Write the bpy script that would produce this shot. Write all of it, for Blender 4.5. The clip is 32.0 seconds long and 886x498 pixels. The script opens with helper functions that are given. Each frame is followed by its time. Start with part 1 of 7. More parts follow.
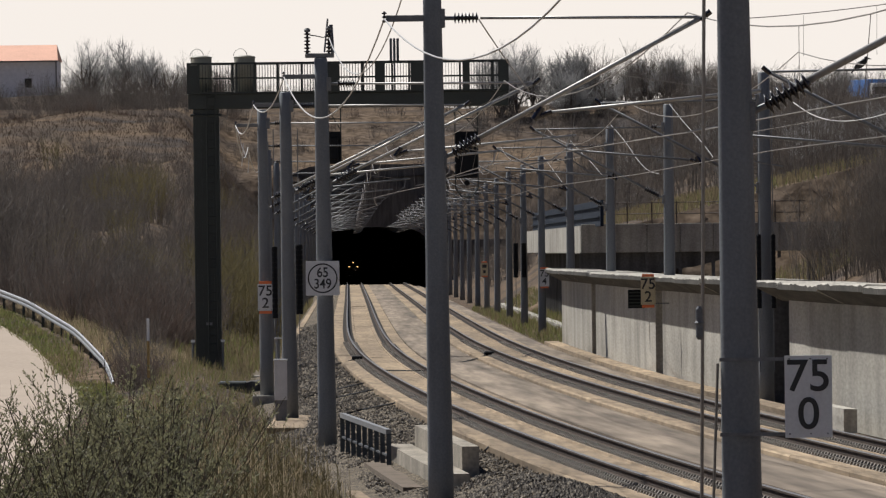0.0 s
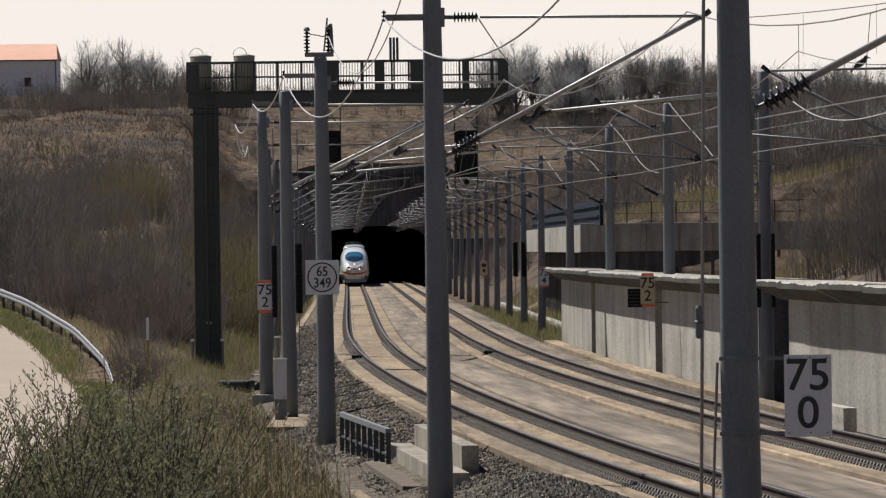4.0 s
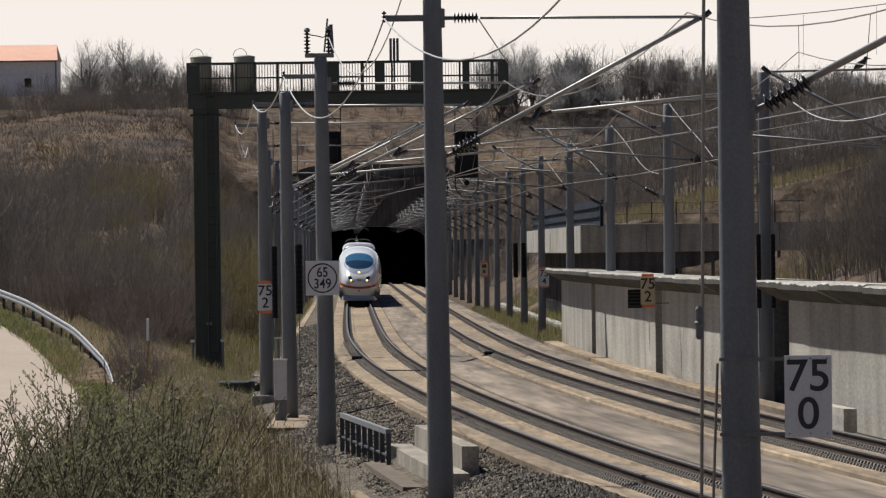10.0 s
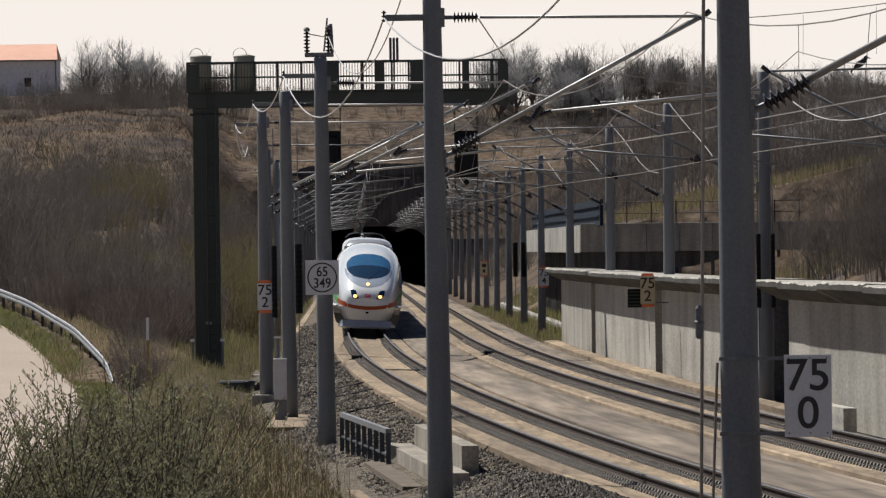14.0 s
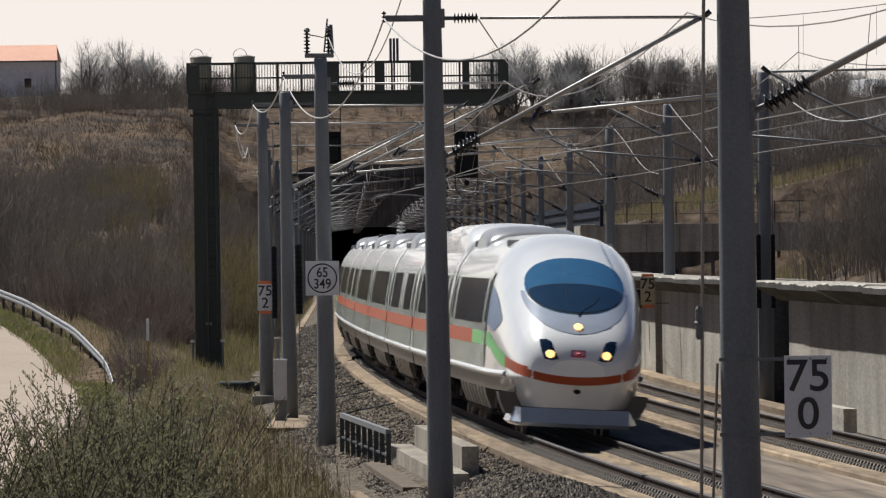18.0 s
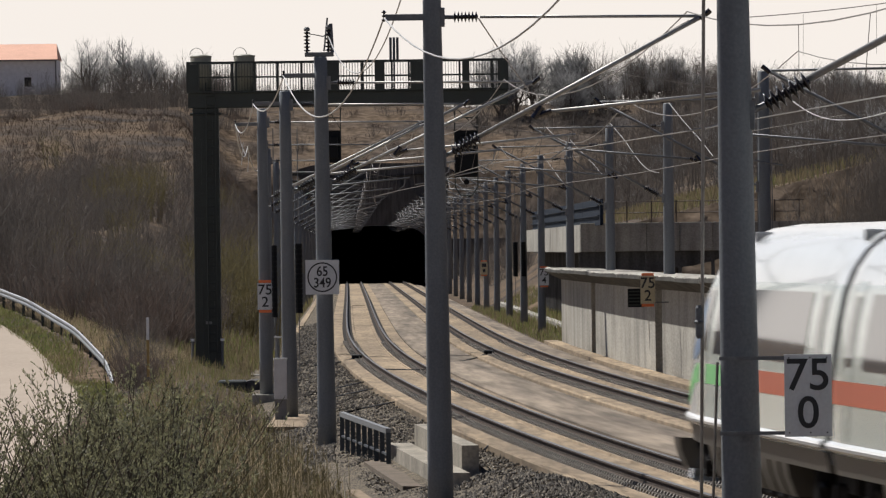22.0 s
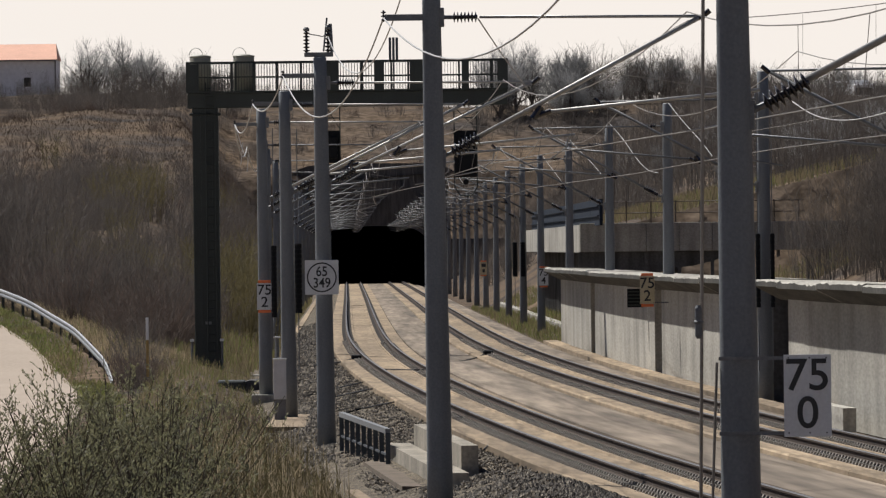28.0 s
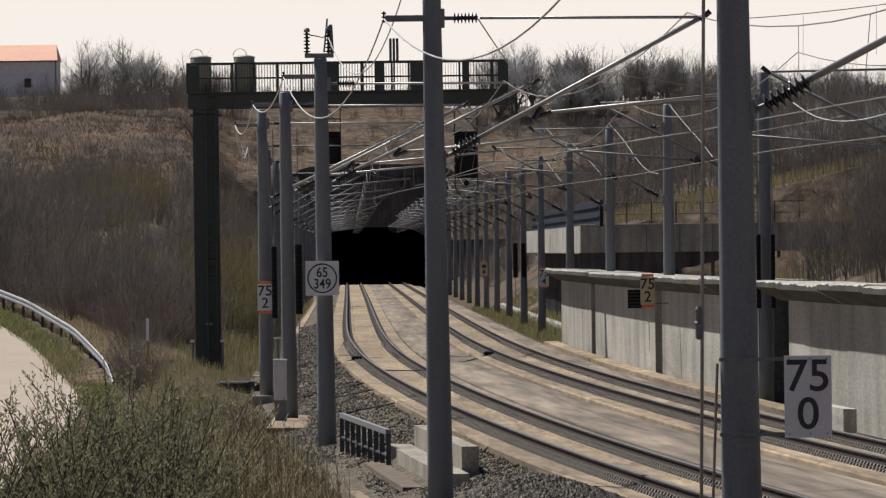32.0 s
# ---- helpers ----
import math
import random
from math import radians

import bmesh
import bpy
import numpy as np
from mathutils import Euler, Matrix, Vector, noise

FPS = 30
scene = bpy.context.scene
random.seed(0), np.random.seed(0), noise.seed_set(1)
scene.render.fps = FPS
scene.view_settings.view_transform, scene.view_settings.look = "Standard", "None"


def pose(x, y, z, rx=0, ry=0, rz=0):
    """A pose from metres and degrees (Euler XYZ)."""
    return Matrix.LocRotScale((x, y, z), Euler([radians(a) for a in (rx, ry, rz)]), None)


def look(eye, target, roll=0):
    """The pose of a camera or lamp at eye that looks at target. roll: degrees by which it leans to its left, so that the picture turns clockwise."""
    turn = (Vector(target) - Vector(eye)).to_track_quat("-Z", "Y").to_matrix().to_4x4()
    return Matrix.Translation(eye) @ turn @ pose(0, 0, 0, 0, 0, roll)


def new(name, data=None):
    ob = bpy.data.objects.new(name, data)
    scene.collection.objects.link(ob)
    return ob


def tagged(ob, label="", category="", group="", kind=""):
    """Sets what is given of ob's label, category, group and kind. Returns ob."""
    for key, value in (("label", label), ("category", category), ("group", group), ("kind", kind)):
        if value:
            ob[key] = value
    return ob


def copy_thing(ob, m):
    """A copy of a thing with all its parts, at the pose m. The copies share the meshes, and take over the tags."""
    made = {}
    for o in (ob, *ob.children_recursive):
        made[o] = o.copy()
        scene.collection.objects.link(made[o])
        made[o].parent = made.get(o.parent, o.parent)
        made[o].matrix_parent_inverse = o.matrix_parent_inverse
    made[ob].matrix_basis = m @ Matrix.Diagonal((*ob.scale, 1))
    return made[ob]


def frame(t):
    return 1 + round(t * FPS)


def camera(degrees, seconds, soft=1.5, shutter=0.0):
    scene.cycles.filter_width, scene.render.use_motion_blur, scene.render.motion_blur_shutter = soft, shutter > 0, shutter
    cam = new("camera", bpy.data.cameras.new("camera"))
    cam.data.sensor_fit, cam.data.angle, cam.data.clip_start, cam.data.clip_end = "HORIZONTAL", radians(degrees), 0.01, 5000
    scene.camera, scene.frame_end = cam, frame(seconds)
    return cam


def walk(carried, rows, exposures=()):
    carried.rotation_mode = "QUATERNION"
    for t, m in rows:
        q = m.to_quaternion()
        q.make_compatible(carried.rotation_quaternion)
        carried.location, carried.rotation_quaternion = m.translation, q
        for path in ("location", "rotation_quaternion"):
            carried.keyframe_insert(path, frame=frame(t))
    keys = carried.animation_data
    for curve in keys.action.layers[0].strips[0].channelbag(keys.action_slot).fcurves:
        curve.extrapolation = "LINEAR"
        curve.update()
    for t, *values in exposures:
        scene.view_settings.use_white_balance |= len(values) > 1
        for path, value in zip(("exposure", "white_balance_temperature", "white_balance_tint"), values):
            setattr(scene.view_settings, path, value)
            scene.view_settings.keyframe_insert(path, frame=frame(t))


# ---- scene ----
# ---- camera: a long lens on a tripod, beside the line ----
EYE = (0.0, 0.0, 3.62)
AIM = (0.0, 1000.0, 3.19)
cam = camera(4.804, 32.0, soft=1.3, shutter=0.4)
# the tripod's small tremor: seconds, pan and tilt in hundredths of a milliradian
TREMOR = [(0, 4, 10), (1.5, 0, 9), (2, -2, 2), (3, 2, 9), (3.5, 0, 2), (5.5, 2, 0), (6.5, -1, -5), (7, -7, -4),
          (8, -7, -3), (8.5, 1, 1), (9.5, 1, 8), (10.5, 3, 9), (11, 1, 15), (12, 1, 10), (12.5, 0, 3), (13, 0, 9),
          (14, 0, 3), (14.5, 1, 9), (17, 1, 9), (18.5, 1, 10), (19, 1, 2), (19.5, 1, 8), (20, 1, 1), (20.5, 3, 7),
          (21, 6, 2), (21.5, 4, 7), (22, 1, 0), (25.5, 0, 0), (27.5, -4, 1), (29.5, -3, 2), (30, 0, 11), (32, 0, 10)]
walk(cam, [(t, look(EYE, (AIM[0] - a * 0.01, AIM[1], AIM[2] + b * 0.01), -0.7)) for t, a, b in TREMOR])

# ---- daylight: a clear spring sky, the sun to the left and beyond ----
SUN_EL, SUN_AZ = radians(52), radians(-38)
world = bpy.data.worlds.new("sky")
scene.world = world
world.use_nodes = True
_n = world.node_tree.nodes
_sky = _n.new("ShaderNodeTexSky")
_sky.sky_type, _sky.sun_disc = "NISHITA", False
_sky.sun_elevation, _sky.sun_rotation = SUN_EL, SUN_AZ
_sky.dust_density, _sky.air_density, _sky.ozone_density = 0.7, 1.0, 1.0
_n["Background"].inputs[1].default_value = 0.05
_soft = _n.new("ShaderNodeVectorMath")  # the glow round the sun's disc is left to the lamp
_soft.operation = "MINIMUM"
_soft.inputs[1].default_value = (6.0, 8.5, 13.0)
_dim = _n.new("ShaderNodeVectorMath")
_dim.operation = "MULTIPLY"
_dim.inputs[1].default_value = (0.175, 0.28, 0.47)
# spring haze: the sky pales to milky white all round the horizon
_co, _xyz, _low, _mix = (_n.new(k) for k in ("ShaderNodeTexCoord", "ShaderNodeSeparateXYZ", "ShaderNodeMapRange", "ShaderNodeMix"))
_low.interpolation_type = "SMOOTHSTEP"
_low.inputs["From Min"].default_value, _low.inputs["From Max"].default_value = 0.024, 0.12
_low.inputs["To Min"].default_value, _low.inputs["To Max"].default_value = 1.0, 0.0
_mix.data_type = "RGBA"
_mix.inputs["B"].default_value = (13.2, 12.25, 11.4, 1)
_l = world.node_tree.links.new
_l(_sky.outputs[0], _soft.inputs[0])
_l(_soft.outputs[0], _dim.inputs[0])
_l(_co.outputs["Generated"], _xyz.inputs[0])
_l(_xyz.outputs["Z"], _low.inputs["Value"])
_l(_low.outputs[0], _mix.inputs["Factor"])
_pale, _high = _n.new("ShaderNodeMix"), _n.new("ShaderNodeMapRange")  # pale blue above the haze
_pale.data_type, _high.interpolation_type = "RGBA", "SMOOTHSTEP"
_high.inputs["From Min"].default_value, _high.inputs["From Max"].default_value = 0.04, 0.30
_high.inputs["To Min"].default_value, _high.inputs["To Max"].default_value = 1.0, 0.0
_pale.inputs["B"].default_value = (8.6, 9.3, 10.5, 1)
_l(_xyz.outputs["Z"], _high.inputs["Value"])
_l(_high.outputs[0], _pale.inputs["Factor"])
_l(_dim.outputs[0], _pale.inputs["A"])
_l(_pale.outputs["Result"], _mix.inputs["A"])
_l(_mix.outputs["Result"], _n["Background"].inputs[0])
sun = new("sun", bpy.data.lights.new("sun", "SUN"))
sun.data.energy, sun.data.angle, sun.data.color = 4.4, radians(0.7), (1.0, 0.975, 0.935)
_way = Vector((math.sin(SUN_AZ) * math.cos(SUN_EL), math.cos(SUN_AZ) * math.cos(SUN_EL), math.sin(SUN_EL)))
sun.matrix_world = look(_way * 100, (0, 0, 0))
scene.view_settings.exposure = 0.5


# ---- the line of the railway: the left track's centre, bending to the right towards the camera ----
SPACING = 4.65
BENDS = ((250, 2.0777), (350, -1.0717), (500, 1.0815), (700, 0.0998), (900, -0.0172))


def _x_raw(y):
    return -8.3733 - 9.1294 * (y - 1000) / 1000 + sum(c * 1e-7 * max(0.0, k - y) ** 3 for k, c in BENDS)


def track_x(y):
    if y < 40:
        return _x_raw(40) + (y - 40) * (_x_raw(41) - _x_raw(40))
    return _x_raw(y)


def track_z(y):
    u = (min(max(y, 60), 1600) - 300) / 1000
    return -0.3182 * u - 0.0859 * u * u


def cant_at(y):
    return 0.082 * min(1, max(0, (900 - y) / 500))


def beside(y, o, h=0.0):
    """The point o metres to the right of the left track's centre line at y, h over the rails."""
    d = (track_x(y + 0.5) - track_x(y - 0.5))
    n = math.hypot(1, d)
    return Vector((track_x(y) + o / n, y - o * d / n, track_z(y) + h))


def heading(y):
    return math.atan2(-(track_x(y + 0.5) - track_x(y - 0.5)), 1.0)


# ---- materials ----
MATS = {}


def mat(name, base, rough=0.8, metal=0.0, var=0.25, scale=3.0, fine=40.0, bump=0.2, tint=None, stain=0.0, rand=0.0, spec=0.5, coat=0.0, stretch=(1, 1, 1), depth=0.02, thin=0.0, coords="Object"):
    """A surface: base colour with coarse and fine noise, optional second tint, streak stains, bump and change from piece to piece."""
    if name in MATS:
        return MATS[name]
    m = bpy.data.materials.new(name)
    m.use_nodes = True
    nt = m.node_tree
    L, N = nt.links.new, nt.nodes.new
    b = nt.nodes["Principled BSDF"]
    b.inputs["Roughness"].default_value, b.inputs["Metallic"].default_value = rough, metal
    b.inputs["Specular IOR Level"].default_value = min(spec, 0.15) if rough >= 0.85 else spec
    b.inputs["Coat Weight"].default_value = coat
    co = N("ShaderNodeTexCoord")
    mp = N("ShaderNodeMapping")
    mp.inputs["Scale"].default_value = stretch
    L(co.outputs[coords], mp.inputs[0])

    def noise_tex(s, detail=4):
        t = N("ShaderNodeTexNoise")
        t.inputs["Scale"].default_value, t.inputs["Detail"].default_value = s, detail
        L(mp.outputs[0], t.inputs["Vector"])
        return t
    big, small = noise_tex(scale), noise_tex(fine, 3)
    tint = tint or tuple(min(1, c * 0.55) for c in base)
    mix = N("ShaderNodeMix")
    mix.data_type = "RGBA"
    mix.inputs["A"].default_value, mix.inputs["B"].default_value = (*base, 1), (*tint, 1)
    ramp = N("ShaderNodeMapRange")
    ramp.inputs["From Min"].default_value, ramp.inputs["From Max"].default_value = 0.35, 0.7
    ramp.inputs["To Max"].default_value = min(1.0, var * 2.5)
    L(big.outputs["Fac"], ramp.inputs["Value"])
    L(ramp.outputs[0], mix.inputs["Factor"])
    hs = N("ShaderNodeHueSaturation")
    L(mix.outputs["Result"], hs.inputs["Color"])
    val = N("ShaderNodeMapRange")
    val.inputs["From Min"].default_value, val.inputs["From Max"].default_value = 0.3, 0.7
    val.inputs["To Min"].default_value, val.inputs["To Max"].default_value = 1 - var, 1 + var
    L(small.outputs["Fac"], val.inputs["Value"])
    last = val.outputs[0]
    if rand:
        oi = N("ShaderNodeObjectInfo")
        r2 = N("ShaderNodeMapRange")
        r2.inputs["To Min"].default_value, r2.inputs["To Max"].default_value = 1 - rand, 1 + rand
        L(oi.outputs["Random"], r2.inputs["Value"])
        mu = N("ShaderNodeMath")
        mu.operation = "MULTIPLY"
        L(last, mu.inputs[0])
        L(r2.outputs[0], mu.inputs[1])
        last = mu.outputs[0]
    if stain:
        mp2 = N("ShaderNodeMapping")
        mp2.inputs["Scale"].default_value = (2.6, 0.3, 0.3)
        L(co.outputs["Object"], mp2.inputs[0])
        st = N("ShaderNodeTexNoise")
        st.inputs["Scale"].default_value, st.inputs["Detail"].default_value = 1.0, 5
        L(mp2.outputs[0], st.inputs["Vector"])
        r3 = N("ShaderNodeMapRange")
        r3.inputs["From Min"].default_value, r3.inputs["From Max"].default_value = 0.42, 0.72
        r3.inputs["To Min"].default_value, r3.inputs["To Max"].default_value = 1.0, 1 - stain
        L(st.outputs["Fac"], r3.inputs["Value"])
        mu = N("ShaderNodeMath")
        mu.operation = "MULTIPLY"
        L(last, mu.inputs[0])
        L(r3.outputs[0], mu.inputs[1])
        last = mu.outputs[0]
    L(last, hs.inputs["Value"])
    L(hs.outputs[0], b.inputs["Base Color"])
    if bump:
        bp = N("ShaderNodeBump")
        bp.inputs["Strength"].default_value, bp.inputs["Distance"].default_value = bump, depth
        L(small.outputs["Fac"], bp.inputs["Height"])
        L(bp.outputs[0], b.inputs["Normal"])
    if thin:  # leaves and blades let light through
        tr, mx = N("ShaderNodeBsdfTranslucent"), N("ShaderNodeMixShader")
        mx.inputs[0].default_value = thin
        L(hs.outputs[0], tr.inputs["Color"])
        L(b.outputs[0], mx.inputs[1])
        L(tr.outputs[0], mx.inputs[2])
        L(mx.outputs[0], nt.nodes["Material Output"].inputs["Surface"])
    MATS[name] = m
    return m


def glow(name, color, strength):
    m = bpy.data.materials.new(name)
    m.use_nodes = True
    b = m.node_tree.nodes["Principled BSDF"]
    b.inputs["Base Color"].default_value = (*color, 1)
    b.inputs["Emission Color"].default_value = (*color, 1)
    b.inputs["Emission Strength"].default_value = strength
    MATS[name] = m
    return m


def stone_mat(name, cols, scale):
    """A bed of broken stone: a colour and a hump for every cell."""
    m = bpy.data.materials.new(name)
    m.use_nodes = True
    nt = m.node_tree
    L, N = nt.links.new, nt.nodes.new
    b = nt.nodes["Principled BSDF"]
    b.inputs["Roughness"].default_value, b.inputs["Specular IOR Level"].default_value = 0.95, 0.15
    co, vo, ramp, bp, big, mul = N("ShaderNodeTexCoord"), N("ShaderNodeTexVoronoi"), N("ShaderNodeValToRGB"), N("ShaderNodeBump"), N("ShaderNodeTexNoise"), N("ShaderNodeHueSaturation")
    vo.inputs["Scale"].default_value, big.inputs["Scale"].default_value = scale, 0.7
    L(co.outputs["Object"], vo.inputs["Vector"])
    L(co.outputs["Object"], big.inputs["Vector"])
    sep = N("ShaderNodeSeparateColor")
    L(vo.outputs["Color"], sep.inputs[0])
    L(sep.outputs[0], ramp.inputs[0])
    ramp.color_ramp.elements[0].color, ramp.color_ramp.elements[1].color = (*cols[0], 1), (*cols[2], 1)
    ramp.color_ramp.elements.new(0.55).color = (*cols[1], 1)
    wear = N("ShaderNodeMapRange")
    wear.inputs["From Min"].default_value, wear.inputs["From Max"].default_value = 0.3, 0.7
    wear.inputs["To Min"].default_value, wear.inputs["To Max"].default_value = 0.8, 1.2
    L(big.outputs["Fac"], wear.inputs["Value"])
    L(ramp.outputs[0], mul.inputs["Color"])
    L(wear.outputs[0], mul.inputs["Value"])
    L(mul.outputs[0], b.inputs["Base Color"])
    bp.invert, bp.inputs["Strength"].default_value, bp.inputs["Distance"].default_value = True, 1.0, 0.06
    L(vo.outputs["Distance"], bp.inputs["Height"])
    L(bp.outputs[0], b.inputs["Normal"])
    MATS[name] = m
    return m


CONC_MAST = mat("mast concrete", (0.165, 0.178, 0.19), 0.55, var=0.12, scale=0.8, fine=30, bump=0.15, stain=0.3, spec=0.35)
CONC_WALL = mat("wall concrete", (0.40, 0.375, 0.325), 0.9, var=0.16, scale=0.5, fine=14, bump=0.2, stain=0.38, rand=0.08, stretch=(1, 0.12, 1))
# streaked concrete for shaded faces; the shade is part of its dark base
CONC_DARK = mat("weathered shade-toned concrete", (0.13, 0.125, 0.12), 0.9, var=0.2, scale=0.4, fine=10, bump=0.2, stain=0.5, rand=0.05)
CONC_SLAB = mat("track slab", (0.30, 0.228, 0.15), 0.9, var=0.28, scale=0.5, fine=6, bump=0.15, tint=(0.12, 0.092, 0.066), rand=0.14, stretch=(1, 0.06, 1))
MID_FILL = mat("strip between tracks", (0.245, 0.198, 0.15), 0.95, var=0.34, scale=0.8, fine=3.5, bump=0.2, tint=(0.06, 0.05, 0.042), stretch=(1, 0.03, 1), rand=0.04, coords="UV")
BALLAST = stone_mat("ballast stones", ((0.045, 0.038, 0.032), (0.12, 0.098, 0.072), (0.23, 0.19, 0.135)), 15.0)
RAIL_SIDE = mat("rusty rail", (0.058, 0.042, 0.033), 0.95, 0.0, var=0.25, scale=1.5, fine=20)
RAIL_TOP = mat("polished rail head", (0.085, 0.08, 0.078), 0.55, 0.5, var=0.06, scale=1, fine=10, bump=0.02)
RAIL_BED = mat("dark brown rail seat", (0.028, 0.023, 0.02), 0.95, var=0.3, scale=1.0, fine=8, bump=0.2)
FASTEN = mat("rail supports", (0.21, 0.19, 0.165), 0.9, var=0.2, rand=0.0)
STEEL_DARK = mat("dark green painted steel", (0.018, 0.026, 0.023), 0.5, 0.0, var=0.25, scale=1.2, fine=18, bump=0.1, stain=0.2)
GALV = mat("galvanised tube", (0.40, 0.39, 0.37), 0.55, 0.6, var=0.1, scale=2, fine=25, bump=0.05)
GALV_DULL = mat("dull galvanised steel", (0.16, 0.165, 0.17), 0.6, 0.4, var=0.15, scale=2, fine=25, bump=0.1)
WIRE = mat("copper wire", (0.22, 0.20, 0.18), 0.4, 0.8, var=0.1, scale=2, fine=20, bump=0)
CABLE_LIGHT = mat("bright aluminium cable", (0.50, 0.49, 0.47), 0.5, 0.6, var=0.08, scale=2, fine=20, bump=0)
INSUL = mat("dark glazed insulator", (0.022, 0.018, 0.018), 0.22, 0.0, var=0.1, scale=5, fine=30, bump=0, spec=0.7)
BLACK = mat("matt black sheet", (0.008, 0.009, 0.011), 0.6, var=0.15, spec=0.15)
SIGN_WHITE = mat("white sign face", (0.62, 0.63, 0.64), 0.5, var=0.05, scale=4, fine=30, bump=0.02, stain=0.1)
SIGN_BUFF = mat("weathered buff sign face", (0.50, 0.43, 0.28), 0.6, var=0.1, scale=6, fine=30, bump=0.02)
SIGN_BLACK = mat("sign lettering", (0.012, 0.012, 0.014), 0.5, var=0.05)
SIGN_ORANGE = mat("orange reflector", (0.75, 0.16, 0.035), 0.4, var=0.06)
FOREST_SOIL = mat("hillside earth and dead grass", (0.138, 0.102, 0.072), 0.98, var=0.5, scale=0.09, fine=1.2, bump=0.5, tint=(0.06, 0.054, 0.052), depth=0.3, spec=0.0)
ASPHALT_PALE = mat("pale road surface", (0.36, 0.295, 0.235), 0.9, var=0.08, scale=0.3, fine=6, bump=0.1)
TWIG = mat("brown twigs", (0.114, 0.097, 0.084), 0.85, var=0.25, scale=0.6, fine=5, bump=0, tint=(0.08, 0.074, 0.07), rand=0.35, thin=0.25)
TWIG_RED = mat("reddish twigs", (0.132, 0.098, 0.08), 0.85, var=0.25, scale=0.6, fine=5, bump=0, tint=(0.095, 0.075, 0.066), rand=0.3, thin=0.25)
TWIG_OLIVE = mat("olive budding twigs", (0.15, 0.126, 0.06), 0.85, var=0.25, scale=0.6, fine=5, bump=0, tint=(0.10, 0.085, 0.05), rand=0.3, thin=0.3)
TWIG_BUSH = mat("dark willow twigs", (0.10, 0.084, 0.062), 0.85, var=0.25, scale=0.6, fine=5, bump=0, rand=0.2)
BARK = mat("grey bark", (0.10, 0.085, 0.075), 0.9, var=0.3, scale=2, fine=12, bump=0.3)
LEAF = mat("young willow leaves", (0.20, 0.20, 0.115), 0.75, var=0.3, scale=1.5, fine=20, bump=0, tint=(0.17, 0.15, 0.085), rand=0.2, thin=0.45)
HAY = mat("dead hillside grass", (0.128, 0.096, 0.068), 0.95, var=0.3, scale=0.3, fine=4, bump=0, tint=(0.082, 0.064, 0.052), thin=0.08, spec=0.0)
REED = mat("dry straw stalks", (0.42, 0.345, 0.225), 0.9, var=0.3, scale=2, fine=10, bump=0, tint=(0.30, 0.23, 0.145), thin=0.35)
DEADGRASS = mat("dead yellow grass", (0.24, 0.195, 0.115), 0.9, var=0.3, scale=1, fine=8, bump=0, tint=(0.15, 0.12, 0.075), thin=0.35)
GRASS = mat("spring grass", (0.14, 0.165, 0.055), 0.9, var=0.35, scale=0.5, fine=5, bump=0, tint=(0.21, 0.185, 0.08), thin=0.45)


# ---- building blocks ----
def mesh_of(name, bm, material, smooth=False):
    me = bpy.data.meshes.new(name)
    bmesh.ops.recalc_face_normals(bm, faces=bm.faces)
    bm.to_mesh(me)
    bm.free()
    if smooth:
        me.shade_smooth()
    for k in (material if isinstance(material, (list, tuple)) else [material]):
        me.materials.append(k)
    return me


def part(name, bm, material, parent=None, label="", smooth=False):
    ob = new(name, mesh_of(name, bm, material, smooth))
    ob.parent = parent
    return tagged(ob, label)


def raw(name, verts, faces, material, parent=None, label="", smooth=False, solid=False):
    me = bpy.data.meshes.new(name)
    me.from_pydata(verts, [], faces)
    if solid:
        bm = bmesh.new()
        bm.from_mesh(me)
        bmesh.ops.recalc_face_normals(bm, faces=bm.faces)
        bm.to_mesh(me)
        bm.free()
    me.materials.append(material)
    if smooth:
        me.shade_smooth()
    ob = new(name, me)
    ob.parent = parent
    return tagged(ob, label)


def thing(name, label, category, group="", kind="", at=None):
    ob = new(name)
    ob.empty_display_size = 0.2
    if at is not None:
        ob.matrix_world = at if isinstance(at, Matrix) else Matrix.Translation(at)
    return tagged(ob, label, category, group, kind)


def box(bm, x0, x1, y0, y1, z0, z1, m=None, bevel=0.0, mi=0):
    r = bmesh.ops.create_cube(bm, size=1)
    vs = r["verts"]
    bmesh.ops.transform(bm, verts=vs, matrix=Matrix.Translation(((x0 + x1) / 2, (y0 + y1) / 2, (z0 + z1) / 2)) @ Matrix.Diagonal((abs(x1 - x0), abs(y1 - y0), abs(z1 - z0), 1)))
    if bevel:
        es = list({e for v in vs for e in v.link_edges})
        g = bmesh.ops.bevel(bm, geom=es, offset=bevel, segments=1, affect="EDGES")
        vs = list({v for f in g["faces"] for v in f.verts} | {v for v in vs if v.is_valid})
    if m is not None:
        bmesh.ops.transform(bm, verts=vs, matrix=m)
    if mi:
        for f in {f for v in vs for f in v.link_faces}:
            f.material_index = mi
    return bm


def tube(bm, p, q, r, r2=None, n=8, cap=True):
    p, q = Vector(p), Vector(q)
    d = q - p
    m = Matrix.Translation((p + q) / 2) @ d.to_track_quat("Z", "Y").to_matrix().to_4x4()
    bmesh.ops.create_cone(bm, cap_ends=cap, segments=n, radius1=r, radius2=r if r2 is None else r2, depth=d.length, matrix=m)
    return bm


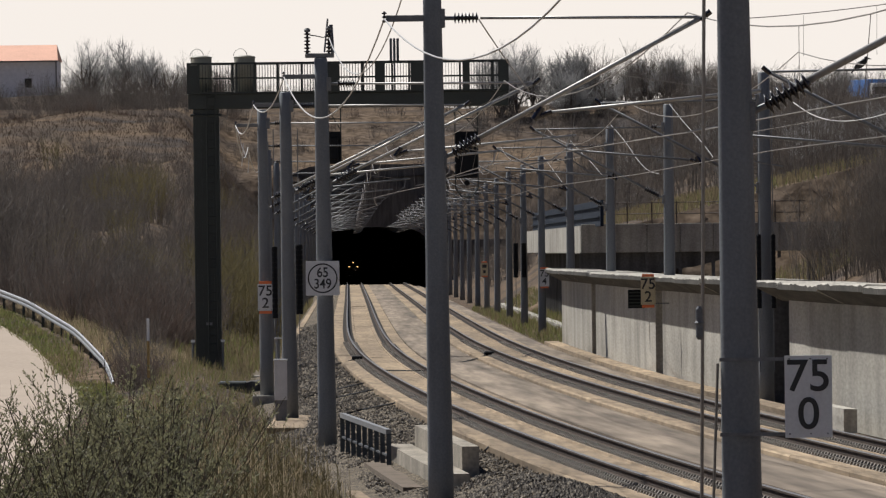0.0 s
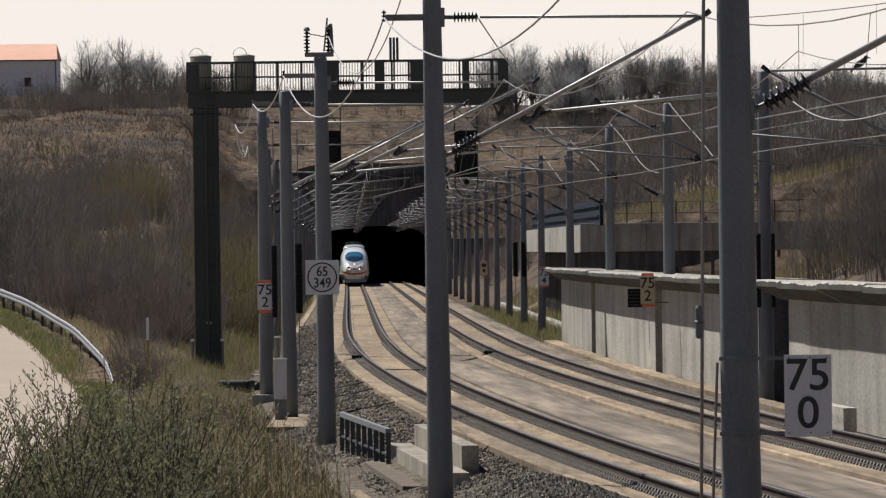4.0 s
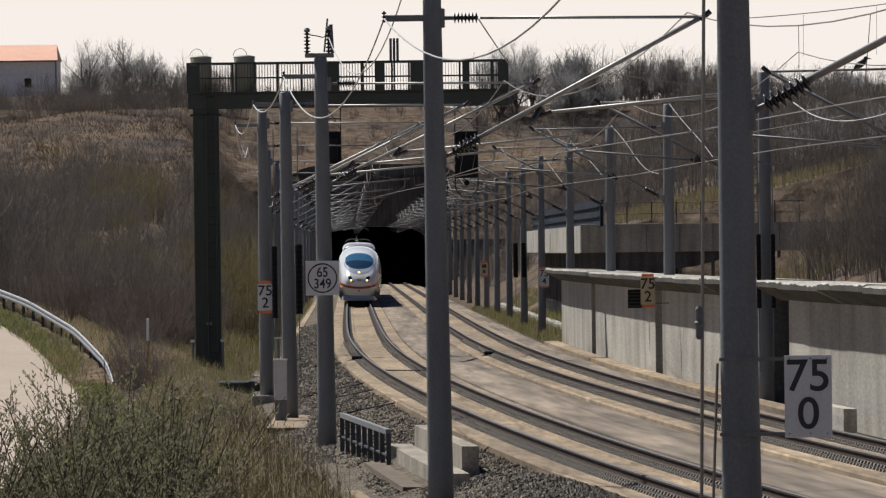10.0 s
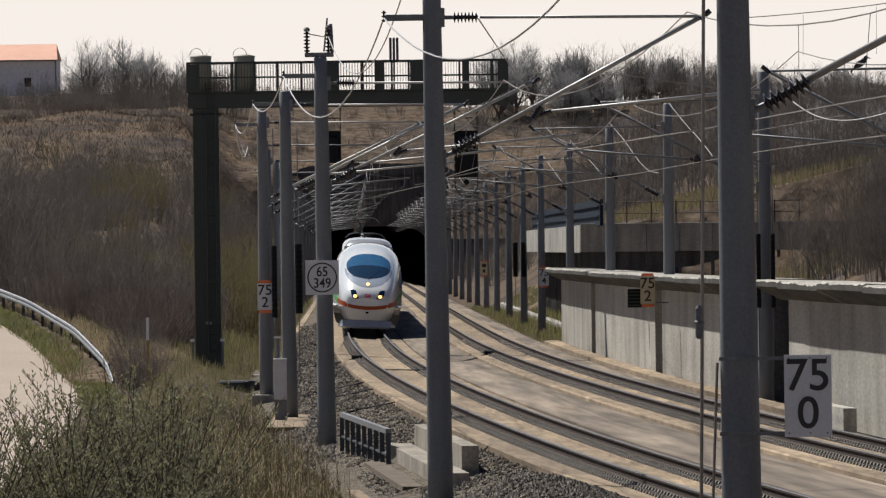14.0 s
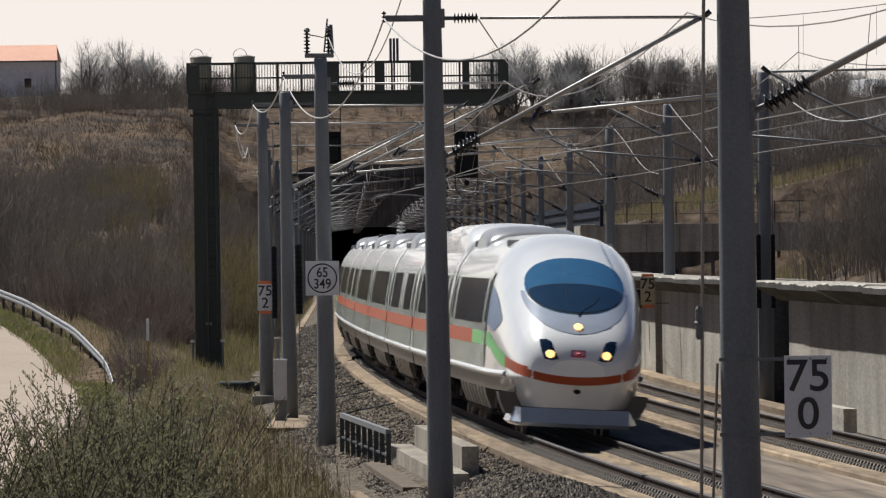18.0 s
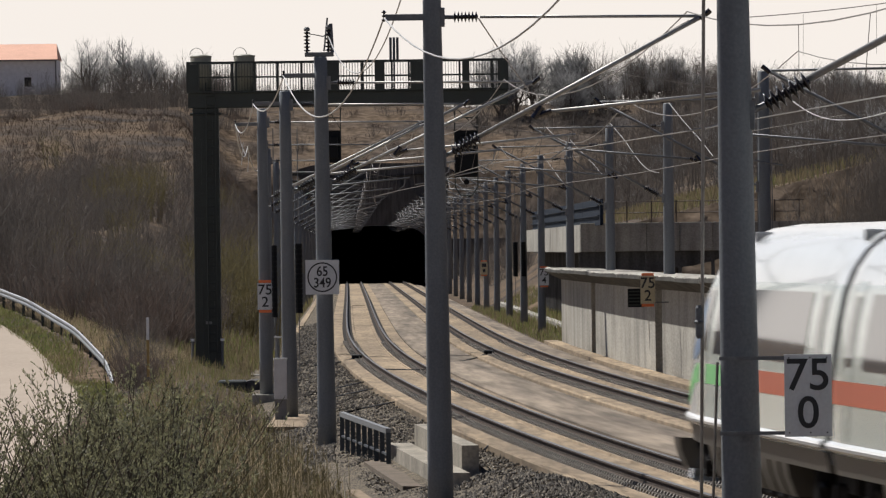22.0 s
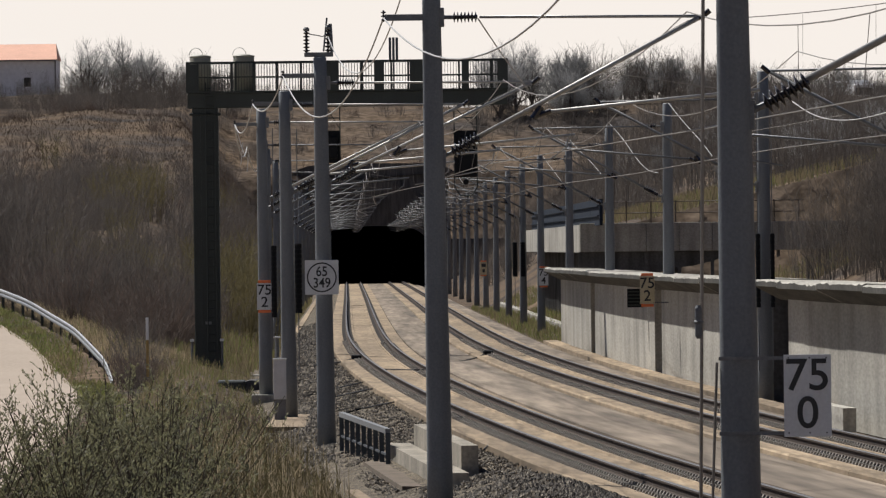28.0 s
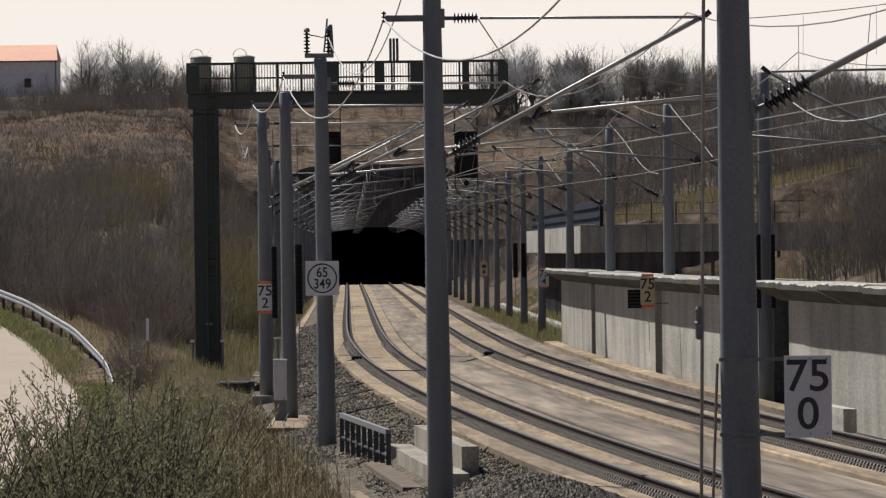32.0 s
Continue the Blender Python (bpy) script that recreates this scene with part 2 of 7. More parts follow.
def poly_tube(bm, pts, r, n=5):
    """A bent wire or pipe along points."""
    pts = [Vector(p) for p in pts]
    rings = []
    for i, p in enumerate(pts):
        d = (pts[min(i + 1, len(pts) - 1)] - pts[max(i - 1, 0)]).normalized()
        a = d.cross(Vector((0, 0, 1)))
        a = a.normalized() if a.length > 1e-4 else Vector((1, 0, 0))
        b = a.cross(d)
        rings.append([bm.verts.new(p + (a * math.cos(t) + b * math.sin(t)) * r) for t in (2 * math.pi * k / n for k in range(n))])
    for s, e in zip(rings, rings[1:]):
        for k in range(n):
            bm.faces.new((s[k], s[(k + 1) % n], e[(k + 1) % n], e[k]))
    return bm


def lathe(bm, prof, m=None, n=14):
    """Turns (radius, height) pairs round the z axis."""
    rings = [[bm.verts.new((r * math.cos(t), r * math.sin(t), z)) for t in (2 * math.pi * k / n for k in range(n))] for r, z in prof]
    for s, e in zip(rings, rings[1:]):
        for k in range(n):
            bm.faces.new((s[k], s[(k + 1) % n], e[(k + 1) % n], e[k]))
    bm.faces.new(rings[0][::-1])
    bm.faces.new(rings[-1])
    if m is not None:
        bmesh.ops.transform(bm, verts=[v for r in rings for v in r], matrix=m)
    return bm


def along(p, q):
    """A frame at p whose z axis points to q."""
    p, q = Vector(p), Vector(q)
    return Matrix.Translation(p) @ (q - p).to_track_quat("Z", "Y").to_matrix().to_4x4()


def sag(p, q, drop, n=10):
    p, q = Vector(p), Vector(q)
    return [p.lerp(q, i / n) - Vector((0, 0, drop * 4 * (i / n) * (1 - i / n))) for i in range(n + 1)]


def strip_sheet(name, ys, prof, material, label, category, parent=None, dz=None):
    """A ribbon of ground along the line: prof is a row of (offset, height)."""
    verts, faces, w = [], [], len(prof)
    for y in ys:
        for o, h in prof:
            v = beside(y, o, h)
            if dz:
                v.z += dz(y, o)
            verts.append(v)
    for j in range(len(ys) - 1):
        for i in range(w - 1):
            a = j * w + i
            faces.append((a, a + 1, a + w + 1, a + w))
    ob = raw(name, verts, faces, material, parent)
    across = ob.data.uv_layers.new(name="along")  # metres across and along the line
    for k, loop in enumerate(ob.data.loops):
        across.data[k].uv = (prof[loop.vertex_index % w][0], ys[loop.vertex_index // w])
    return tagged(ob, label, category, kind="structure")


# ---- ground ----
PORTAL = 1160.0


def lerp_table(v, table):
    if v <= table[0][0]:
        return table[0][1]
    for (a, p), (b, q) in zip(table, table[1:]):
        if v <= b:
            u = (v - a) / (b - a)
            return p + (q - p) * u
    return table[-1][1]


LEFT_RISE = ((-600, 2.0), (0, 1.9), (60, 1.3), (110, 0.55), (150, 0.1), (200, -0.2), (250, 0.0), (330, 0.45), (440, 1.3), (560, 2.4), (760, 5.5), (900, 8.5),
             (1000, 12.5), (1120, 18.2), (1180, 19.0), (1400, 24.2), (1800, 27), (4500, 30))
RIGHT_RISE = ((-600, 5.0), (100, 5.0), (300, 6.0), (500, 8.0), (700, 10), (900, 13), (1130, 18.3), (1200, 19.7), (1500, 22), (4500, 28))


GUARD = ((180, -6.6), (215, -7.3), (250, -8.0), (300, -9.0), (350, -10.4), (372, -11.35), (381, -12.2), (387.5, -12.96), (394.5, -13.8), (402.5, -14.82), (414, -16.3), (425, -17.83), (445, -20.6), (520, -31.5))
ROAD_Z = ((180, -1.05), (215, -1.2), (300, -1.3), (372, -1.32), (377, -1.25), (381, -1.13), (387.5, -0.6), (394.5, -0.04), (402.5, 0.35), (414, 0.92), (425, 1.31), (445, 1.95), (520, 3.6))


def ground_z(x, y):
    z = hill_z(x, y)
    if 150 < y < 540:
        g = lerp_table(y, GUARD)
        road = lerp_table(y, ROAD_Z)
        k = min(1.0, max(0.0, (g + 1.8 - x) / 1.6)) * min(1.0, max(0.0, (y - 150) / 50)) * min(1.0, (540 - y) / 40)
        return z + (road - z) * k
    return z


def hill_z(x, y):
    o = x - track_x(y)
    t = track_z(y)
    if y > PORTAL + 1.5:
        deep = min(1.0, (y - PORTAL - 1.5) / 45)
        hill = lerp_table(y, LEFT_RISE if o < 0 else RIGHT_RISE)
        crown = max(11.2, min(hill, t + (-0.94 + (-4.6 - o) * 1.4 if o < 0 else -0.62 + (o - 9.5) * 0.62)))
        return crown + (hill - crown) * deep + 0.5 * noise.noise((x * 0.03, y * 0.03, 0)) + 0.5 * noise.noise((x * 0.16, y * 0.1, 2))
    rough = noise.noise((x * 0.11, y * 0.05, 3.0)) * 0.25 + noise.noise((x * 0.03, y * 0.012, 9.0)) * 0.8 + (noise.noise((x * 0.2, y * 0.018, 5.0)) * min(0.9, max(0, y - 700) / 200))
    if o < -1.6:
        shoulder = -0.36 - 0.58 * min(1.0, max(0.0, (-1.6 - o) / 2.6))
        if o > -4.6:
            return t + shoulder
        slope = 0.25 if y < 650 else 0.25 + 1.15 * min(1, (y - 650) / 350)
        up = shoulder + (-4.6 - o) * slope
        top = lerp_table(y, LEFT_RISE)
        far = max(0.0, -o - 40) * 0.02
        k = min(1.0, (-4.6 - o) / 8)
        keep = 0.15 if y < 460 else 1.0
        return t + min(up, top + far) + rough * k * keep
    if o > 7.3:
        base = -0.62
        if y < 432:
            if o < 9.6:
                return t + base
            k = min(1.0, max(0.0, (y - 285) / 40))
            near = 1.9 + (o - 9.6) * 0.55
            low = 1.7 + max(0.0, o - 15) * 0.35
            return t + min(near + (low - near) * k, lerp_table(y, RIGHT_RISE)) + rough * 0.3
        if y < 480:
            return t + base + max(0, o - 8) * 0.09 + max(0, o - 15) * 0.3
        if y < 642:
            if o < 11.4:
                return t + base + max(0, o - 8) * 0.09
            return t + min(4.3 + (o - 11.4) * 0.24, lerp_table(y, RIGHT_RISE)) + rough * 0.4
        return t + min(base + max(0, o - 9.5) * 0.62, lerp_table(y, RIGHT_RISE)) + rough * min(1, max(0, (o - 9.5) / 8))
    return t - 0.62


def build_ground():
    offs = [-2500, -1400, -800, -500, -320, -220, -160, -120, -90] + [-70 + 3 * i for i in range(15)] + [-26 + 1.5 * i for i in range(13)] + [-6.5, -5.5, -4.6, -4, -3.4, -2.8, -2.2, -1.61, -1.55]
    offs += [1, 3.5, 7.29, 7.35, 8.2, 9.59, 9.62, 10.5, 11.39, 11.41, 12.4, 13.5, 15, 17, 19] + [21.5 + 2.5 * i for i in range(12)] + [56, 64, 75, 90, 120, 170, 250, 400, 700, 1300, 2500]
    ys = [-2500, -1200, -600, -300, -150, -80, -40] + [6 * i for i in range(0, 75)] + [446 + 9 * i for i in range(0, 36) if i not in (4,)] + [479.6, 480.4, 641.6, 642.4] + [770 + 12.5 * i for i in range(31)]
    ys = sorted(v for v in ys if abs(v - 432) > 2) + [431.8, 432.2, PORTAL, PORTAL + 2] + [1155, 1165, 1180, 1200, 1240, 1300, 1360, 1420, 1500, 1700, 2000, 2600, 3400, 4500]
    ys = sorted(set(ys))
    verts = [(track_x(y) + o, y, ground_z(track_x(y) + o, y)) for y in ys for o in offs]
    w, faces = len(offs), []
    for j in range(len(ys) - 1):
        for i in range(w - 1):
            if ys[j] == PORTAL and -5.5 <= offs[i] and offs[i + 1] <= 10.6:
                continue
            a = j * w + i
            faces.append((a, a + 1, a + w + 1, a + w))
    ob = raw("ground", verts, faces, FOREST_SOIL, None, "", True)
    tagged(ob, "brown hillside earth with dead winter grass", "ground", kind="structure")


build_ground()

YS = [-300, -150, -60, 0] + [10 * i for i in range(3, 115)] + [PORTAL, 1200, 1260, 1330, 1400, 1470, 1560]


def cant_tilt(mid):
    return lambda y, o: -cant_at(y) * (o - mid) / 1.5


# gravel shoulder, slabs, and the strip between the tracks
strip_sheet("ballast_shoulder", [5 * i for i in range(20, 229)], [(-4.5, -0.88), (-3.9, -0.80), (-3.2, -0.66), (-2.4, -0.46), (-1.5, -0.30), (-1.45, -0.5)], BALLAST, "grey-brown crushed stone shoulder beside the track slab", "ballast",
            dz=lambda y, o: 0.05 * noise.noise((y * 0.9, o * 2.1, 0)) + 0.03 * noise.noise((y * 2.7, o * 5.0, 4)))
strip_sheet("cable_trough", [330 + 10 * i for i in range(82)], [(-3.42, -0.9), (-3.42, -0.61), (-3.12, -0.6), (-3.12, -0.8)], CONC_SLAB, "pale concrete cable trough along the ballast shoulder", "cable trough")
strip_sheet("middle_strip", YS, [(1.51, -0.6), (1.51, -0.245), (2.3, -0.225), (3.14, -0.235), (3.14, -0.6)], MID_FILL, "grey-brown sealed strip between the two tracks", "pavement")
strip_sheet("service_path", YS, [(6.18, -0.62), (6.2, -0.42), (7.25, -0.46), (7.28, -0.62)], MID_FILL, "dusty service path beside the right-hand track", "pavement")


def build_slabs():
    """Cast slab track in lengths, with open joints."""
    for mid in (0.0, SPACING):
        bed = thing("track_slab", "tan weathered shade-toned concrete slab carrying a railway track", "track slab", kind="structure")
        y, step = 112.0, 6.5
        while y < 700:
            cuts = [y + 0.03, y + step / 2, y + step - 0.03]
            prof = [(-1.5, -0.62), (-1.5, -0.24), (-1.47, -0.21), (-0.42, -0.20), (-0.40, -0.24), (0.40, -0.24), (0.42, -0.20), (1.47, -0.21), (1.5, -0.24), (1.5, -0.62)]
            verts, faces, w = [], [], len(prof)
            for c in cuts:
                for o, h in prof:
                    v = beside(c, mid + o, h)
                    v.z -= cant_at(c) * o / 1.5 * 0.9
                    verts.append(v)
            for j in range(2):
                for i in range(w - 1):
                    a = j * w + i
                    faces.append((a, a + 1, a + w + 1, a + w))
            faces += [tuple(range(w))[::-1], tuple(range(2 * w, 3 * w))]
            raw("slab", verts, faces, CONC_SLAB, bed, solid=True)
            y += step
        for lo, hi in ((-300, 112.0), (y, 1560)):
            pr = [(-1.5, -0.62), (-1.5, -0.22), (1.5, -0.22), (1.5, -0.62)]
            strip = strip_sheet("slab_run", [v for v in YS if lo < v < hi] + [hi] if lo < 0 else [lo] + [v for v in YS if lo < v < hi] + [hi], [(mid + o, h) for o, h in pr], CONC_SLAB, "", "", bed, dz=cant_tilt(mid))
            for key in ("category", "kind", "label"):
                if key in strip:
                    del strip[key]


build_slabs()


def build_rails():
    prof = [(-0.075, -0.172), (-0.075, -0.155), (-0.010, -0.13), (-0.010, -0.045), (-0.036, -0.035), (-0.036, -0.006), (-0.028, 0.0), (0.028, 0.0), (0.036, -0.006), (0.036, -0.035), (0.010, -0.045), (0.010, -0.13), (0.075, -0.155), (0.075, -0.172)]
    ys = [-300, -150, -60, 0, 30, 60] + [90 + 4 * i for i in range(110)] + [540 + 12 * i for i in range(51)] + [1200, 1300, 1400, 1560]
    for mid in (0.0, SPACING):
        for side in (-0.7535, 0.7535):
            verts, faces, w = [], [], len(prof)
            for y in ys:
                for o, h in prof:
                    v = beside(y, mid + side + o, h)
                    v.z -= cant_at(y) * side / 1.5
                    verts.append(v)
            for j in range(len(ys) - 1):
                for i in range(w - 1):
                    a = j * w + i
                    faces.append((a, a + w, a + w + 1, a + 1))
            me = bpy.data.meshes.new("rail")
            me.from_pydata(verts, [], faces)
            me.materials.append(RAIL_SIDE)
            me.materials.append(RAIL_TOP)
            for k, f in enumerate(me.polygons):
                f.material_index = 1 if k % (w - 1) in (5, 6, 7) else 0
            tagged(new("rail", me), "rusty brown steel rail with a polished head", "rail", "rails of the two tracks", "structure")
            strip_sheet("rail_seat", [v for v in ys if v > 60], [(mid + side - 0.22, -0.186), (mid + side + 0.22, -0.186)], RAIL_BED, "dark brown strip under a rail", "rail seat",
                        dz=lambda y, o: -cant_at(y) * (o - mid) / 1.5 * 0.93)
            # supports under the rail, every 65 cm
            V, F = [], []
            y = 115.0
            while y < 420:
                a = heading(y)
                for s0, s1, z0, z1 in ((-0.30, 0.30, -0.24, -0.165), (-0.16, -0.09, -0.17, -0.12), (0.09, 0.16, -0.17, -0.12)):
                    k = len(V)
                    for dy in (-0.11, 0.11):
                        for o, h in ((s0, z0), (s1, z0), (s1 - 0.03, z1), (s0 + 0.03, z1)):
                            v = beside(y + dy, mid + side + o, h)
                            v.z -= cant_at(y) * (side + o) / 1.5
                            V.append(v)
                    F += [(k, k + 1, k + 2, k + 3), (k + 7, k + 6, k + 5, k + 4), (k + 3, k + 2, k + 6, k + 7), (k, k + 3, k + 7, k + 4), (k + 1, k + 5, k + 6, k + 2)]
                y += 0.65
            st = raw("rail_supports", V, F, FASTEN)
            tagged(st, "row of pale ribbed rail supports", "rail support", "rails of the two tracks", "stuff")


build_rails()


# ---- tunnel ----
def build_tunnel():
    mid = SPACING / 2
    base = beside(PORTAL, mid, 0)
    m = Matrix.Translation(base) @ Matrix.Rotation(heading(PORTAL), 4, "Z")
    port = thing("tunnel_portal", "weathered grey concrete tunnel portal in the hillside", "tunnel portal", kind="structure", at=m)

    def arch(w, zt, n=20, zb=-0.65, sq=2.6):
        return [(w * math.copysign(abs(math.cos(t)) ** (2 / sq), math.cos(t)), zb + (zt - zb) * abs(math.sin(t)) ** (2 / sq)) for t in (math.pi * (1 - k / n) for k in range(n + 1))]
    inner, outer = arch(6.5, 6.1, sq=4), arch(8.5, 11.1, sq=2.2)
    bm = bmesh.new()
    rows = [[bm.verts.new((x, y, z)) for x, z in prof] for prof, y in ((inner, 0), (outer, 0), (outer, 6))]
    back = [bm.verts.new((x, 1.2, z)) for x, z in inner]
    for a, b in ((rows[0], rows[1]), (rows[1], rows[2]), (back, rows[0])):
        for i in range(len(a) - 1):
            bm.faces.new((a[i], a[i + 1], b[i + 1], b[i]))
    bmesh.ops.recalc_face_normals(bm, faces=bm.faces)
    # facade, backfill and wings: the portal's shade is painted in as dark concrete
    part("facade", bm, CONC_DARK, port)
    big, rim = arch(8.2, 10.8, sq=2.2), arch(10.5, 13.0, sq=6)
    bm = bmesh.new()
    rows = [[bm.verts.new((x, 2.3, z)) for x, z in prof] for prof in (big, rim)]
    for i in range(len(big) - 1):
        bm.faces.new((rows[0][i], rows[1][i], rows[1][i + 1], rows[0][i + 1]))
    bmesh.ops.recalc_face_normals(bm, faces=bm.faces)
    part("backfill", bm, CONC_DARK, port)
    bm = bmesh.new()
    for s in (-1, 1):
        box(bm, s * 8.0, s * 17.0, -0.5, 1.5, -0.8, 4.6 if s > 0 else 5.5, bevel=0.05)
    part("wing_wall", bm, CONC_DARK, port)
    # the tube, following the line
    verts, faces = [], []
    ys = [PORTAL + 1.0] + [1175 + 25 * i for i in range(17)]
    for y in ys:
        for x, z in inner:
            verts.append(beside(y, mid + x, z))
    w = len(inner)
    for j in range(len(ys) - 1):
        for i in range(w - 1):
            a = j * w + i
            faces.append((a, a + 1, a + w + 1, a + w))
        faces.append((j * w, j * w + w, j * w + 2 * w - 1, j * w + w - 1))
    faces.append(tuple(range((len(ys) - 1) * w, len(ys) * w)))
    tube_ob = raw("tunnel", verts, faces, mat("pale tunnel lining", (0.5, 0.52, 0.55), 0.9, var=0.15, scale=0.3, fine=6))
    tagged(tube_ob, "dark concrete lining of the double-track tunnel", "tunnel", kind="structure")


build_tunnel()


# ---- concrete side wall along the right-hand track, with recesses for the masts ----
def wall_run(name, y0, y1, o0, o1, z0, z1, material, parent, step=6.0):
    n = max(1, int(abs(y1 - y0) / step))
    verts, faces = [], []
    for k in range(n + 1):
        y = y0 + (y1 - y0) * k / n
        for o, z in ((o0, z0), (o1, z0), (o1, z1), (o0, z1)):
            verts.append(beside(y, o, z))
    for k in range(n):
        a = 4 * k
        for i in range(4):
            faces.append((a + 4 + i, a + 4 + (i + 1) % 4, a + (i + 1) % 4, a + i))
    faces += [(0, 1, 2, 3), tuple(4 * n + i for i in (3, 2, 1, 0))]
    return raw(name, verts, faces, material, parent, solid=True)


# stained concrete, with the overhang's shade also put into its dark colour
SOFFIT = mat("stained shade-dark soffit concrete", (0.085, 0.08, 0.07), 0.9, var=0.3, scale=0.6, fine=9, bump=0.2, stain=0.5, stretch=(1, 0.3, 1))


def cap_run(y0, y1, dz, parent):
    """A length of the wall's cap: a thin lit edge over a sloping soffit."""
    n = max(3, int((y1 - y0) / 0.7))
    verts, faces, w = [], [], 6
    for k in range(n + 1):
        y = y0 + (y1 - y0) * k / n
        j = dz + 0.05 * noise.noise((y * 1.9, 4.0, 0)) + 0.035 * noise.noise((y * 6.1, 1.0, 0))
        prof = ((7.28, 2.50 + dz), (7.95, 2.16), (9.5, 2.16), (9.5, 2.60 + dz), (7.36, 2.66 + j), (7.28, 2.62 + j))
        verts += [beside(y, o, z) for o, z in prof]
    for k in range(n):
        for i in range(w):
            a = k * w
            faces.append((a + w + i, a + w + (i + 1) % w, a + (i + 1) % w, a + i))
    faces += [tuple(range(w)), tuple(range((n + 1) * w - 1, n * w - 1, -1))]
    ob = raw("cap", verts, faces, CONC_WALL, parent, solid=True)
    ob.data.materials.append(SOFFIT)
    # underside and outer edge take the tone darkened for stains and shade
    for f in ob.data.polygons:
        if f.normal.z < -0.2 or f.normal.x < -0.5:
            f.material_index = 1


def build_side_wall():
    wall = thing("side_wall", "pale concrete trackside wall with an overhanging cap and shaded recesses", "wall", kind="structure")
    runs = ((150, 253.5), (269, 319), (324, 380), (385, 429.5))
    for a, b in runs:
        y = a
        while y < b - 0.5:
            e = min(b, y + 12.0)
            wall_run("panel", y + 0.02, e - 0.02, 7.9, 8.25, -0.6, 2.3, CONC_WALL, wall)
            y = e
    for a, b in ((150, 257), (269, 432)):
        y = a
        while y < b - 0.5:
            e = min(b, y + 14.0)
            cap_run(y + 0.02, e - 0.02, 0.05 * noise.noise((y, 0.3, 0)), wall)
            y = e
    # back and piers: the recess's shade is put into their dark concrete
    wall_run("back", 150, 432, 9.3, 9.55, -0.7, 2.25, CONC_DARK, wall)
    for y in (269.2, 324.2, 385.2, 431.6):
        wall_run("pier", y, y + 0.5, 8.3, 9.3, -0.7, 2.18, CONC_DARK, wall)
    foot = thing("wall_footing", "sandy concrete kerb along the wall foot", "kerb", kind="structure")
    y = 236.0
    while y < 432:
        wall_run("kerb_stone", y + 0.03, y + 7.97, 7.30, 7.89, -0.6, -0.34, CONC_SLAB, foot)
        y += 8
    wall_run("kerb_stone", 222, 241, 7.0, 7.28, -0.6, 0.05, CONC_WALL, foot)
    # louvred box on the wall
    h = thing("louvre_box", "black louvred equipment box hung on the concrete wall", "equipment box", at=(6.0, 329.4, 1.88))
    part("case", box(bmesh.new(), -0.26, 0.26, -0.12, 0.2, -0.29, 0.29, bevel=0.015), BLACK, h)
    for k in range(5):
        part("louvre", box(bmesh.new(), -0.24, 0.24, -0.15, -0.12, -0.24 + 0.105 * k, -0.20 + 0.105 * k), STEEL_DARK, h)
    part("bracket", box(bmesh.new(), 0.26, 0.42, 0.0, 0.08, -0.04, 0.04), GALV_DULL, h)
    upper = thing("upper_wall", "tall ribbed concrete abutment with an overhanging pale parapet band", "retaining wall", kind="structure")
    # walls, ribs and deck under the parapet carry its shade in their tone
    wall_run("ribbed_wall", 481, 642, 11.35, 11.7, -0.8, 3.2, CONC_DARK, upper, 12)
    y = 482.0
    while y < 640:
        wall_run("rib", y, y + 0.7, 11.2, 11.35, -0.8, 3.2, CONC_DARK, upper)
        y += 3.2
    y = 480.5
    while y < 640:
        wall_run("parapet", y + 0.04, y + 11.46, 9.9, 10.3, 3.25, 4.5, CONC_WALL, upper)
        y += 11.5
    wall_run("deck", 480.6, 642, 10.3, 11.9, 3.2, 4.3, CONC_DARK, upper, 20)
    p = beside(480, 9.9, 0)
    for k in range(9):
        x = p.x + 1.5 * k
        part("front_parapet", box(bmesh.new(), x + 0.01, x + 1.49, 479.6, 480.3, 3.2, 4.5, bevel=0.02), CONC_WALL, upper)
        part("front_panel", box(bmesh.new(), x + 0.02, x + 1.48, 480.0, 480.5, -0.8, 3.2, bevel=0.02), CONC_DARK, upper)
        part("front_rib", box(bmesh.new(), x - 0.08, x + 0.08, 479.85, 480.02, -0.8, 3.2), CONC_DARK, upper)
    deck = thing("parapet_screen", "dark blue-grey screen with rails on the deck edge", "screen", kind="structure")
    for y in range(470, 640, 17):
        wall_run("screen_panel", y + 0.1, y + 16.9, 10.55, 10.7, 4.45, 5.62, mat("dark blue steel", (0.018, 0.026, 0.04), 0.8, var=0.2, spec=0.1), deck, 20)
    for z in (4.85, 5.3):
        wall_run("rail_bar", 471, 640, 10.47, 10.54, z, z + 0.05, MATS["dark blue steel"], deck, 20)
    fence = thing("parapet_fence", "thin brown metal fence with posts above the abutment", "fence")
    rust = mat("brown fence paint", (0.07, 0.05, 0.04), 0.7, var=0.2)
    for k in range(9):
        q = Vector((p.x + 1.0 + 1.12 * k, 480.1, 4.5))
        part("post", tube(bmesh.new(), q, q + Vector((0, 0, 1.0)), 0.035, n=6), rust, fence)
    for z in (4.95, 5.46):
        part("fence_rail", tube(bmesh.new(), (p.x + 0.9, 480.1, z), (p.x + 10.2, 480.1, z), 0.022, n=6), rust, fence)
    kerb = thing("cable_trough", "pale concrete cable trough on the grass beside the masts", "kerb", kind="structure")
    y = 452.0
    while y < 720:
        wall_run("trough_stone", y + 0.05, y + 7.95, 9.55, 10.0, -0.55, -0.22 + 0.06 * noise.noise((y, 1, 1)), CONC_WALL, kerb)
        y += 8


build_side_wall()


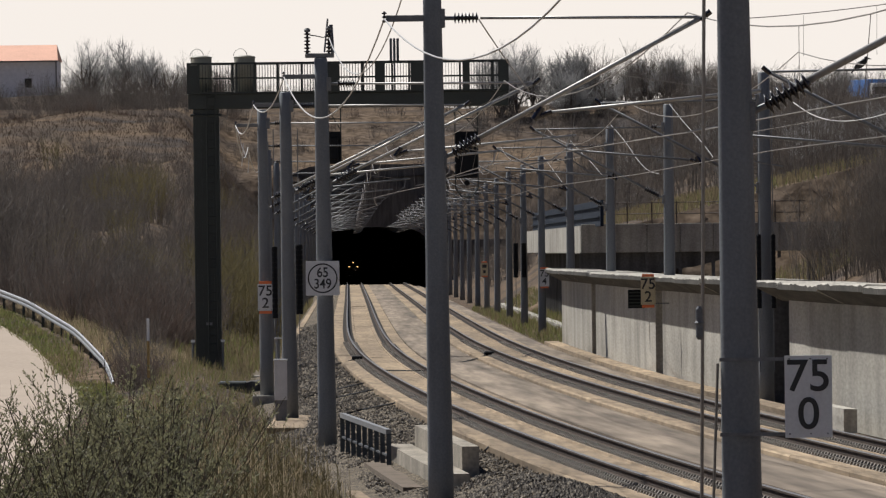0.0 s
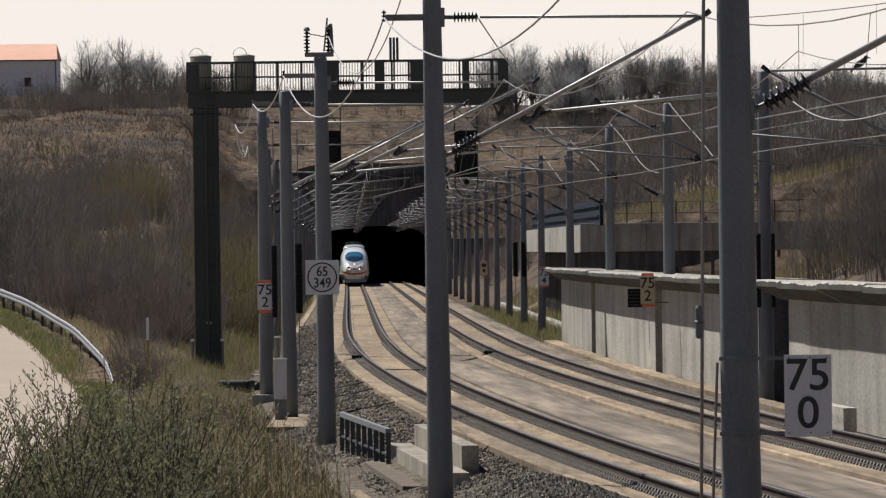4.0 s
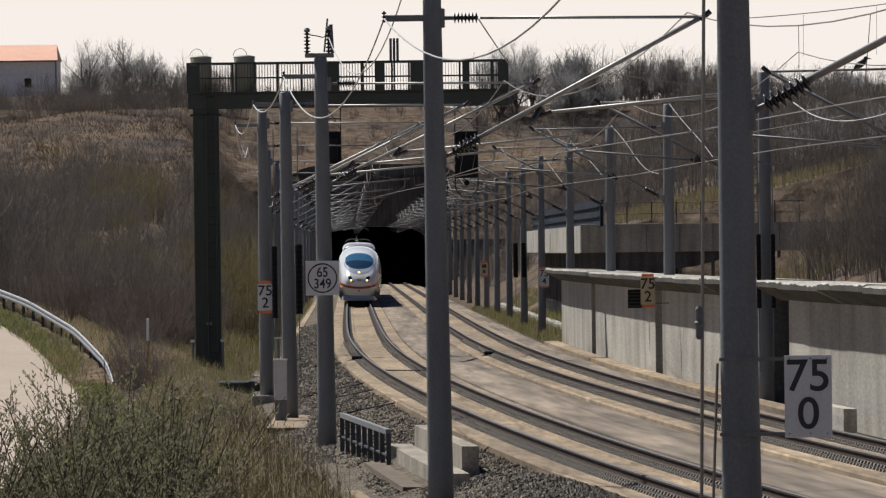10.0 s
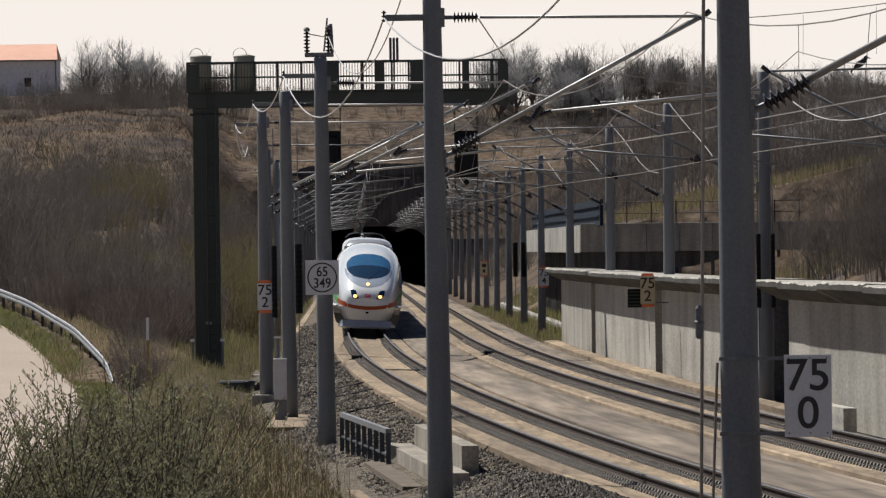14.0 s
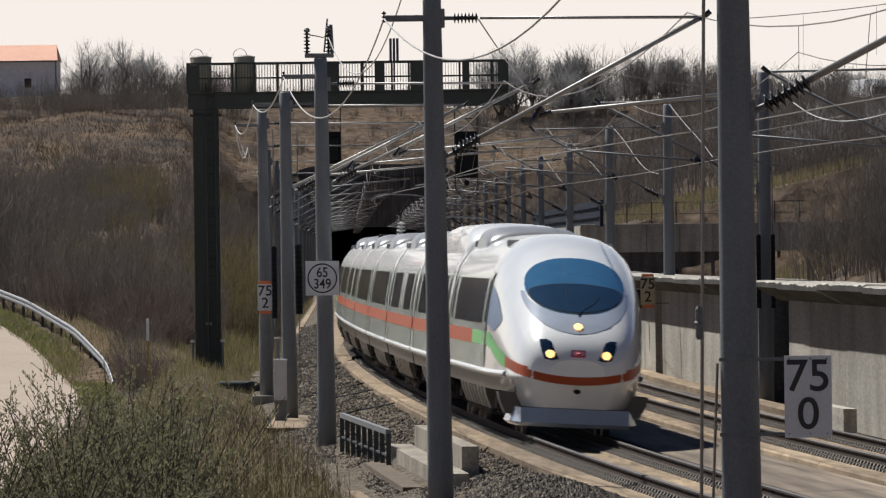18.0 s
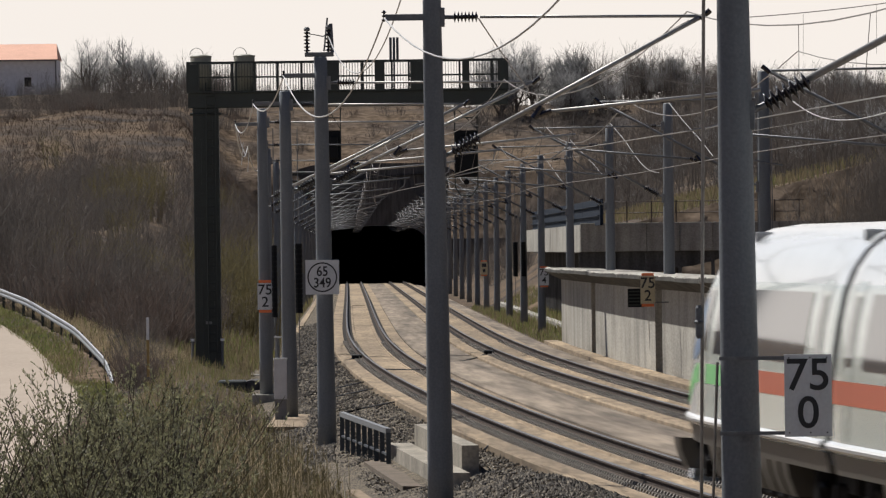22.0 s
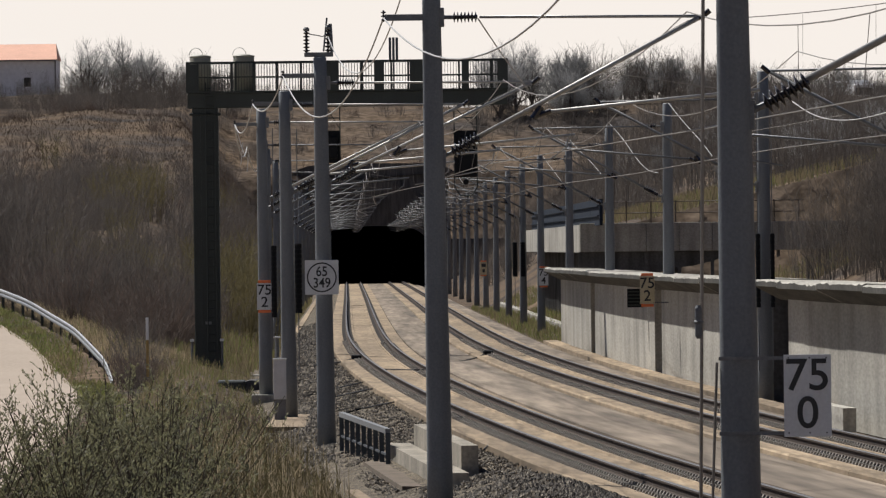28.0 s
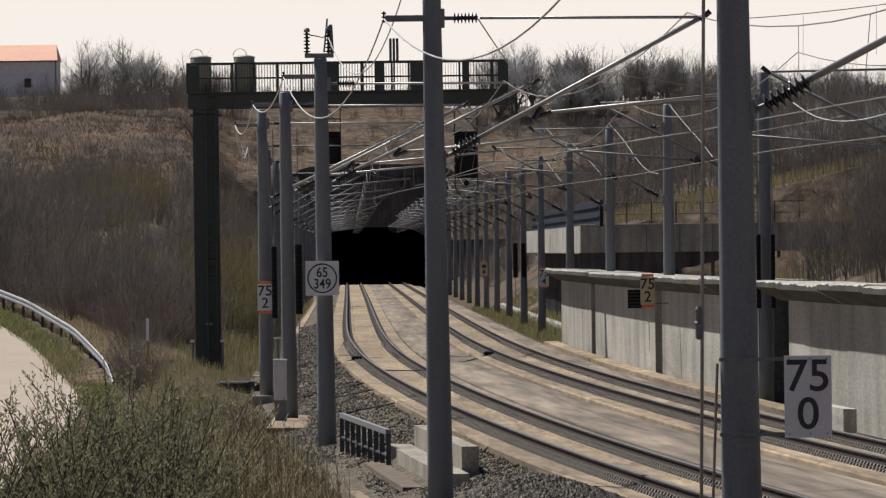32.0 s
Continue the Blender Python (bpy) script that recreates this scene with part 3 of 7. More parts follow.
# ---- catenary masts ----
def mast_mesh(h, r0, r1, n=20):
    bm = bmesh.new()
    lathe(bm, [(r0 + (r1 - r0) * k / 8, h * k / 8) for k in range(9)] + [(r1 * 0.8, h + 0.02)], n=n)
    return bm


def ribbed(p, q, r, sheds, core=0.35):
    """A ribbed insulator between two points."""
    n = (Vector(q) - Vector(p)).length
    prof = [(r * core, 0)]
    for k in range(sheds):
        z = n * (k + 0.5) / sheds
        s = n / sheds * 0.22
        prof += [(r * core, z - 1.6 * s), (r, z - 0.3 * s), (r, z + 0.3 * s), (r * core, z + 1.2 * s)]
    prof.append((r * core, n))
    return lathe(bmesh.new(), prof, along(p, q), 12)


def mast_thing(x, y, z, top, r0=0.20, taper=0.0072, lean=0.0, label="", n=20):
    m = Matrix.Translation((x, y, z)) @ Matrix.Rotation(lean, 4, "Y")
    ob = thing("catenary_mast", label or "round grey spun-concrete catenary mast", "mast", "catenary masts", at=m)
    h = top - z
    part("pole", mast_mesh(h, r0, r0 - taper * h, n), CONC_MAST, ob, smooth=True)
    bm = bmesh.new()
    box(bm, -0.42, 0.42, -0.42, 0.42, -0.4, 0.06, bevel=0.03)
    part("foundation", bm, CONC_WALL, ob)
    return ob


def cantilever_parts(root, flip=1, reach=4.2, fine=True):
    """The arm over the track: top tube, diagonal, registration tube, steady arm and insulators; x runs from the mast to the track."""
    f = flip

    def P(x, z):
        return Vector((f * x, 0, z))
    n, metal = (10, GALV) if fine else (6, GALV_DULL)
    part("top_tube", tube(bmesh.new(), P(0.75, 7.17), P(reach, 7.14), 0.024, n=n), metal, root, "", True)
    part("diagonal_tube", tube(bmesh.new(), P(0.62, 5.25), P(reach + 0.06, 7.17), 0.037, n=n), metal, root, "", True)
    part("registration_tube", tube(bmesh.new(), P(1.62, 5.66), P(reach + 0.9, 5.98), 0.028, n=n), metal, root, "", True)
    bm = bmesh.new()
    poly_tube(bm, [P(reach + 0.75, 5.95), P(reach + 0.7, 5.7), P(reach + 0.35, 5.45), P(reach - 0.25, 5.34)], 0.018, 6)
    part("steady_arm", bm, metal, root)
    part("top_insulator", ribbed(P(0.33, 7.17), P(0.72, 7.17), 0.085, 7), INSUL, root, "dark ribbed insulator", True)
    part("diagonal_insulator", ribbed(P(0.30, 5.06), P(0.72, 5.285), 0.11, 7), INSUL, root, "dark ribbed insulator", True)
    for z0, z1, q in ((7.02, 7.32, P(0.35, 7.17)), (4.82, 5.10, P(0.32, 5.07))):
        bm = bmesh.new()
        tube(bm, P(0.08, (z0 + z1) / 2), q, 0.032, n=8)
        box(bm, *(sorted((f * 0.05, f * 0.2))), -0.08, 0.08, z0, z1, bevel=0.01)
        part("mast_bracket", bm, GALV_DULL, root)
    bm = bmesh.new()
    tube(bm, P(1.57, 5.57), P(1.70, 5.76), 0.055, n=8)
    tube(bm, P(1.60, 5.60), P(1.85, 5.69), 0.042, n=8)
    part("tube_clamp", bm, INSUL, root)
    part("apex_clamp", tube(bmesh.new(), P(reach - 0.03, 7.10), P(reach + 0.13, 7.23), 0.045, n=8), INSUL, root)
    part("stay_wire", poly_tube(bmesh.new(), [P(reach - 0.2, 7.08), P(2.6, 6.3), P(reach + 0.6, 5.95)], 0.009, 4), WIRE, root)


def cantilever(x, y, flip, reach, zoff=0.0, rz=0.0, fine=True):
    ob = thing("cantilever", "bright galvanised catenary cantilever with dark insulators", "cantilever", "catenary cantilevers", at=pose(x, y, zoff, 0, 0, rz))
    cantilever_parts(ob, flip, reach, fine)
    return ob


LEFT_MASTS = [(2.84, 101, -0.9, 8.6, 0.2), (-0.08, 165, -0.9, 8.4, 0.0), (-2.57, 230, -1.0, 7.72, 0.0), (-3.88, 265, -0.72, 7.5, 0.0), (-5.09, 302, -0.65, 7.55, 0.0)]
LEAN = -0.006


def build_masts():
    for x, y, z, top, _ in LEFT_MASTS:
        mast_thing(x, y, z, top, 0.207 if y < 240 else 0.2, 0.0076, LEAN, n=28)
    arms = []
    for x, y, reach in ((2.80, 101, 4.25), (-0.13, 165, 4.22), (-2.6, 230, 4.62), (-3.92, 265, 4.5), (-5.12, 302, 4.6)):
        arms.append(cantilever(x, y, 1, reach, -0.14 if y == 101 else 0.0))
    proto = None
    y = 367.0
    while y < PORTAL - 5:
        p = beside(y, -4.0, -0.85)
        mast_thing(p.x, p.y, p.z, 7.6, 0.195, 0.0068, 0, n=12)
        c = beside(y, -4.0, 0)
        if proto is None:
            proto = cantilever(c.x, c.y, 1, 4.2, c.z, 0, False)
        else:
            copy_thing(proto, Matrix.Translation(c))
        y += 65
    proto = None
    for y in [200, 265, 323, 382, 440] + [502 + 50 * k for k in range(13)]:
        o = 8.02 if y == 265 else (8.3 if y < 350 else 8.52)
        p = beside(y, o, -0.75)
        mast_thing(p.x, p.y, p.z, track_z(y) + 7.85, 0.20, 0.007, 0.002, n=14 if y < 600 else 10)
        c = beside(y, o, 0)
        if proto is None:
            proto = cantilever(c.x, c.y, -1, 4.1, c.z, 0, False)
        else:
            copy_thing(proto, Matrix.Translation(c))
    proto.matrix_world = Matrix.Translation((-0.15, 0, -0.33)) @ proto.matrix_world


build_masts()


def wire_set(name, mid, posts, stagger, label, group):
    """Messenger, contact wire and droppers of one track."""
    ob = thing(name, label, "overhead wire", group)
    m_pts, c_pts, drops = [], [], bmesh.new()
    for k, (a, b) in enumerate(zip(posts, posts[1:])):
        s0, s1 = (stagger if k % 2 else -stagger), (-stagger if k % 2 else stagger)
        n = 12
        for i in range(n):
            u = i / n
            y = a + (b - a) * u
            o = mid + s0 + (s1 - s0) * u
            zm = 7.17 - 0.75 * 4 * u * (1 - u)
            m_pts.append(beside(y, mid + 0.1, zm))
            c_pts.append(beside(y, o, 5.33))
            if i in (2, 4, 6, 8, 10) and b - a > 20:
                poly_tube(drops, [beside(y, mid + 0.1, zm), beside(y, o, 5.33)], 0.006, 3)
    part("messenger_wire", poly_tube(bmesh.new(), m_pts, 0.0105, 5), WIRE, ob)
    part("contact_wire", poly_tube(bmesh.new(), c_pts, 0.0095, 5), WIRE, ob)
    part("dropper", drops, WIRE, ob)["kind"] = "stuff"


wire_set("catenary", 0.15, [-160, -95, -30, 36, 101, 165, 230, 302] + [367 + 65 * k for k in range(12)], 0.3, "thin dark catenary wires with droppers over a track", "overhead wires")
wire_set("catenary", SPACING - 0.15, [-130, -65, 0, 65, 130, 200, 265, 323, 382, 440, 502] + [552 + 50 * k for k in range(12)], -0.3, "thin dark catenary wires with droppers over a track", "overhead wires")


# ---- signal gantry ----
def build_gantry():
    g = thing("signal_gantry", "dark green steel cantilever signal gantry with a railed walkway", "gantry", at=pose(-8.34, 374, -0.95))
    bm = bmesh.new()
    box(bm, -0.46, 0.46, -0.40, 0.40, 0.0, 9.5, bevel=0.02)
    part("column", bm, STEEL_DARK, g)
    for x in (-0.40, -0.2, 0.0, 0.2, 0.40):
        part("stiffener", box(bmesh.new(), x - 0.03, x + 0.03, -0.45, -0.39, 0.2, 9.4), STEEL_DARK, g)
    bm = bmesh.new()
    box(bm, -0.66, 0.62, -0.6, 0.6, -0.25, 0.22, bevel=0.05)
    box(bm, -0.58, 0.58, -0.5, 0.5, 0.2, 0.38, bevel=0.03)
    part("foot", bm, STEEL_DARK, g)
    bm = bmesh.new()
    box(bm, -0.62, 10.7, -0.5, -0.32, 9.5, 10.03, bevel=0.015)
    box(bm, -0.62, 10.7, 0.32, 0.5, 9.5, 10.03, bevel=0.015)
    for k in range(12):
        box(bm, -0.5 + k, -0.42 + k, -0.32, 0.32, 9.6, 9.95)
    part("beam", bm, STEEL_DARK, g)
    part("walkway", box(bmesh.new(), -0.66, 10.72, -0.7, 0.7, 10.03, 10.09), STEEL_DARK, g)
    for s in (-0.68, 0.68):
        for x in (-0.62, -0.25, 0.95, 1.1, 1.75, 2.55, 3.4, 4.4, 5.55, 6.6, 7.2, 8.0, 9.0, 10.15, 10.68):
            part("railing_post", box(bmesh.new(), x - 0.035, x + 0.035, s - 0.03, s + 0.03, 10.05, 11.1), STEEL_DARK, g)
        bm = bmesh.new()
        box(bm, -0.66, 10.72, s - 0.03, s + 0.03, 11.06, 11.13)
        box(bm, -0.66, 10.72, s - 0.02, s + 0.02, 10.56, 10.60)
        part("handrail", bm, STEEL_DARK, g)
    for a, b in ((-0.66, -0.28), (6.0, 6.35), (7.25, 7.8), (9.1, 9.35), (10.35, 10.72), (4.3, 4.75)):
        part("screen", box(bmesh.new(), a, b, -0.72, -0.69, 10.09, 11.05), STEEL_DARK, g)
    for s in (-0.66, 0.66):
        bm = bmesh.new()
        for k in range(112):
            x = -0.6 + 0.1 * k
            box(bm, x - 0.007, x + 0.007, s - 0.006, s + 0.006, 10.1, 11.05)
        part("railing_mesh", bm, STEEL_DARK, g, "fine upright mesh wires between the railing posts")
    part("ladder", ladder(), STEEL_DARK, g)
    for x in (-0.56, 0.50):
        part("cable_pipe", tube(bmesh.new(), (x, -0.5, -0.05), (x, -0.5, 1.25), 0.045), GALV_DULL, g)
        part("pipe_cap", box(bmesh.new(), x - 0.07, x + 0.07, -0.56, -0.44, 1.25, 1.34), SIGN_WHITE, g)
    part("plate", box(bmesh.new(), -0.08, 0.14, -0.475, -0.455, 1.85, 1.95), GALV_DULL, g)
    bm = bmesh.new()
    tube(bm, (-0.55, -0.42, 9.28), (0.55, -0.42, 9.28), 0.05)
    part("clamp_bar", bm, STEEL_DARK, g)
    for x in (-8.5, -6.96):
        t = thing("signal_basket", "beige cylindrical container with a wire loop on the gantry walkway", "container", "containers on the gantry", at=pose(x, 374, 9.14))
        paint = mat("beige enamel", (0.30, 0.29, 0.23), 0.6, var=0.12, scale=3, fine=20, stain=0.2)
        part("drum", lathe(bmesh.new(), [(0.37, 0), (0.37, 1.22), (0.34, 1.26)], n=24), paint, t, "", True)
        part("lid", lathe(bmesh.new(), [(0.385, 1.2), (0.385, 1.25), (0.2, 1.30)], n=24), paint, t, "", True)
        part("loop", poly_tube(bmesh.new(), [(-0.15 + 0.24 * math.cos(a), 0, 1.28 + 0.26 * math.sin(a)) for a in (math.pi * k / 10 for k in range(11))], 0.012, 5), GALV, t)
    for x, z, w, hh, name in ((0.86, 7.3, 0.40, 1.5, "r"), (-3.82, 7.35, 0.24, 1.0, "l")):
        s = thing("signal", "black railway signal head hung under the gantry, seen from behind", "signal", "signals on the gantry", at=pose(x, 373.7, z))
        part("screen", box(bmesh.new(), -w, w, -0.04, 0.04, -hh + 0.2, 0.35, bevel=0.03), BLACK, s)
        part("housing", box(bmesh.new(), -w * 0.6, w * 0.6, -0.3, -0.04, -hh + 0.35, 0.15, bevel=0.04), BLACK, s)
        bm = bmesh.new()
        for sx in (-w, w):
            tube(bm, (sx, 0, -hh - 0.15), (sx, 0, 1.25), 0.025, n=6)
            tube(bm, (sx, 0, -hh - 0.15), (sx * 0.5, 0, -hh - 0.45), 0.025, n=6)
        tube(bm, (-w * 0.5, 0, -hh - 0.45), (w * 0.5, 0, -hh - 0.45), 0.025, n=6)
        tube(bm, (-w, 0, 0.8), (w, 0, 0.8), 0.02, n=6)
        tube(bm, (-w, 0, 1.2), (w, 0, 0.4), 0.015, n=6)
        part("hanger", bm, STEEL_DARK, s)
        part("lamp_hood", lathe(bmesh.new(), [(0.09, 0), (0.1, 0.25)], along((0, -0.05, -hh + 0.05), (0, -0.3, -hh + 0.02)), 12), BLACK, s)


def ladder():
    bm = bmesh.new()
    for x in (0.02, 0.34):
        tube(bm, (x, -0.62, 0.8), (x, -0.62, 10.4), 0.02, n=5)
    for k in range(32):
        tube(bm, (0.02, -0.62, 0.9 + 0.3 * k), (0.34, -0.62, 0.9 + 0.3 * k), 0.012, n=4)
    return bm


build_gantry()


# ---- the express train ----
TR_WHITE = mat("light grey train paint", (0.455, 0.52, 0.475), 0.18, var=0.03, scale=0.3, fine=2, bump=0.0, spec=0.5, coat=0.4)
# same paint as the flanks; sunlight on nose and roof is put into these tones
TR_NOSE = mat("train paint lightened for the nose in sun", (0.74, 0.755, 0.745), 0.16, var=0.03, scale=0.3, fine=2, bump=0.0, spec=0.5, coat=0.4)
TR_TOP = mat("train paint lightened for the roof in sun", (0.78, 0.79, 0.77), 0.2, var=0.03, scale=0.3, fine=2, bump=0.0, coat=0.5)
TR_WIN = mat("tinted window band", (0.022, 0.032, 0.045), 0.05, var=0.1, scale=0.5, fine=3, bump=0.0, spec=0.13)
TR_SHIELD = mat("tinted windscreen", (0.012, 0.03, 0.055), 0.05, var=0.1, scale=0.5, fine=3, bump=0.0, spec=0.9)
# blue base colour stands for the sky mirrored in the upper glass
TR_BROW = mat("glass surround with sky-blue reflection tone", (0.035, 0.12, 0.22), 0.08, var=0.06, scale=0.5, fine=3, bump=0.0, spec=0.7, coat=0.5)
TR_SIDE = mat("blue-tinted side glass", (0.06, 0.13, 0.24), 0.3, var=0.1, scale=0.5, fine=3, bump=0.0, spec=0.12)
TR_RED = mat("red stripe paint", (0.37, 0.066, 0.018), 0.4, var=0.04, bump=0, spec=0.2)
TR_GREEN = mat("green stripe paint", (0.10, 0.46, 0.12), 0.3, var=0.04, bump=0)
TR_GREY = mat("blue-grey bonnet paint", (0.33, 0.37, 0.43), 0.2, var=0.04, bump=0, coat=0.5)
TR_SKIRT = mat("dusty grey skirt", (0.075, 0.07, 0.062), 0.35, var=0.2, scale=0.8, fine=5, bump=0.0, tint=(0.09, 0.075, 0.06))
TR_PANEL = mat("oily silver-brown underfloor panel", (0.085, 0.074, 0.058), 0.35, 0.2, var=0.3, scale=0.7, fine=1.2, bump=0.0, tint=(0.035, 0.03, 0.026))
TR_DARK = mat("dark underframe", (0.018, 0.016, 0.015), 0.9, var=0.3)
TR_RUBBER = mat("black bellows rubber", (0.014, 0.014, 0.015), 0.85, var=0.2)
TR_METAL = mat("worn wheel steel", (0.12, 0.11, 0.105), 0.5, 0.5, var=0.2)
TR_ROOF = mat("roof fairing", (0.25, 0.255, 0.26), 0.3, var=0.06, bump=0)
TR_LAMP = glow("headlight", (1.0, 0.56, 0.2), 1.3)
ROOF = 3.79
HALF = [(1.10, 0.28), (1.25, 0.40), (1.36, 0.65), (1.42, 0.95), (1.45, 1.04), (1.485, 1.10), (1.485, 1.16), (1.476, 1.25), (1.478, 1.6), (1.472, 1.9), (1.455, 2.15), (1.41, 2.55), (1.35, 2.9), (1.25, 3.17), (1.10, 3.40), (0.90, 3.58), (0.62, 3.71), (0.32, 3.77), (0.0, ROOF)]
NOSE_TOP = ((0.0, 1.45), (0.1, 1.62), (0.3, 1.85), (0.7, 2.12), (1.2, 2.36), (2.0, 2.70), (2.8, 3.01), (3.6, 3.28), (4.6, 3.53), (5.8, 3.71), (7.0, 3.78), (8.0, ROOF))
NOSE_W = ((0.0, 0.50), (0.05, 0.68), (0.15, 0.83), (0.35, 0.97), (0.7, 1.08), (1.2, 1.165), (2.0, 1.25), (3.0, 1.325), (4.5, 1.405), (6.0, 1.455), (7.5, 1.478))
END_LEN, MID_LEN = 25.835, 24.775


def half_width(z, u=99.0):
    """Half the body's width at height z, u metres behind the nose tip."""
    top = lerp_table(u, NOSE_TOP)
    zz = z if z <= 1.1 else 1.1 + (z - 1.1) * (ROOF - 1.1) / max(0.05, top - 1.1)
    if zz >= ROOF:
        return 0.0
    w = 0.0
    for (a, p), (b, q) in zip(HALF, HALF[1:]):
        if zz <= q:
            t = 0 if q == p else max(0, (zz - p) / (q - p))
            w = a + (b - a) * t
            break
    s = lerp_table(u, NOSE_W) / 1.478
    if u < 1.5 and z < 1.1:
        s *= 1 - 0.10 * (1.5 - u) / 1.5 * min(1, (1.1 - z) / 0.6)
    return w * s


def nose_depth(x, z):
    """How far behind the tip the nose's skin lies at (x, z) seen from the front."""
    lo, hi = 0.0, 9.0
    if half_width(z, 0.0) >= abs(x):
        return 0.0
    for _ in range(40):
        c = (lo + hi) / 2
        if half_width(z, c) >= abs(x):
            hi = c
        else:
            lo = c
    return hi


def car_shell(length, nosed, u0, u1, low, high, lift=0.0, side=0, ends=False):
    """A skin of the body between two heights and two distances from the front; side -1 or 1 for one flank, 0 for both and the roof."""
    us = sorted({u0, u1, *[u for u in ([0.0, 0.03, 0.08, 0.15, 0.25, 0.4, 0.6, 0.85, 1.1, 1.4, 1.8, 2.2, 2.7, 3.2, 3.8, 4.4, 5.0, 5.6, 6.0, 6.6, 7.0, 7.5, 8.0, 10, 12] if nosed else []) if u0 < u < u1]})
    if ends:
        us = sorted({*us, *[u1 - d for d in (0.3, 0.6, 1.0, 1.4)], *([] if nosed else [u0 + d for d in (0.3, 0.6, 1.0, 1.4)])})
    bm = bmesh.new()
    rows = []
    for u in us:
        uu = u if nosed else 99
        top = lerp_table(uu, NOSE_TOP) if nosed else ROOF
        zs = [low] + [p for _, p in HALF if low < p < high] + [high]
        ring = []
        for z in zs:
            zz = z if z <= 1.1 else 1.1 + (z - 1.1) * (top - 1.1) / (ROOF - 1.1)
            w = half_width(zz - 1e-5, uu) if z < ROOF - 0.005 else 0.0
            if ends:
                d = min(u - u0 if not nosed else 9.0, u1 - u)
                w *= 1 - 0.016 * max(0.0, 1 - d / 1.3) ** 2
            ring.append((w, zz))
        pts = []
        if side <= 0:
            pts += [(-w - lift, z) for w, z in ring]
        if side == 0:
            pts += [(w + lift, z) for w, z in ring[::-1][1 if high > 3.7 else 0:]]
        if side > 0:
            pts = [(w + lift, z) for w, z in ring]
        rows.append([bm.verts.new((x, u, z)) for x, z in pts])
    for a, b in zip(rows, rows[1:]):
        for i in range(len(a) - 1):
            if side == 0 and high <= 3.7 and 2 * (i + 1) == len(a):
                continue
            bm.faces.new((a[i], a[i + 1], b[i + 1], b[i]))
    if side == 0:
        for ring in (rows[0], rows[-1]):
            bm.faces.new([bm.verts.new(v.co) for v in ring])
    bmesh.ops.recalc_face_normals(bm, faces=bm.faces)
    return bm


def front_patch(outline, rings=6, lift=0.012):
    """A patch of the nose inside an outline drawn in the front view."""
    cx = sum(p[0] for p in outline) / len(outline)
    cz = sum(p[1] for p in outline) / len(outline)
    bm = bmesh.new()

    def V(x, z):
        return bm.verts.new((x, nose_depth(x, z) - lift, z + lift * 0.5))
    mid = V(cx, cz)
    prev = None
    for r in range(1, rings + 1):
        f = r / rings
        ring = [V(cx + (x - cx) * f, cz + (z - cz) * f) for x, z in outline]
        n = len(ring)
        for i in range(n):
            if prev is None:
                bm.faces.new((mid, ring[i], ring[(i + 1) % n]))
            else:
                bm.faces.new((prev[i], ring[i], ring[(i + 1) % n], prev[(i + 1) % n]))
        prev = ring
    bmesh.ops.recalc_face_normals(bm, faces=bm.faces)
    return bm


def band(path, width, side, nosed=True, lift=0.006, n=5):
    """A painted band along the flank: path of (u, z)."""
    bm = bmesh.new()
    rows = []
    for (u, z) in path:
        row = []
        for k in range(n):
            zz = z - width / 2 + width * k / (n - 1)
            row.append(bm.verts.new((side * (half_width(zz, u if nosed else 99) + lift), u, zz)))
        rows.append(row)
    for a, b in zip(rows, rows[1:]):
        for i in range(n - 1):
            bm.faces.new((a[i], a[i + 1], b[i + 1], b[i]))
    bmesh.ops.recalc_face_normals(bm, faces=bm.faces)
    return bm


def ledge(u0, u1, side, nosed):
    """The proud white ridge along the foot of the flank."""
    bm = bmesh.new()
    rows = []
    for k in range(25):
        u = u0 + (u1 - u0) * k / 24
        w = half_width(1.1, u if nosed else 99)
        rows.append([bm.verts.new((side * (w + o), u, z)) for o, z in ((-0.01, 1.185), (0.035, 1.155), (0.045, 1.125), (0.035, 1.09), (-0.02, 1.06))])
    for a, b in zip(rows, rows[1:]):
        for i in range(4):
            bm.faces.new((a[i], a[i + 1], b[i + 1], b[i]))
    bmesh.ops.recalc_face_normals(bm, faces=bm.faces)
    return bm


def roof_z(x):
    """The roof's height x metres off the middle."""
    for (a, p), (b, q) in zip(HALF[::-1], HALF[::-1][1:]):
        if abs(x) <= b:
            return p + (q - p) * (abs(x) - a) / (b - a)
    return 1.1


def fairing(u0, u1, w, h, slope=0.8):
    bm = bmesh.new()
    prof = [(w * math.cos(t), max(0.0, math.sin(t)) ** 0.5) for t in (math.pi - math.pi * k / 12 for k in range(13))]
    rows = []
    for u, f in ((u0, 0.05), (u0 + slope * 0.4, 0.55), (u0 + slope, 0.92), (u0 + slope * 1.8, 1.0), (u1 - slope * 1.8, 1.0), (u1 - slope, 0.92), (u1 - slope * 0.4, 0.55), (u1, 0.05)):
        rows.append([bm.verts.new((x, u, roof_z(x) - 0.02 + (ROOF + h * 0.8 - roof_z(x)) * e * f)) for x, e in prof])
    for a, b in zip(rows, rows[1:]):
        for i in range(len(prof) - 1):
            bm.faces.new((a[i], a[i + 1], b[i + 1], b[i]))
    bm.faces.new(rows[0])
    bm.faces.new(rows[-1][::-1])
    bmesh.ops.recalc_face_normals(bm, faces=bm.faces)
    return bm


def ellipse(cx, cz, a, b, n=28, drop=0.0):
    return [(cx + a * math.cos(t), cz + b * math.sin(t) - drop * (math.cos(t) ** 2)) for t in (2 * math.pi * k / n for k in range(n))]


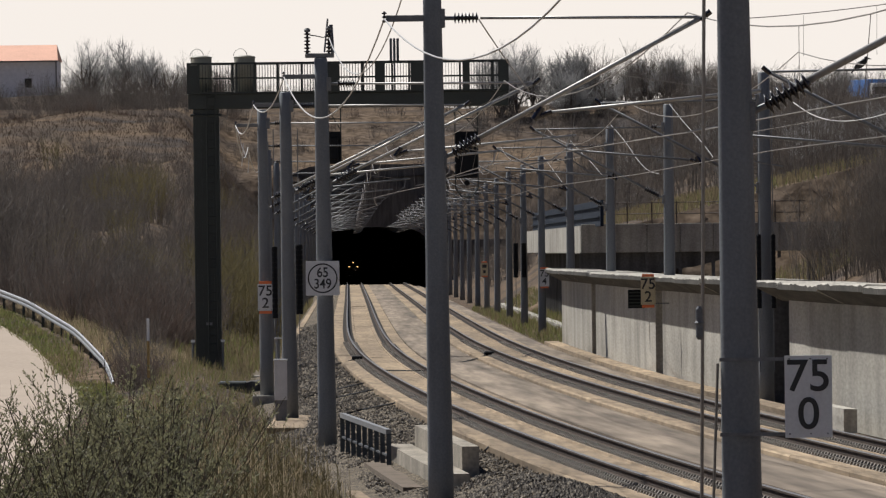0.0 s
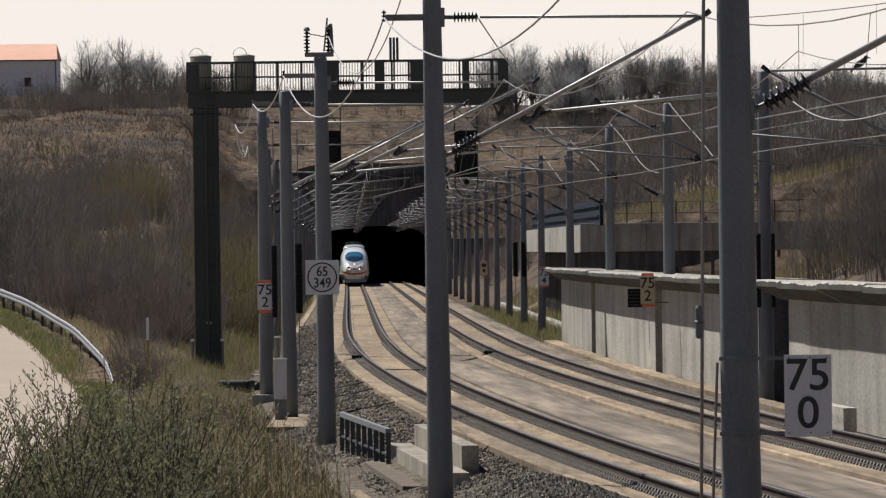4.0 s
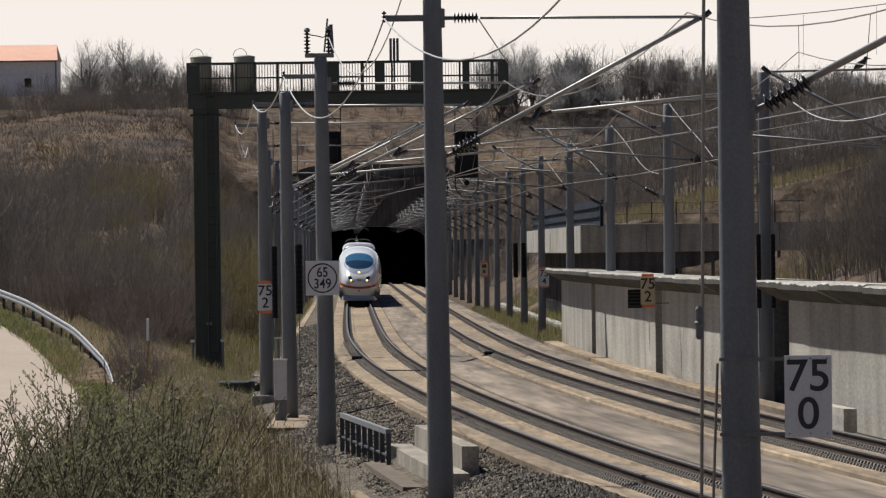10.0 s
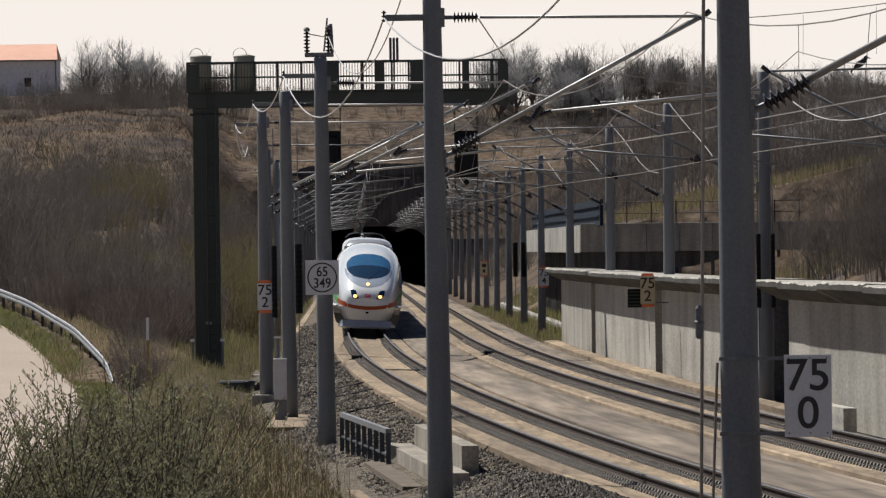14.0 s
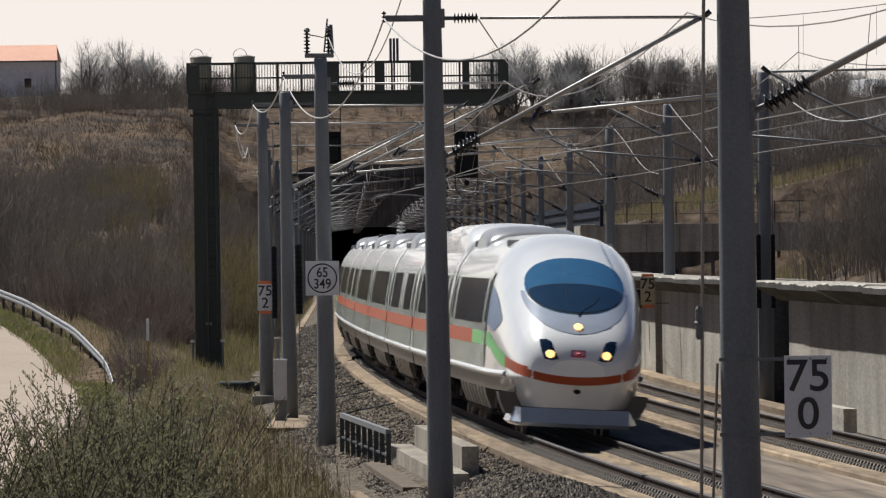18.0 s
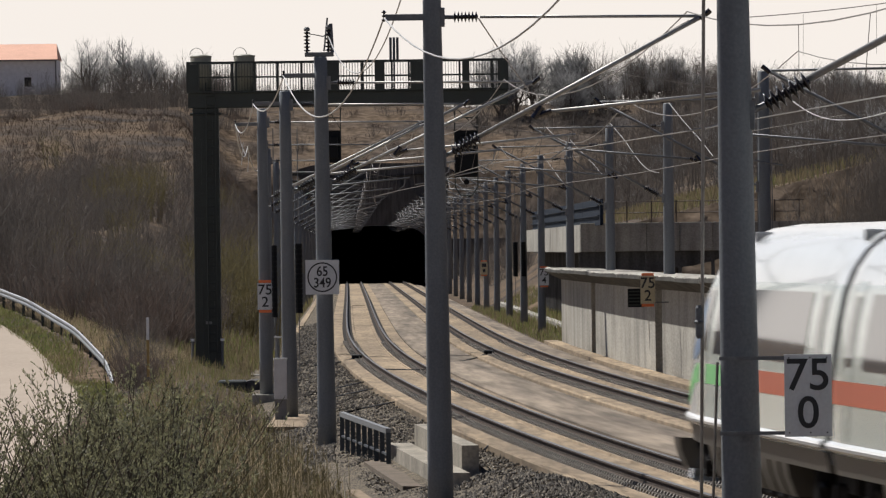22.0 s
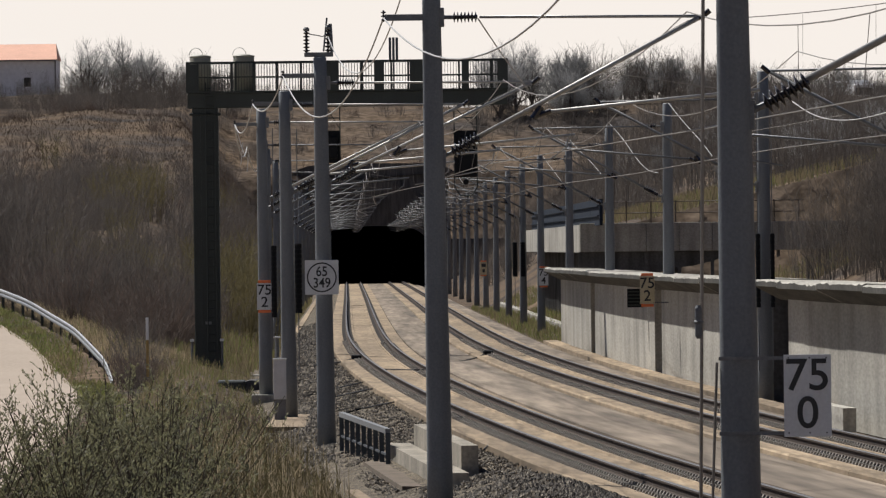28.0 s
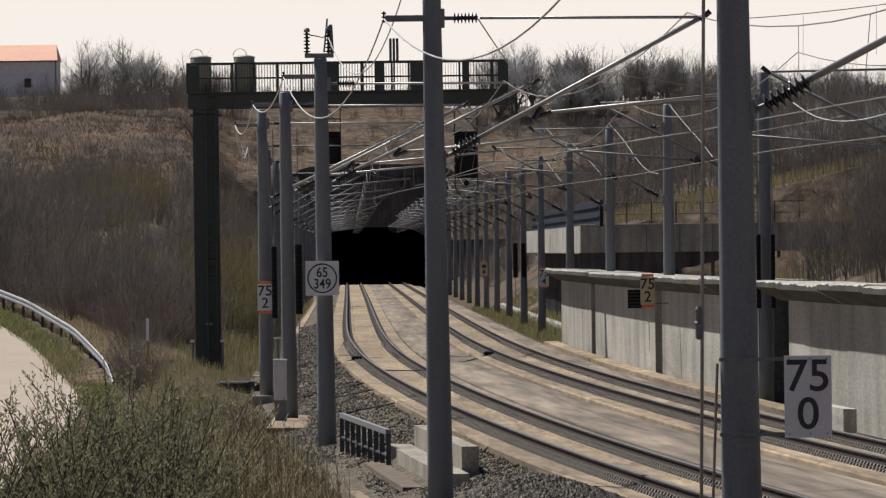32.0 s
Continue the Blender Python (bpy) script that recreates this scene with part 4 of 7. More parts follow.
def bogie(car, u):
    bm = bmesh.new()
    for s in (-1, 1):
        box(bm, s * 1.0 - 0.09, s * 1.0 + 0.09, u - 1.75, u + 1.75, 0.38, 0.62, bevel=0.03)
        for v in (-1.25, 1.25):
            box(bm, s * 1.02 - 0.14, s * 1.02 + 0.14, u + v - 0.22, u + v + 0.22, 0.32, 0.66, bevel=0.04)
        tube(bm, (s * 1.15, u, 0.45), (s * 1.15, u, 0.85), 0.14)
        tube(bm, (s * 1.2, u - 0.5, 0.7), (s * 1.2, u + 0.5, 0.55), 0.05)
    box(bm, -0.9, 0.9, u - 0.35, u + 0.35, 0.45, 0.75, bevel=0.04)
    b = part("bogie", bm, TR_DARK, car)
    for v in (-1.25, 1.25):
        bm = bmesh.new()
        for s in (-1, 1):
            lathe(bm, [(0.46, 0.0), (0.46, 0.03), (0.435, 0.13), (0.36, 0.135), (0.35, 0.10), (0.12, 0.10), (0.10, 0.2)], along((s * 0.69, u + v, 0.44), (s * 2, u + v, 0.44)), 20)
        tube(bm, (-0.75, u + v, 0.44), (0.75, u + v, 0.44), 0.08)
        part("wheelset", bm, TR_METAL, b)


def build_car(index):
    """One car of the eight; the origin lies at its front end at rail height, y runs to the rear."""
    nosed = index in (0, 7)
    L = END_LEN if nosed else MID_LEN
    end = L - 0.36
    start = 0.0 if nosed else 0.36
    car = thing("train_car", "light grey express train end car with long nose and coloured stripe" if nosed else "light grey express train car with red stripe, dark window band", "train", "cars of the express train")
    # flanks keep the base paint, nose and roof get its sun-lightened copies
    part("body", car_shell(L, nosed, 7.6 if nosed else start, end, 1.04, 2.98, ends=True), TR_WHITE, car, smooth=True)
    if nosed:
        part("nose", car_shell(L, True, 0.0, 7.6, 1.04, 2.98), TR_NOSE, car, "rounded nose in sun-lightened train paint", True)
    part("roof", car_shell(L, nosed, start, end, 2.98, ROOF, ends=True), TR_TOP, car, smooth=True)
    part("skirt", car_shell(L, nosed, start + (1.2 if nosed else 0.1), end - 0.1, 0.80, 1.04), TR_SKIRT, car, smooth=True)
    bogies = ((5.2 if nosed else 3.4), L - 3.4)
    for b0 in bogies:
        bogie(car, b0)
    part("underframe", box(bmesh.new(), -1.05, 1.05, start + 1.6, end - 0.2, 0.55, 1.0), TR_DARK, car)
    u = start + 1.3
    while u < end - 1.3:
        long = 1.05 if int(u * 3) % 2 else 1.45
        if all(abs(u + long / 2 - b0) > 2.2 for b0 in bogies):
            part("skirt_panel", car_shell(L, False, u, u + long, 0.40, 0.80), TR_PANEL, car, smooth=True)
        u += long + 0.38
    for s in (-1, 1):
        # the strip's white also holds the sun that the ledge catches
        part("rubbing_strip", ledge(2.0 if nosed else start, end, s, nosed), mat("white ridge", (0.82, 0.82, 0.81), 0.25, var=0.02, bump=0, coat=0.4), car)
        w0 = 8.4 if nosed else 3.6
        w1 = L - 3.6
        runs = [(w0, w1)]
        if index in (2, 5):
            runs = [(w0, 9.5), (13.8, w1)]
        for a, b in runs:
            part("window_band", car_shell(L, False, a, b, 2.02, 2.88, 0.008, s), TR_WIN, car, "", True)
        for d in ((7.0,) if nosed else (1.6,)) + (L - 2.0,):
            part("door", car_shell(L, False, d - 0.5, d + 0.5, 1.22, 3.02, 0.004, s), TR_WHITE, car)
            bm = car_shell(L, False, d - 0.32, d + 0.32, 2.05, 2.85, 0.010, s)
            part("door_window", bm, TR_WIN, car)
            for e in (-0.52, 0.50):
                part("door_seam", car_shell(L, False, d + e, d + e + 0.03, 1.2, 3.05, 0.008, s), TR_DARK, car)
        r0 = 12.6 if nosed else start
        part("red_stripe", band([(r0, 1.745), (r0 + (end - r0) / 2, 1.745), (end, 1.745)], 0.27, s, False), TR_RED, car)
        if nosed:
            part("green_stripe", band([(12.58, 1.745), (10.0, 1.745), (7.68, 1.745), (6.5, 1.745), (5.6, 1.74), (5.0, 1.69), (4.4, 1.61), (3.8, 1.53), (3.2, 1.46), (2.6, 1.40), (2.1, 1.36)], 0.26, s), TR_GREEN, car)
            part("side_red", band([(2.1, 1.36), (1.7, 1.33), (1.3, 1.30), (1.0, 1.275), (0.75, 1.25), (0.55, 1.23), (0.4, 1.215), (0.26, 1.2)], 0.19, s), TR_RED, car)
            bm = bmesh.new()
            rows = []
            for u, lo, hi in ((3.3, 2.10, 2.15), (3.7, 2.0, 2.28), (4.1, 1.93, 2.40), (4.6, 1.90, 2.52), (5.1, 1.94, 2.61), (5.7, 2.0, 2.70), (6.3, 2.05, 2.77)):
                rows.append([bm.verts.new((s * (half_width(z, u) + 0.012), u, z)) for z in (lo, lo + (hi - lo) / 3, lo + 2 * (hi - lo) / 3, hi)])
            for a, b in zip(rows, rows[1:]):
                for i in range(3):
                    bm.faces.new((a[i], a[i + 1], b[i + 1], b[i]))
            bmesh.ops.recalc_face_normals(bm, faces=bm.faces)
            part("cab_side_window", bm, TR_SIDE, car, "blue-tinted cab side window")
    if nosed:
        nose_details(car)
    for e in ([L] if nosed else [0.0, L]):
        part("gangway", car_shell(L, False, max(0.0, e - 0.40), min(L, e + 0.40), 0.9, ROOF, -0.03), TR_RUBBER, car, "black ribbed gangway bellows")
    u = 8.5 if nosed else 6.2
    while u < L - 6:
        part("equipment_box", box(bmesh.new(), -1.22, 1.22, u, u + 1.5, 0.30, 0.9, bevel=0.05), TR_DARK, car)
        u += 1.9
    lay = [] if index == 7 else [(L - 6.6, L - 1.2, 1.0, 0.24)]
    if index == 1:
        lay.append((0.9, 16.5, 1.12, 0.34))
    for a, b, w, h in lay:
        part("roof_fairing", fairing(a, b, w, h), TR_TOP if a < 2 else TR_ROOF, car, "", True)
    for e in (start + 0.9 if not nosed else 9.0, end - 0.9):
        for s in (-0.9, 0.9):
            part("roof_bracket", box(bmesh.new(), s - 0.12, s + 0.12, e - 0.1, e + 0.1, 3.50, 3.64, bevel=0.02), TR_ROOF, car)
    if index in (2, 5):
        pantograph(car, 13.0, index == 5)
    return car


def pantograph(car, u, up):
    bm = bmesh.new()
    for s in (-0.5, 0.5):
        tube(bm, (s, u - 0.8, 3.92), (s, u + 0.8, 3.92), 0.04)
        for v in (-0.7, 0.7):
            lathe(bm, [(0.05, 0), (0.1, 0.06), (0.05, 0.1), (0.1, 0.16), (0.05, 0.2)], Matrix.Translation((s, u + v, 3.72)), 8)
    k = part("pantograph", bm, TR_DARK, car)
    top = 5.26 if up else 4.3
    bm = bmesh.new()
    tube(bm, (0, u - 0.5, 3.95), (0, u + 1.1, (top + 3.95) / 2), 0.04)
    for s in (-0.3, 0.3):
        tube(bm, (0, u + 1.1, (top + 3.95) / 2), (s, u, top - 0.06), 0.022)
    part("arm", bm, TR_DARK, k)
    bm = bmesh.new()
    for v in (-0.15, 0.15):
        poly_tube(bm, [(-0.95, u + v, top - 0.25), (-0.75, u + v, top - 0.06), (-0.5, u + v, top), (0.5, u + v, top), (0.75, u + v, top - 0.06), (0.95, u + v, top - 0.25)], 0.025)
    part("collector_head", bm, GALV_DULL, k)
    if up:
        part("roof_insulator", ribbed((0.0, u - 2.2, 3.74), (0.0, u - 2.2, 4.4), 0.13, 6), mat("white porcelain", (0.75, 0.74, 0.70), 0.2, var=0.05, bump=0), k)
        part("switchgear", box(bmesh.new(), -0.7, 0.7, u - 3.6, u - 2.6, 3.74, 3.98, bevel=0.05), TR_DARK, k)
        part("transformer_cover", box(bmesh.new(), -0.5, 0.5, u + 1.4, u + 3.0, 3.74, 3.94, bevel=0.05), TR_DARK, k)


def nose_details(car):
    brow = [(0.93 * math.copysign(abs(math.cos(t)) ** 0.86, math.cos(t)), 2.80 + 0.52 * math.copysign(abs(math.sin(t)) ** 0.92, math.sin(t))) for t in (2 * math.pi * k / 40 for k in range(40))]
    part("glass_surround", front_patch(brow, 8, 0.014), TR_BROW, car, "blue oval surround of the windscreen", True)
    glass = [(0.86 * math.cos(t), 2.665 + (0.17 if math.sin(t) > 0 else 0.355) * math.sin(t)) for t in (2 * math.pi * k / 40 for k in range(40))]
    part("windscreen_seal", front_patch([(x * 1.03, 2.665 + (z - 2.665) * 1.05) for x, z in glass], 6, 0.020), TR_RUBBER, car, "", True)
    part("windscreen", front_patch(glass, 8, 0.027), TR_SHIELD, car, "dark curved windscreen", True)
    bm = bmesh.new()
    n = 24
    rows = []
    for k in range(n + 1):
        t = math.pi + math.pi * k / n
        row = []
        for f in range(6):
            a, b = 0.93 + 0.07 * f / 5, 0.40 + 0.36 * f / 5
            x, z = a * math.cos(t), 2.68 + b * math.sin(t)
            row.append(bm.verts.new((x, nose_depth(x, z) - 0.008, z + 0.004)))
        rows.append(row)
    for a, b in zip(rows, rows[1:]):
        for i in range(5):
            bm.faces.new((a[i], a[i + 1], b[i + 1], b[i]))
    bmesh.ops.recalc_face_normals(bm, faces=bm.faces)
    part("bonnet", bm, TR_GREY, car, "blue-grey panel below the windscreen", True)
    wip = bmesh.new()
    poly_tube(wip, [(x, nose_depth(x, z) - 0.05, z) for x, z in ((0.02, 2.26), (0.12, 2.36), (0.3, 2.46), (0.42, 2.6))], 0.014, 4)
    part("wiper", wip, TR_DARK, car)
    part("top_lamp", front_patch(ellipse(0, 2.05, 0.08, 0.06, 14), 2, 0.03), TR_LAMP, car, "glowing top headlight")
    for s in (-1, 1):
        sh = [(s * 0.36, 1.45), (s * 0.47, 1.42), (s * 0.62, 1.44), (s * 0.69, 1.62), (s * 0.72, 1.80), (s * 0.60, 1.81), (s * 0.50, 1.77)]
        part("lamp_housing", front_patch(sh if s > 0 else sh[::-1], 5, 0.014), TR_SHIELD, car, "black swept lamp cover")
        part("headlight", front_patch(ellipse(s * 0.52, 1.53, 0.085, 0.075, 14), 2, 0.03), TR_LAMP, car, "glowing headlight")
    part("badge", front_patch([(-0.13, 1.49), (0.13, 1.49), (0.13, 1.62), (-0.13, 1.62)], 2, 0.02), mat("badge red", (0.55, 0.03, 0.05), 0.3, var=0.03, bump=0), car)
    part("badge_field", front_patch([(-0.105, 1.515), (0.105, 1.515), (0.105, 1.595), (-0.105, 1.595)], 2, 0.026), mat("badge pale field", (0.7, 0.45, 0.45), 0.4, var=0.05, bump=0), car)
    bm = bmesh.new()
    rows = []
    for k in range(29):
        x = -1.0 + 2.0 * k / 28
        zc = 1.06 + 0.17 * min(1, (abs(x) / 1.1)) ** 2.2
        rows.append([bm.verts.new((x, nose_depth(x, z) - 0.01, z)) for z in (zc - 0.075, zc - 0.025, zc + 0.025, zc + 0.075)])
    for a, b in zip(rows, rows[1:]):
        for i in range(3):
            bm.faces.new((a[i], a[i + 1], b[i + 1], b[i]))
    bmesh.ops.recalc_face_normals(bm, faces=bm.faces)
    part("front_stripe", bm, TR_RED, car)
    part("coupler_hatch", front_patch(ellipse(0.0, 0.86, 0.07, 0.045, 12), 2, 0.012), BLACK, car)
    bm = bmesh.new()
    ups = [0.05, 0.12, 0.3, 0.6, 1.0, 1.5, 2.2, 3.0]
    rows = []
    for z, inset in ((1.045, 0.0), (0.75, 0.06), (0.55, 0.16)):
        pts = [(-half_width(z, u) + inset * 0.3, u + inset) for u in ups[::-1]] + [(half_width(z, u) - inset * 0.3, u + inset) for u in ups]
        rows.append([bm.verts.new((x, u, z)) for x, u in pts])
    for a, b in zip(rows, rows[1:]):
        for i in range(len(a) - 1):
            bm.faces.new((a[i], a[i + 1], b[i + 1], b[i]))
    bmesh.ops.recalc_face_normals(bm, faces=bm.faces)
    part("front_apron", bm, TR_NOSE, car, smooth=True)
    bm = bmesh.new()
    rows = []
    for z, inset in ((0.54, 0.10), (0.27, 0.0), (0.20, 0.1)):
        pts = [(-1.22 + inset, 2.6), (-1.18 + inset, 1.2), (-1.0, 0.35 + inset), (-0.5, 0.12 + inset), (0, 0.06 + inset), (0.5, 0.12 + inset), (1.0, 0.35 + inset), (1.18 - inset, 1.2), (1.22 - inset, 2.6)]
        rows.append([bm.verts.new((x, u, z)) for x, u in pts])
    for a, b in zip(rows, rows[1:]):
        for i in range(len(a) - 1):
            bm.faces.new((a[i], a[i + 1], b[i + 1], b[i]))
    bmesh.ops.recalc_face_normals(bm, faces=bm.faces)
    part("plough", bm, TR_GREY, car)


CARS = [build_car(k) for k in range(8)]
LINE = [y * 2.0 for y in range(-500, 800)]
ARC = [0.0]
for _a, _b in zip(LINE, LINE[1:]):
    ARC.append(ARC[-1] + math.hypot(2.0, track_x(_b) - track_x(_a)))
ARC0 = float(np.interp(90.0, LINE, ARC))
SPEED, NOSE_AT_19 = 61.85, 42.55


def on_line(s):
    """The rail-top point at s metres along the line, counted from y = 90."""
    y = float(np.interp(s + ARC0, ARC, LINE))
    return beside(y, 0.0, 0.0), y


def car_pose(k, t):
    s = NOSE_AT_19 - SPEED * (t - 19.0)
    first = 0.0 if k == 0 else END_LEN + MID_LEN * (k - 1)
    L = END_LEN if k in (0, 7) else MID_LEN
    a, ya = on_line(s + first + 3.4)
    b, yb = on_line(s + first + L - 3.4)
    d = (b - a).normalized()
    roll = math.atan(cant_at((ya + yb) / 2) / 1.5)
    side = d.cross(Vector((0, 0, 1))).normalized()
    up = side.cross(d)
    side = (side * math.cos(roll) - up * math.sin(roll))
    up = side.cross(d)
    m = Matrix((side, d, up)).transposed().to_4x4()
    if k == 7:
        m.translation = b + d * 3.4
        return m @ Matrix.Rotation(math.pi, 4, "Z")
    m.translation = a - d * 3.4
    return m


# ---- kilometre boards and other signs ----
def lettering(name, txt, size, x, z, y, parent, squeeze=1.0, bold=0.0):
    cu = bpy.data.curves.new(name, "FONT")
    cu.body, cu.size, cu.align_x, cu.align_y, cu.extrude, cu.offset = txt, size, "CENTER", "CENTER", 0.002, bold
    tmp = bpy.data.objects.new(name, cu)
    scene.collection.objects.link(tmp)
    bpy.context.view_layer.update()
    me = bpy.data.meshes.new_from_object(tmp)
    bpy.data.objects.remove(tmp)
    me.materials.clear()
    me.materials.append(SIGN_BLACK)
    me.transform(Matrix.Translation((x, y, z)) @ Matrix.Rotation(math.pi / 2, 4, "X") @ Matrix.Diagonal((squeeze, 1, 1, 1)))
    ob = new(name, me)
    ob.parent = parent
    return ob


def hm_board(x, y, z0, z1, w, top, low, face, strips, label, mast_x):
    b = thing("kilometre_board", label, "sign", "kilometre boards on the masts", at=(x, y, 0))
    part("plate", box(bmesh.new(), -w / 2, w / 2, -0.004, 0.004, z0, z1, bevel=0.002), face, b)
    h = z1 - z0
    if top:
        lettering("number", top, h * 0.545, 0, z0 + h * 0.735, -0.009, b, 1.02, 0.004)
        lettering("number", low, h * 0.545, 0, z0 + h * 0.275, -0.009, b, 1.02, 0.004)
    else:
        for k, zz in enumerate((0.72, 0.30)):
            part("unreadable_bar", box(bmesh.new(), -w * (0.32 - 0.14 * k), w * (0.32 - 0.14 * k), -0.01, -0.005, z0 + h * zz - 0.10, z0 + h * zz + 0.12), SIGN_BLACK, b)
    if strips:
        for zz in (z0 - 0.085, z1 + 0.005):
            part("reflector", box(bmesh.new(), -w * 0.42, w * 0.42, -0.012, 0.0, zz, zz + 0.08, bevel=0.004), SIGN_ORANGE, b)
    for zz in (z0 + 0.02, z1 - 0.05):
        bm = bmesh.new()
        lo, hi = sorted((mast_x - x - 0.22, mast_x - x + 0.22))
        box(bm, min(lo, -w * 0.4), max(hi, w * 0.4), 0.006, 0.03, zz, zz + 0.035)
        part("bracket", bm, GALV_DULL, b)
        for sx in (-w * 0.4, 0.02, w * 0.4):
            part("bolt", lathe(bmesh.new(), [(0.009, 0), (0.007, 0.008)], along((sx, -0.004, zz + 0.018), (sx, -1, zz + 0.018)), 8), GALV_DULL, b)
    return b


hm_board(3.465, 100.74, 1.745, 2.53, 0.452, "75", "0", SIGN_WHITE, False, "white kilometre board with black figures on a concrete mast", 2.84)
hm_board(-5.10, 301.6, 1.82, 2.58, 0.43, "75", "2", SIGN_WHITE, True, "white kilometre board with orange reflectors on a mast", -5.12)
hm_board(5.955, 308.0, 1.82, 2.63, 0.428, "75", "2", SIGN_BUFF, True, "weathered buff kilometre board with orange reflectors", 6.35)
hm_board(4.78, 501.7, 1.62, 2.44, 0.45, "75", "4", SIGN_WHITE, True, "white kilometre board with orange reflectors on a far mast", 4.8)
hm_board(2.71, 701.7, 1.58, 2.44, 0.46, "", "", SIGN_BUFF, True, "small far kilometre board with orange reflectors", 2.75)


def round_board():
    b = thing("signal_number_board", "square white board with a black ring and signal number", "sign", at=(-2.635, 229.74, 0))
    part("plate", box(bmesh.new(), -0.365, 0.365, -0.005, 0.005, 2.565, 3.315, bevel=0.002), SIGN_WHITE, b)
    bm = bmesh.new()
    n = 48
    rows = [[bm.verts.new((r * math.cos(t), y, 2.94 + r * math.sin(t))) for t in (2 * math.pi * k / n for k in range(n))] for r, y in ((0.325, -0.006), (0.325, -0.010), (0.295, -0.010), (0.295, -0.006))]
    for s, e in zip(rows, rows[1:]):
        for k in range(n):
            bm.faces.new((s[k], s[(k + 1) % n], e[(k + 1) % n], e[k]))
    bmesh.ops.recalc_face_normals(bm, faces=bm.faces)
    part("ring", bm, SIGN_BLACK, b)
    lettering("number", "65", 0.30, 0, 3.06, -0.012, b, 0.86, 0.004)
    lettering("number", "349", 0.30, 0, 2.81, -0.012, b, 0.86, 0.004)
    for zz in (2.68, 3.18):
        part("bracket", box(bmesh.new(), -0.25, 0.25, 0.006, 0.03, zz, zz + 0.04), GALV_DULL, b)


round_board()


# ---- feeders, guys, weights and jumpers ----
TIPS = [(2.04, 101, 7.17), (-0.88, 165, 7.17), (-3.43, 230, 7.33), (-4.72, 265, 7.20), (-5.90, 302, 7.12), (-6.75, 367, 7.1), (-7.4, 432, 7.1)]


def feeder_arms():
    for k, (x, y, z) in enumerate(TIPS[:5]):
        mx = LEFT_MASTS[k][0]
        a = thing("feeder_support", "dark steel support carrying the feeder cable", "cable support", "feeder supports", at=(mx - 0.04, y, z))
        part("arm", box(bmesh.new(), x - mx + 0.06, -0.1, -0.05, 0.05, -0.045, 0.055, bevel=0.006), GALV_DULL, a)
        part("tip_insulator", ribbed((x - mx + 0.04, 0, -0.06), (x - mx + 0.04, 0, 0.12), 0.04, 3), INSUL, a)
    for (p, q), dr in zip(zip(TIPS, TIPS[1:]), (1.15, 1.20, 0.42, 0.45, 0.6, 0.6)):
        w = thing("feeder_cable", "pale slack feeder cable hanging between mast brackets", "cable", "feeder cables")
        part("strand", poly_tube(bmesh.new(), sag(p, q, dr, 18), 0.013 if dr > 1 else 0.016, 6), CABLE_LIGHT, w)
    w = thing("feeder_cable", "pale slack feeder cable hanging between mast brackets", "cable", "feeder cables")
    part("strand", poly_tube(bmesh.new(), sag((-2.44, 230, 8.18), (-0.35, 165, 8.35), 1.35, 18), 0.012, 6), CABLE_LIGHT, w)
    # the crossarm with post insulators on the third mast
    c = thing("post_insulators", "two dark ribbed post insulators on a steel crossarm", "insulator", at=(-2.66, 230, 7.74))
    part("crossarm", box(bmesh.new(), -0.30, 0.33, -0.06, 0.06, 0.0, 0.1, bevel=0.01), GALV_DULL, c)
    for x, h in ((-0.25, 0.46), (0.22, 0.50)):
        part("insulator", ribbed((x, 0, 0.1), (x, 0, 0.1 + h), 0.075, 6), INSUL, c, "", True)
        part("cap", lathe(bmesh.new(), [(0.06, 0), (0.07, 0.05), (0.04, 0.09)], Matrix.Translation((x, 0, 0.1 + h)), 10), GALV_DULL, c)
    part("switch_rod", tube(bmesh.new(), (0.12, 0, 0.12), (0.20, 0, 0.85), 0.02), GALV_DULL, c)
    part("arrester", tube(bmesh.new(), (0.30, 0, 0.1), (0.27, 0, 0.72), 0.04), mat("slate polymer", (0.10, 0.11, 0.13), 0.6), c)
    part("link", poly_tube(bmesh.new(), [(-0.2, 0, 0.5), (-0.02, 0, 0.47), (0.1, 0, 0.44), (0.2, 0, 0.5)], 0.012, 5), GALV_DULL, c)


feeder_arms()


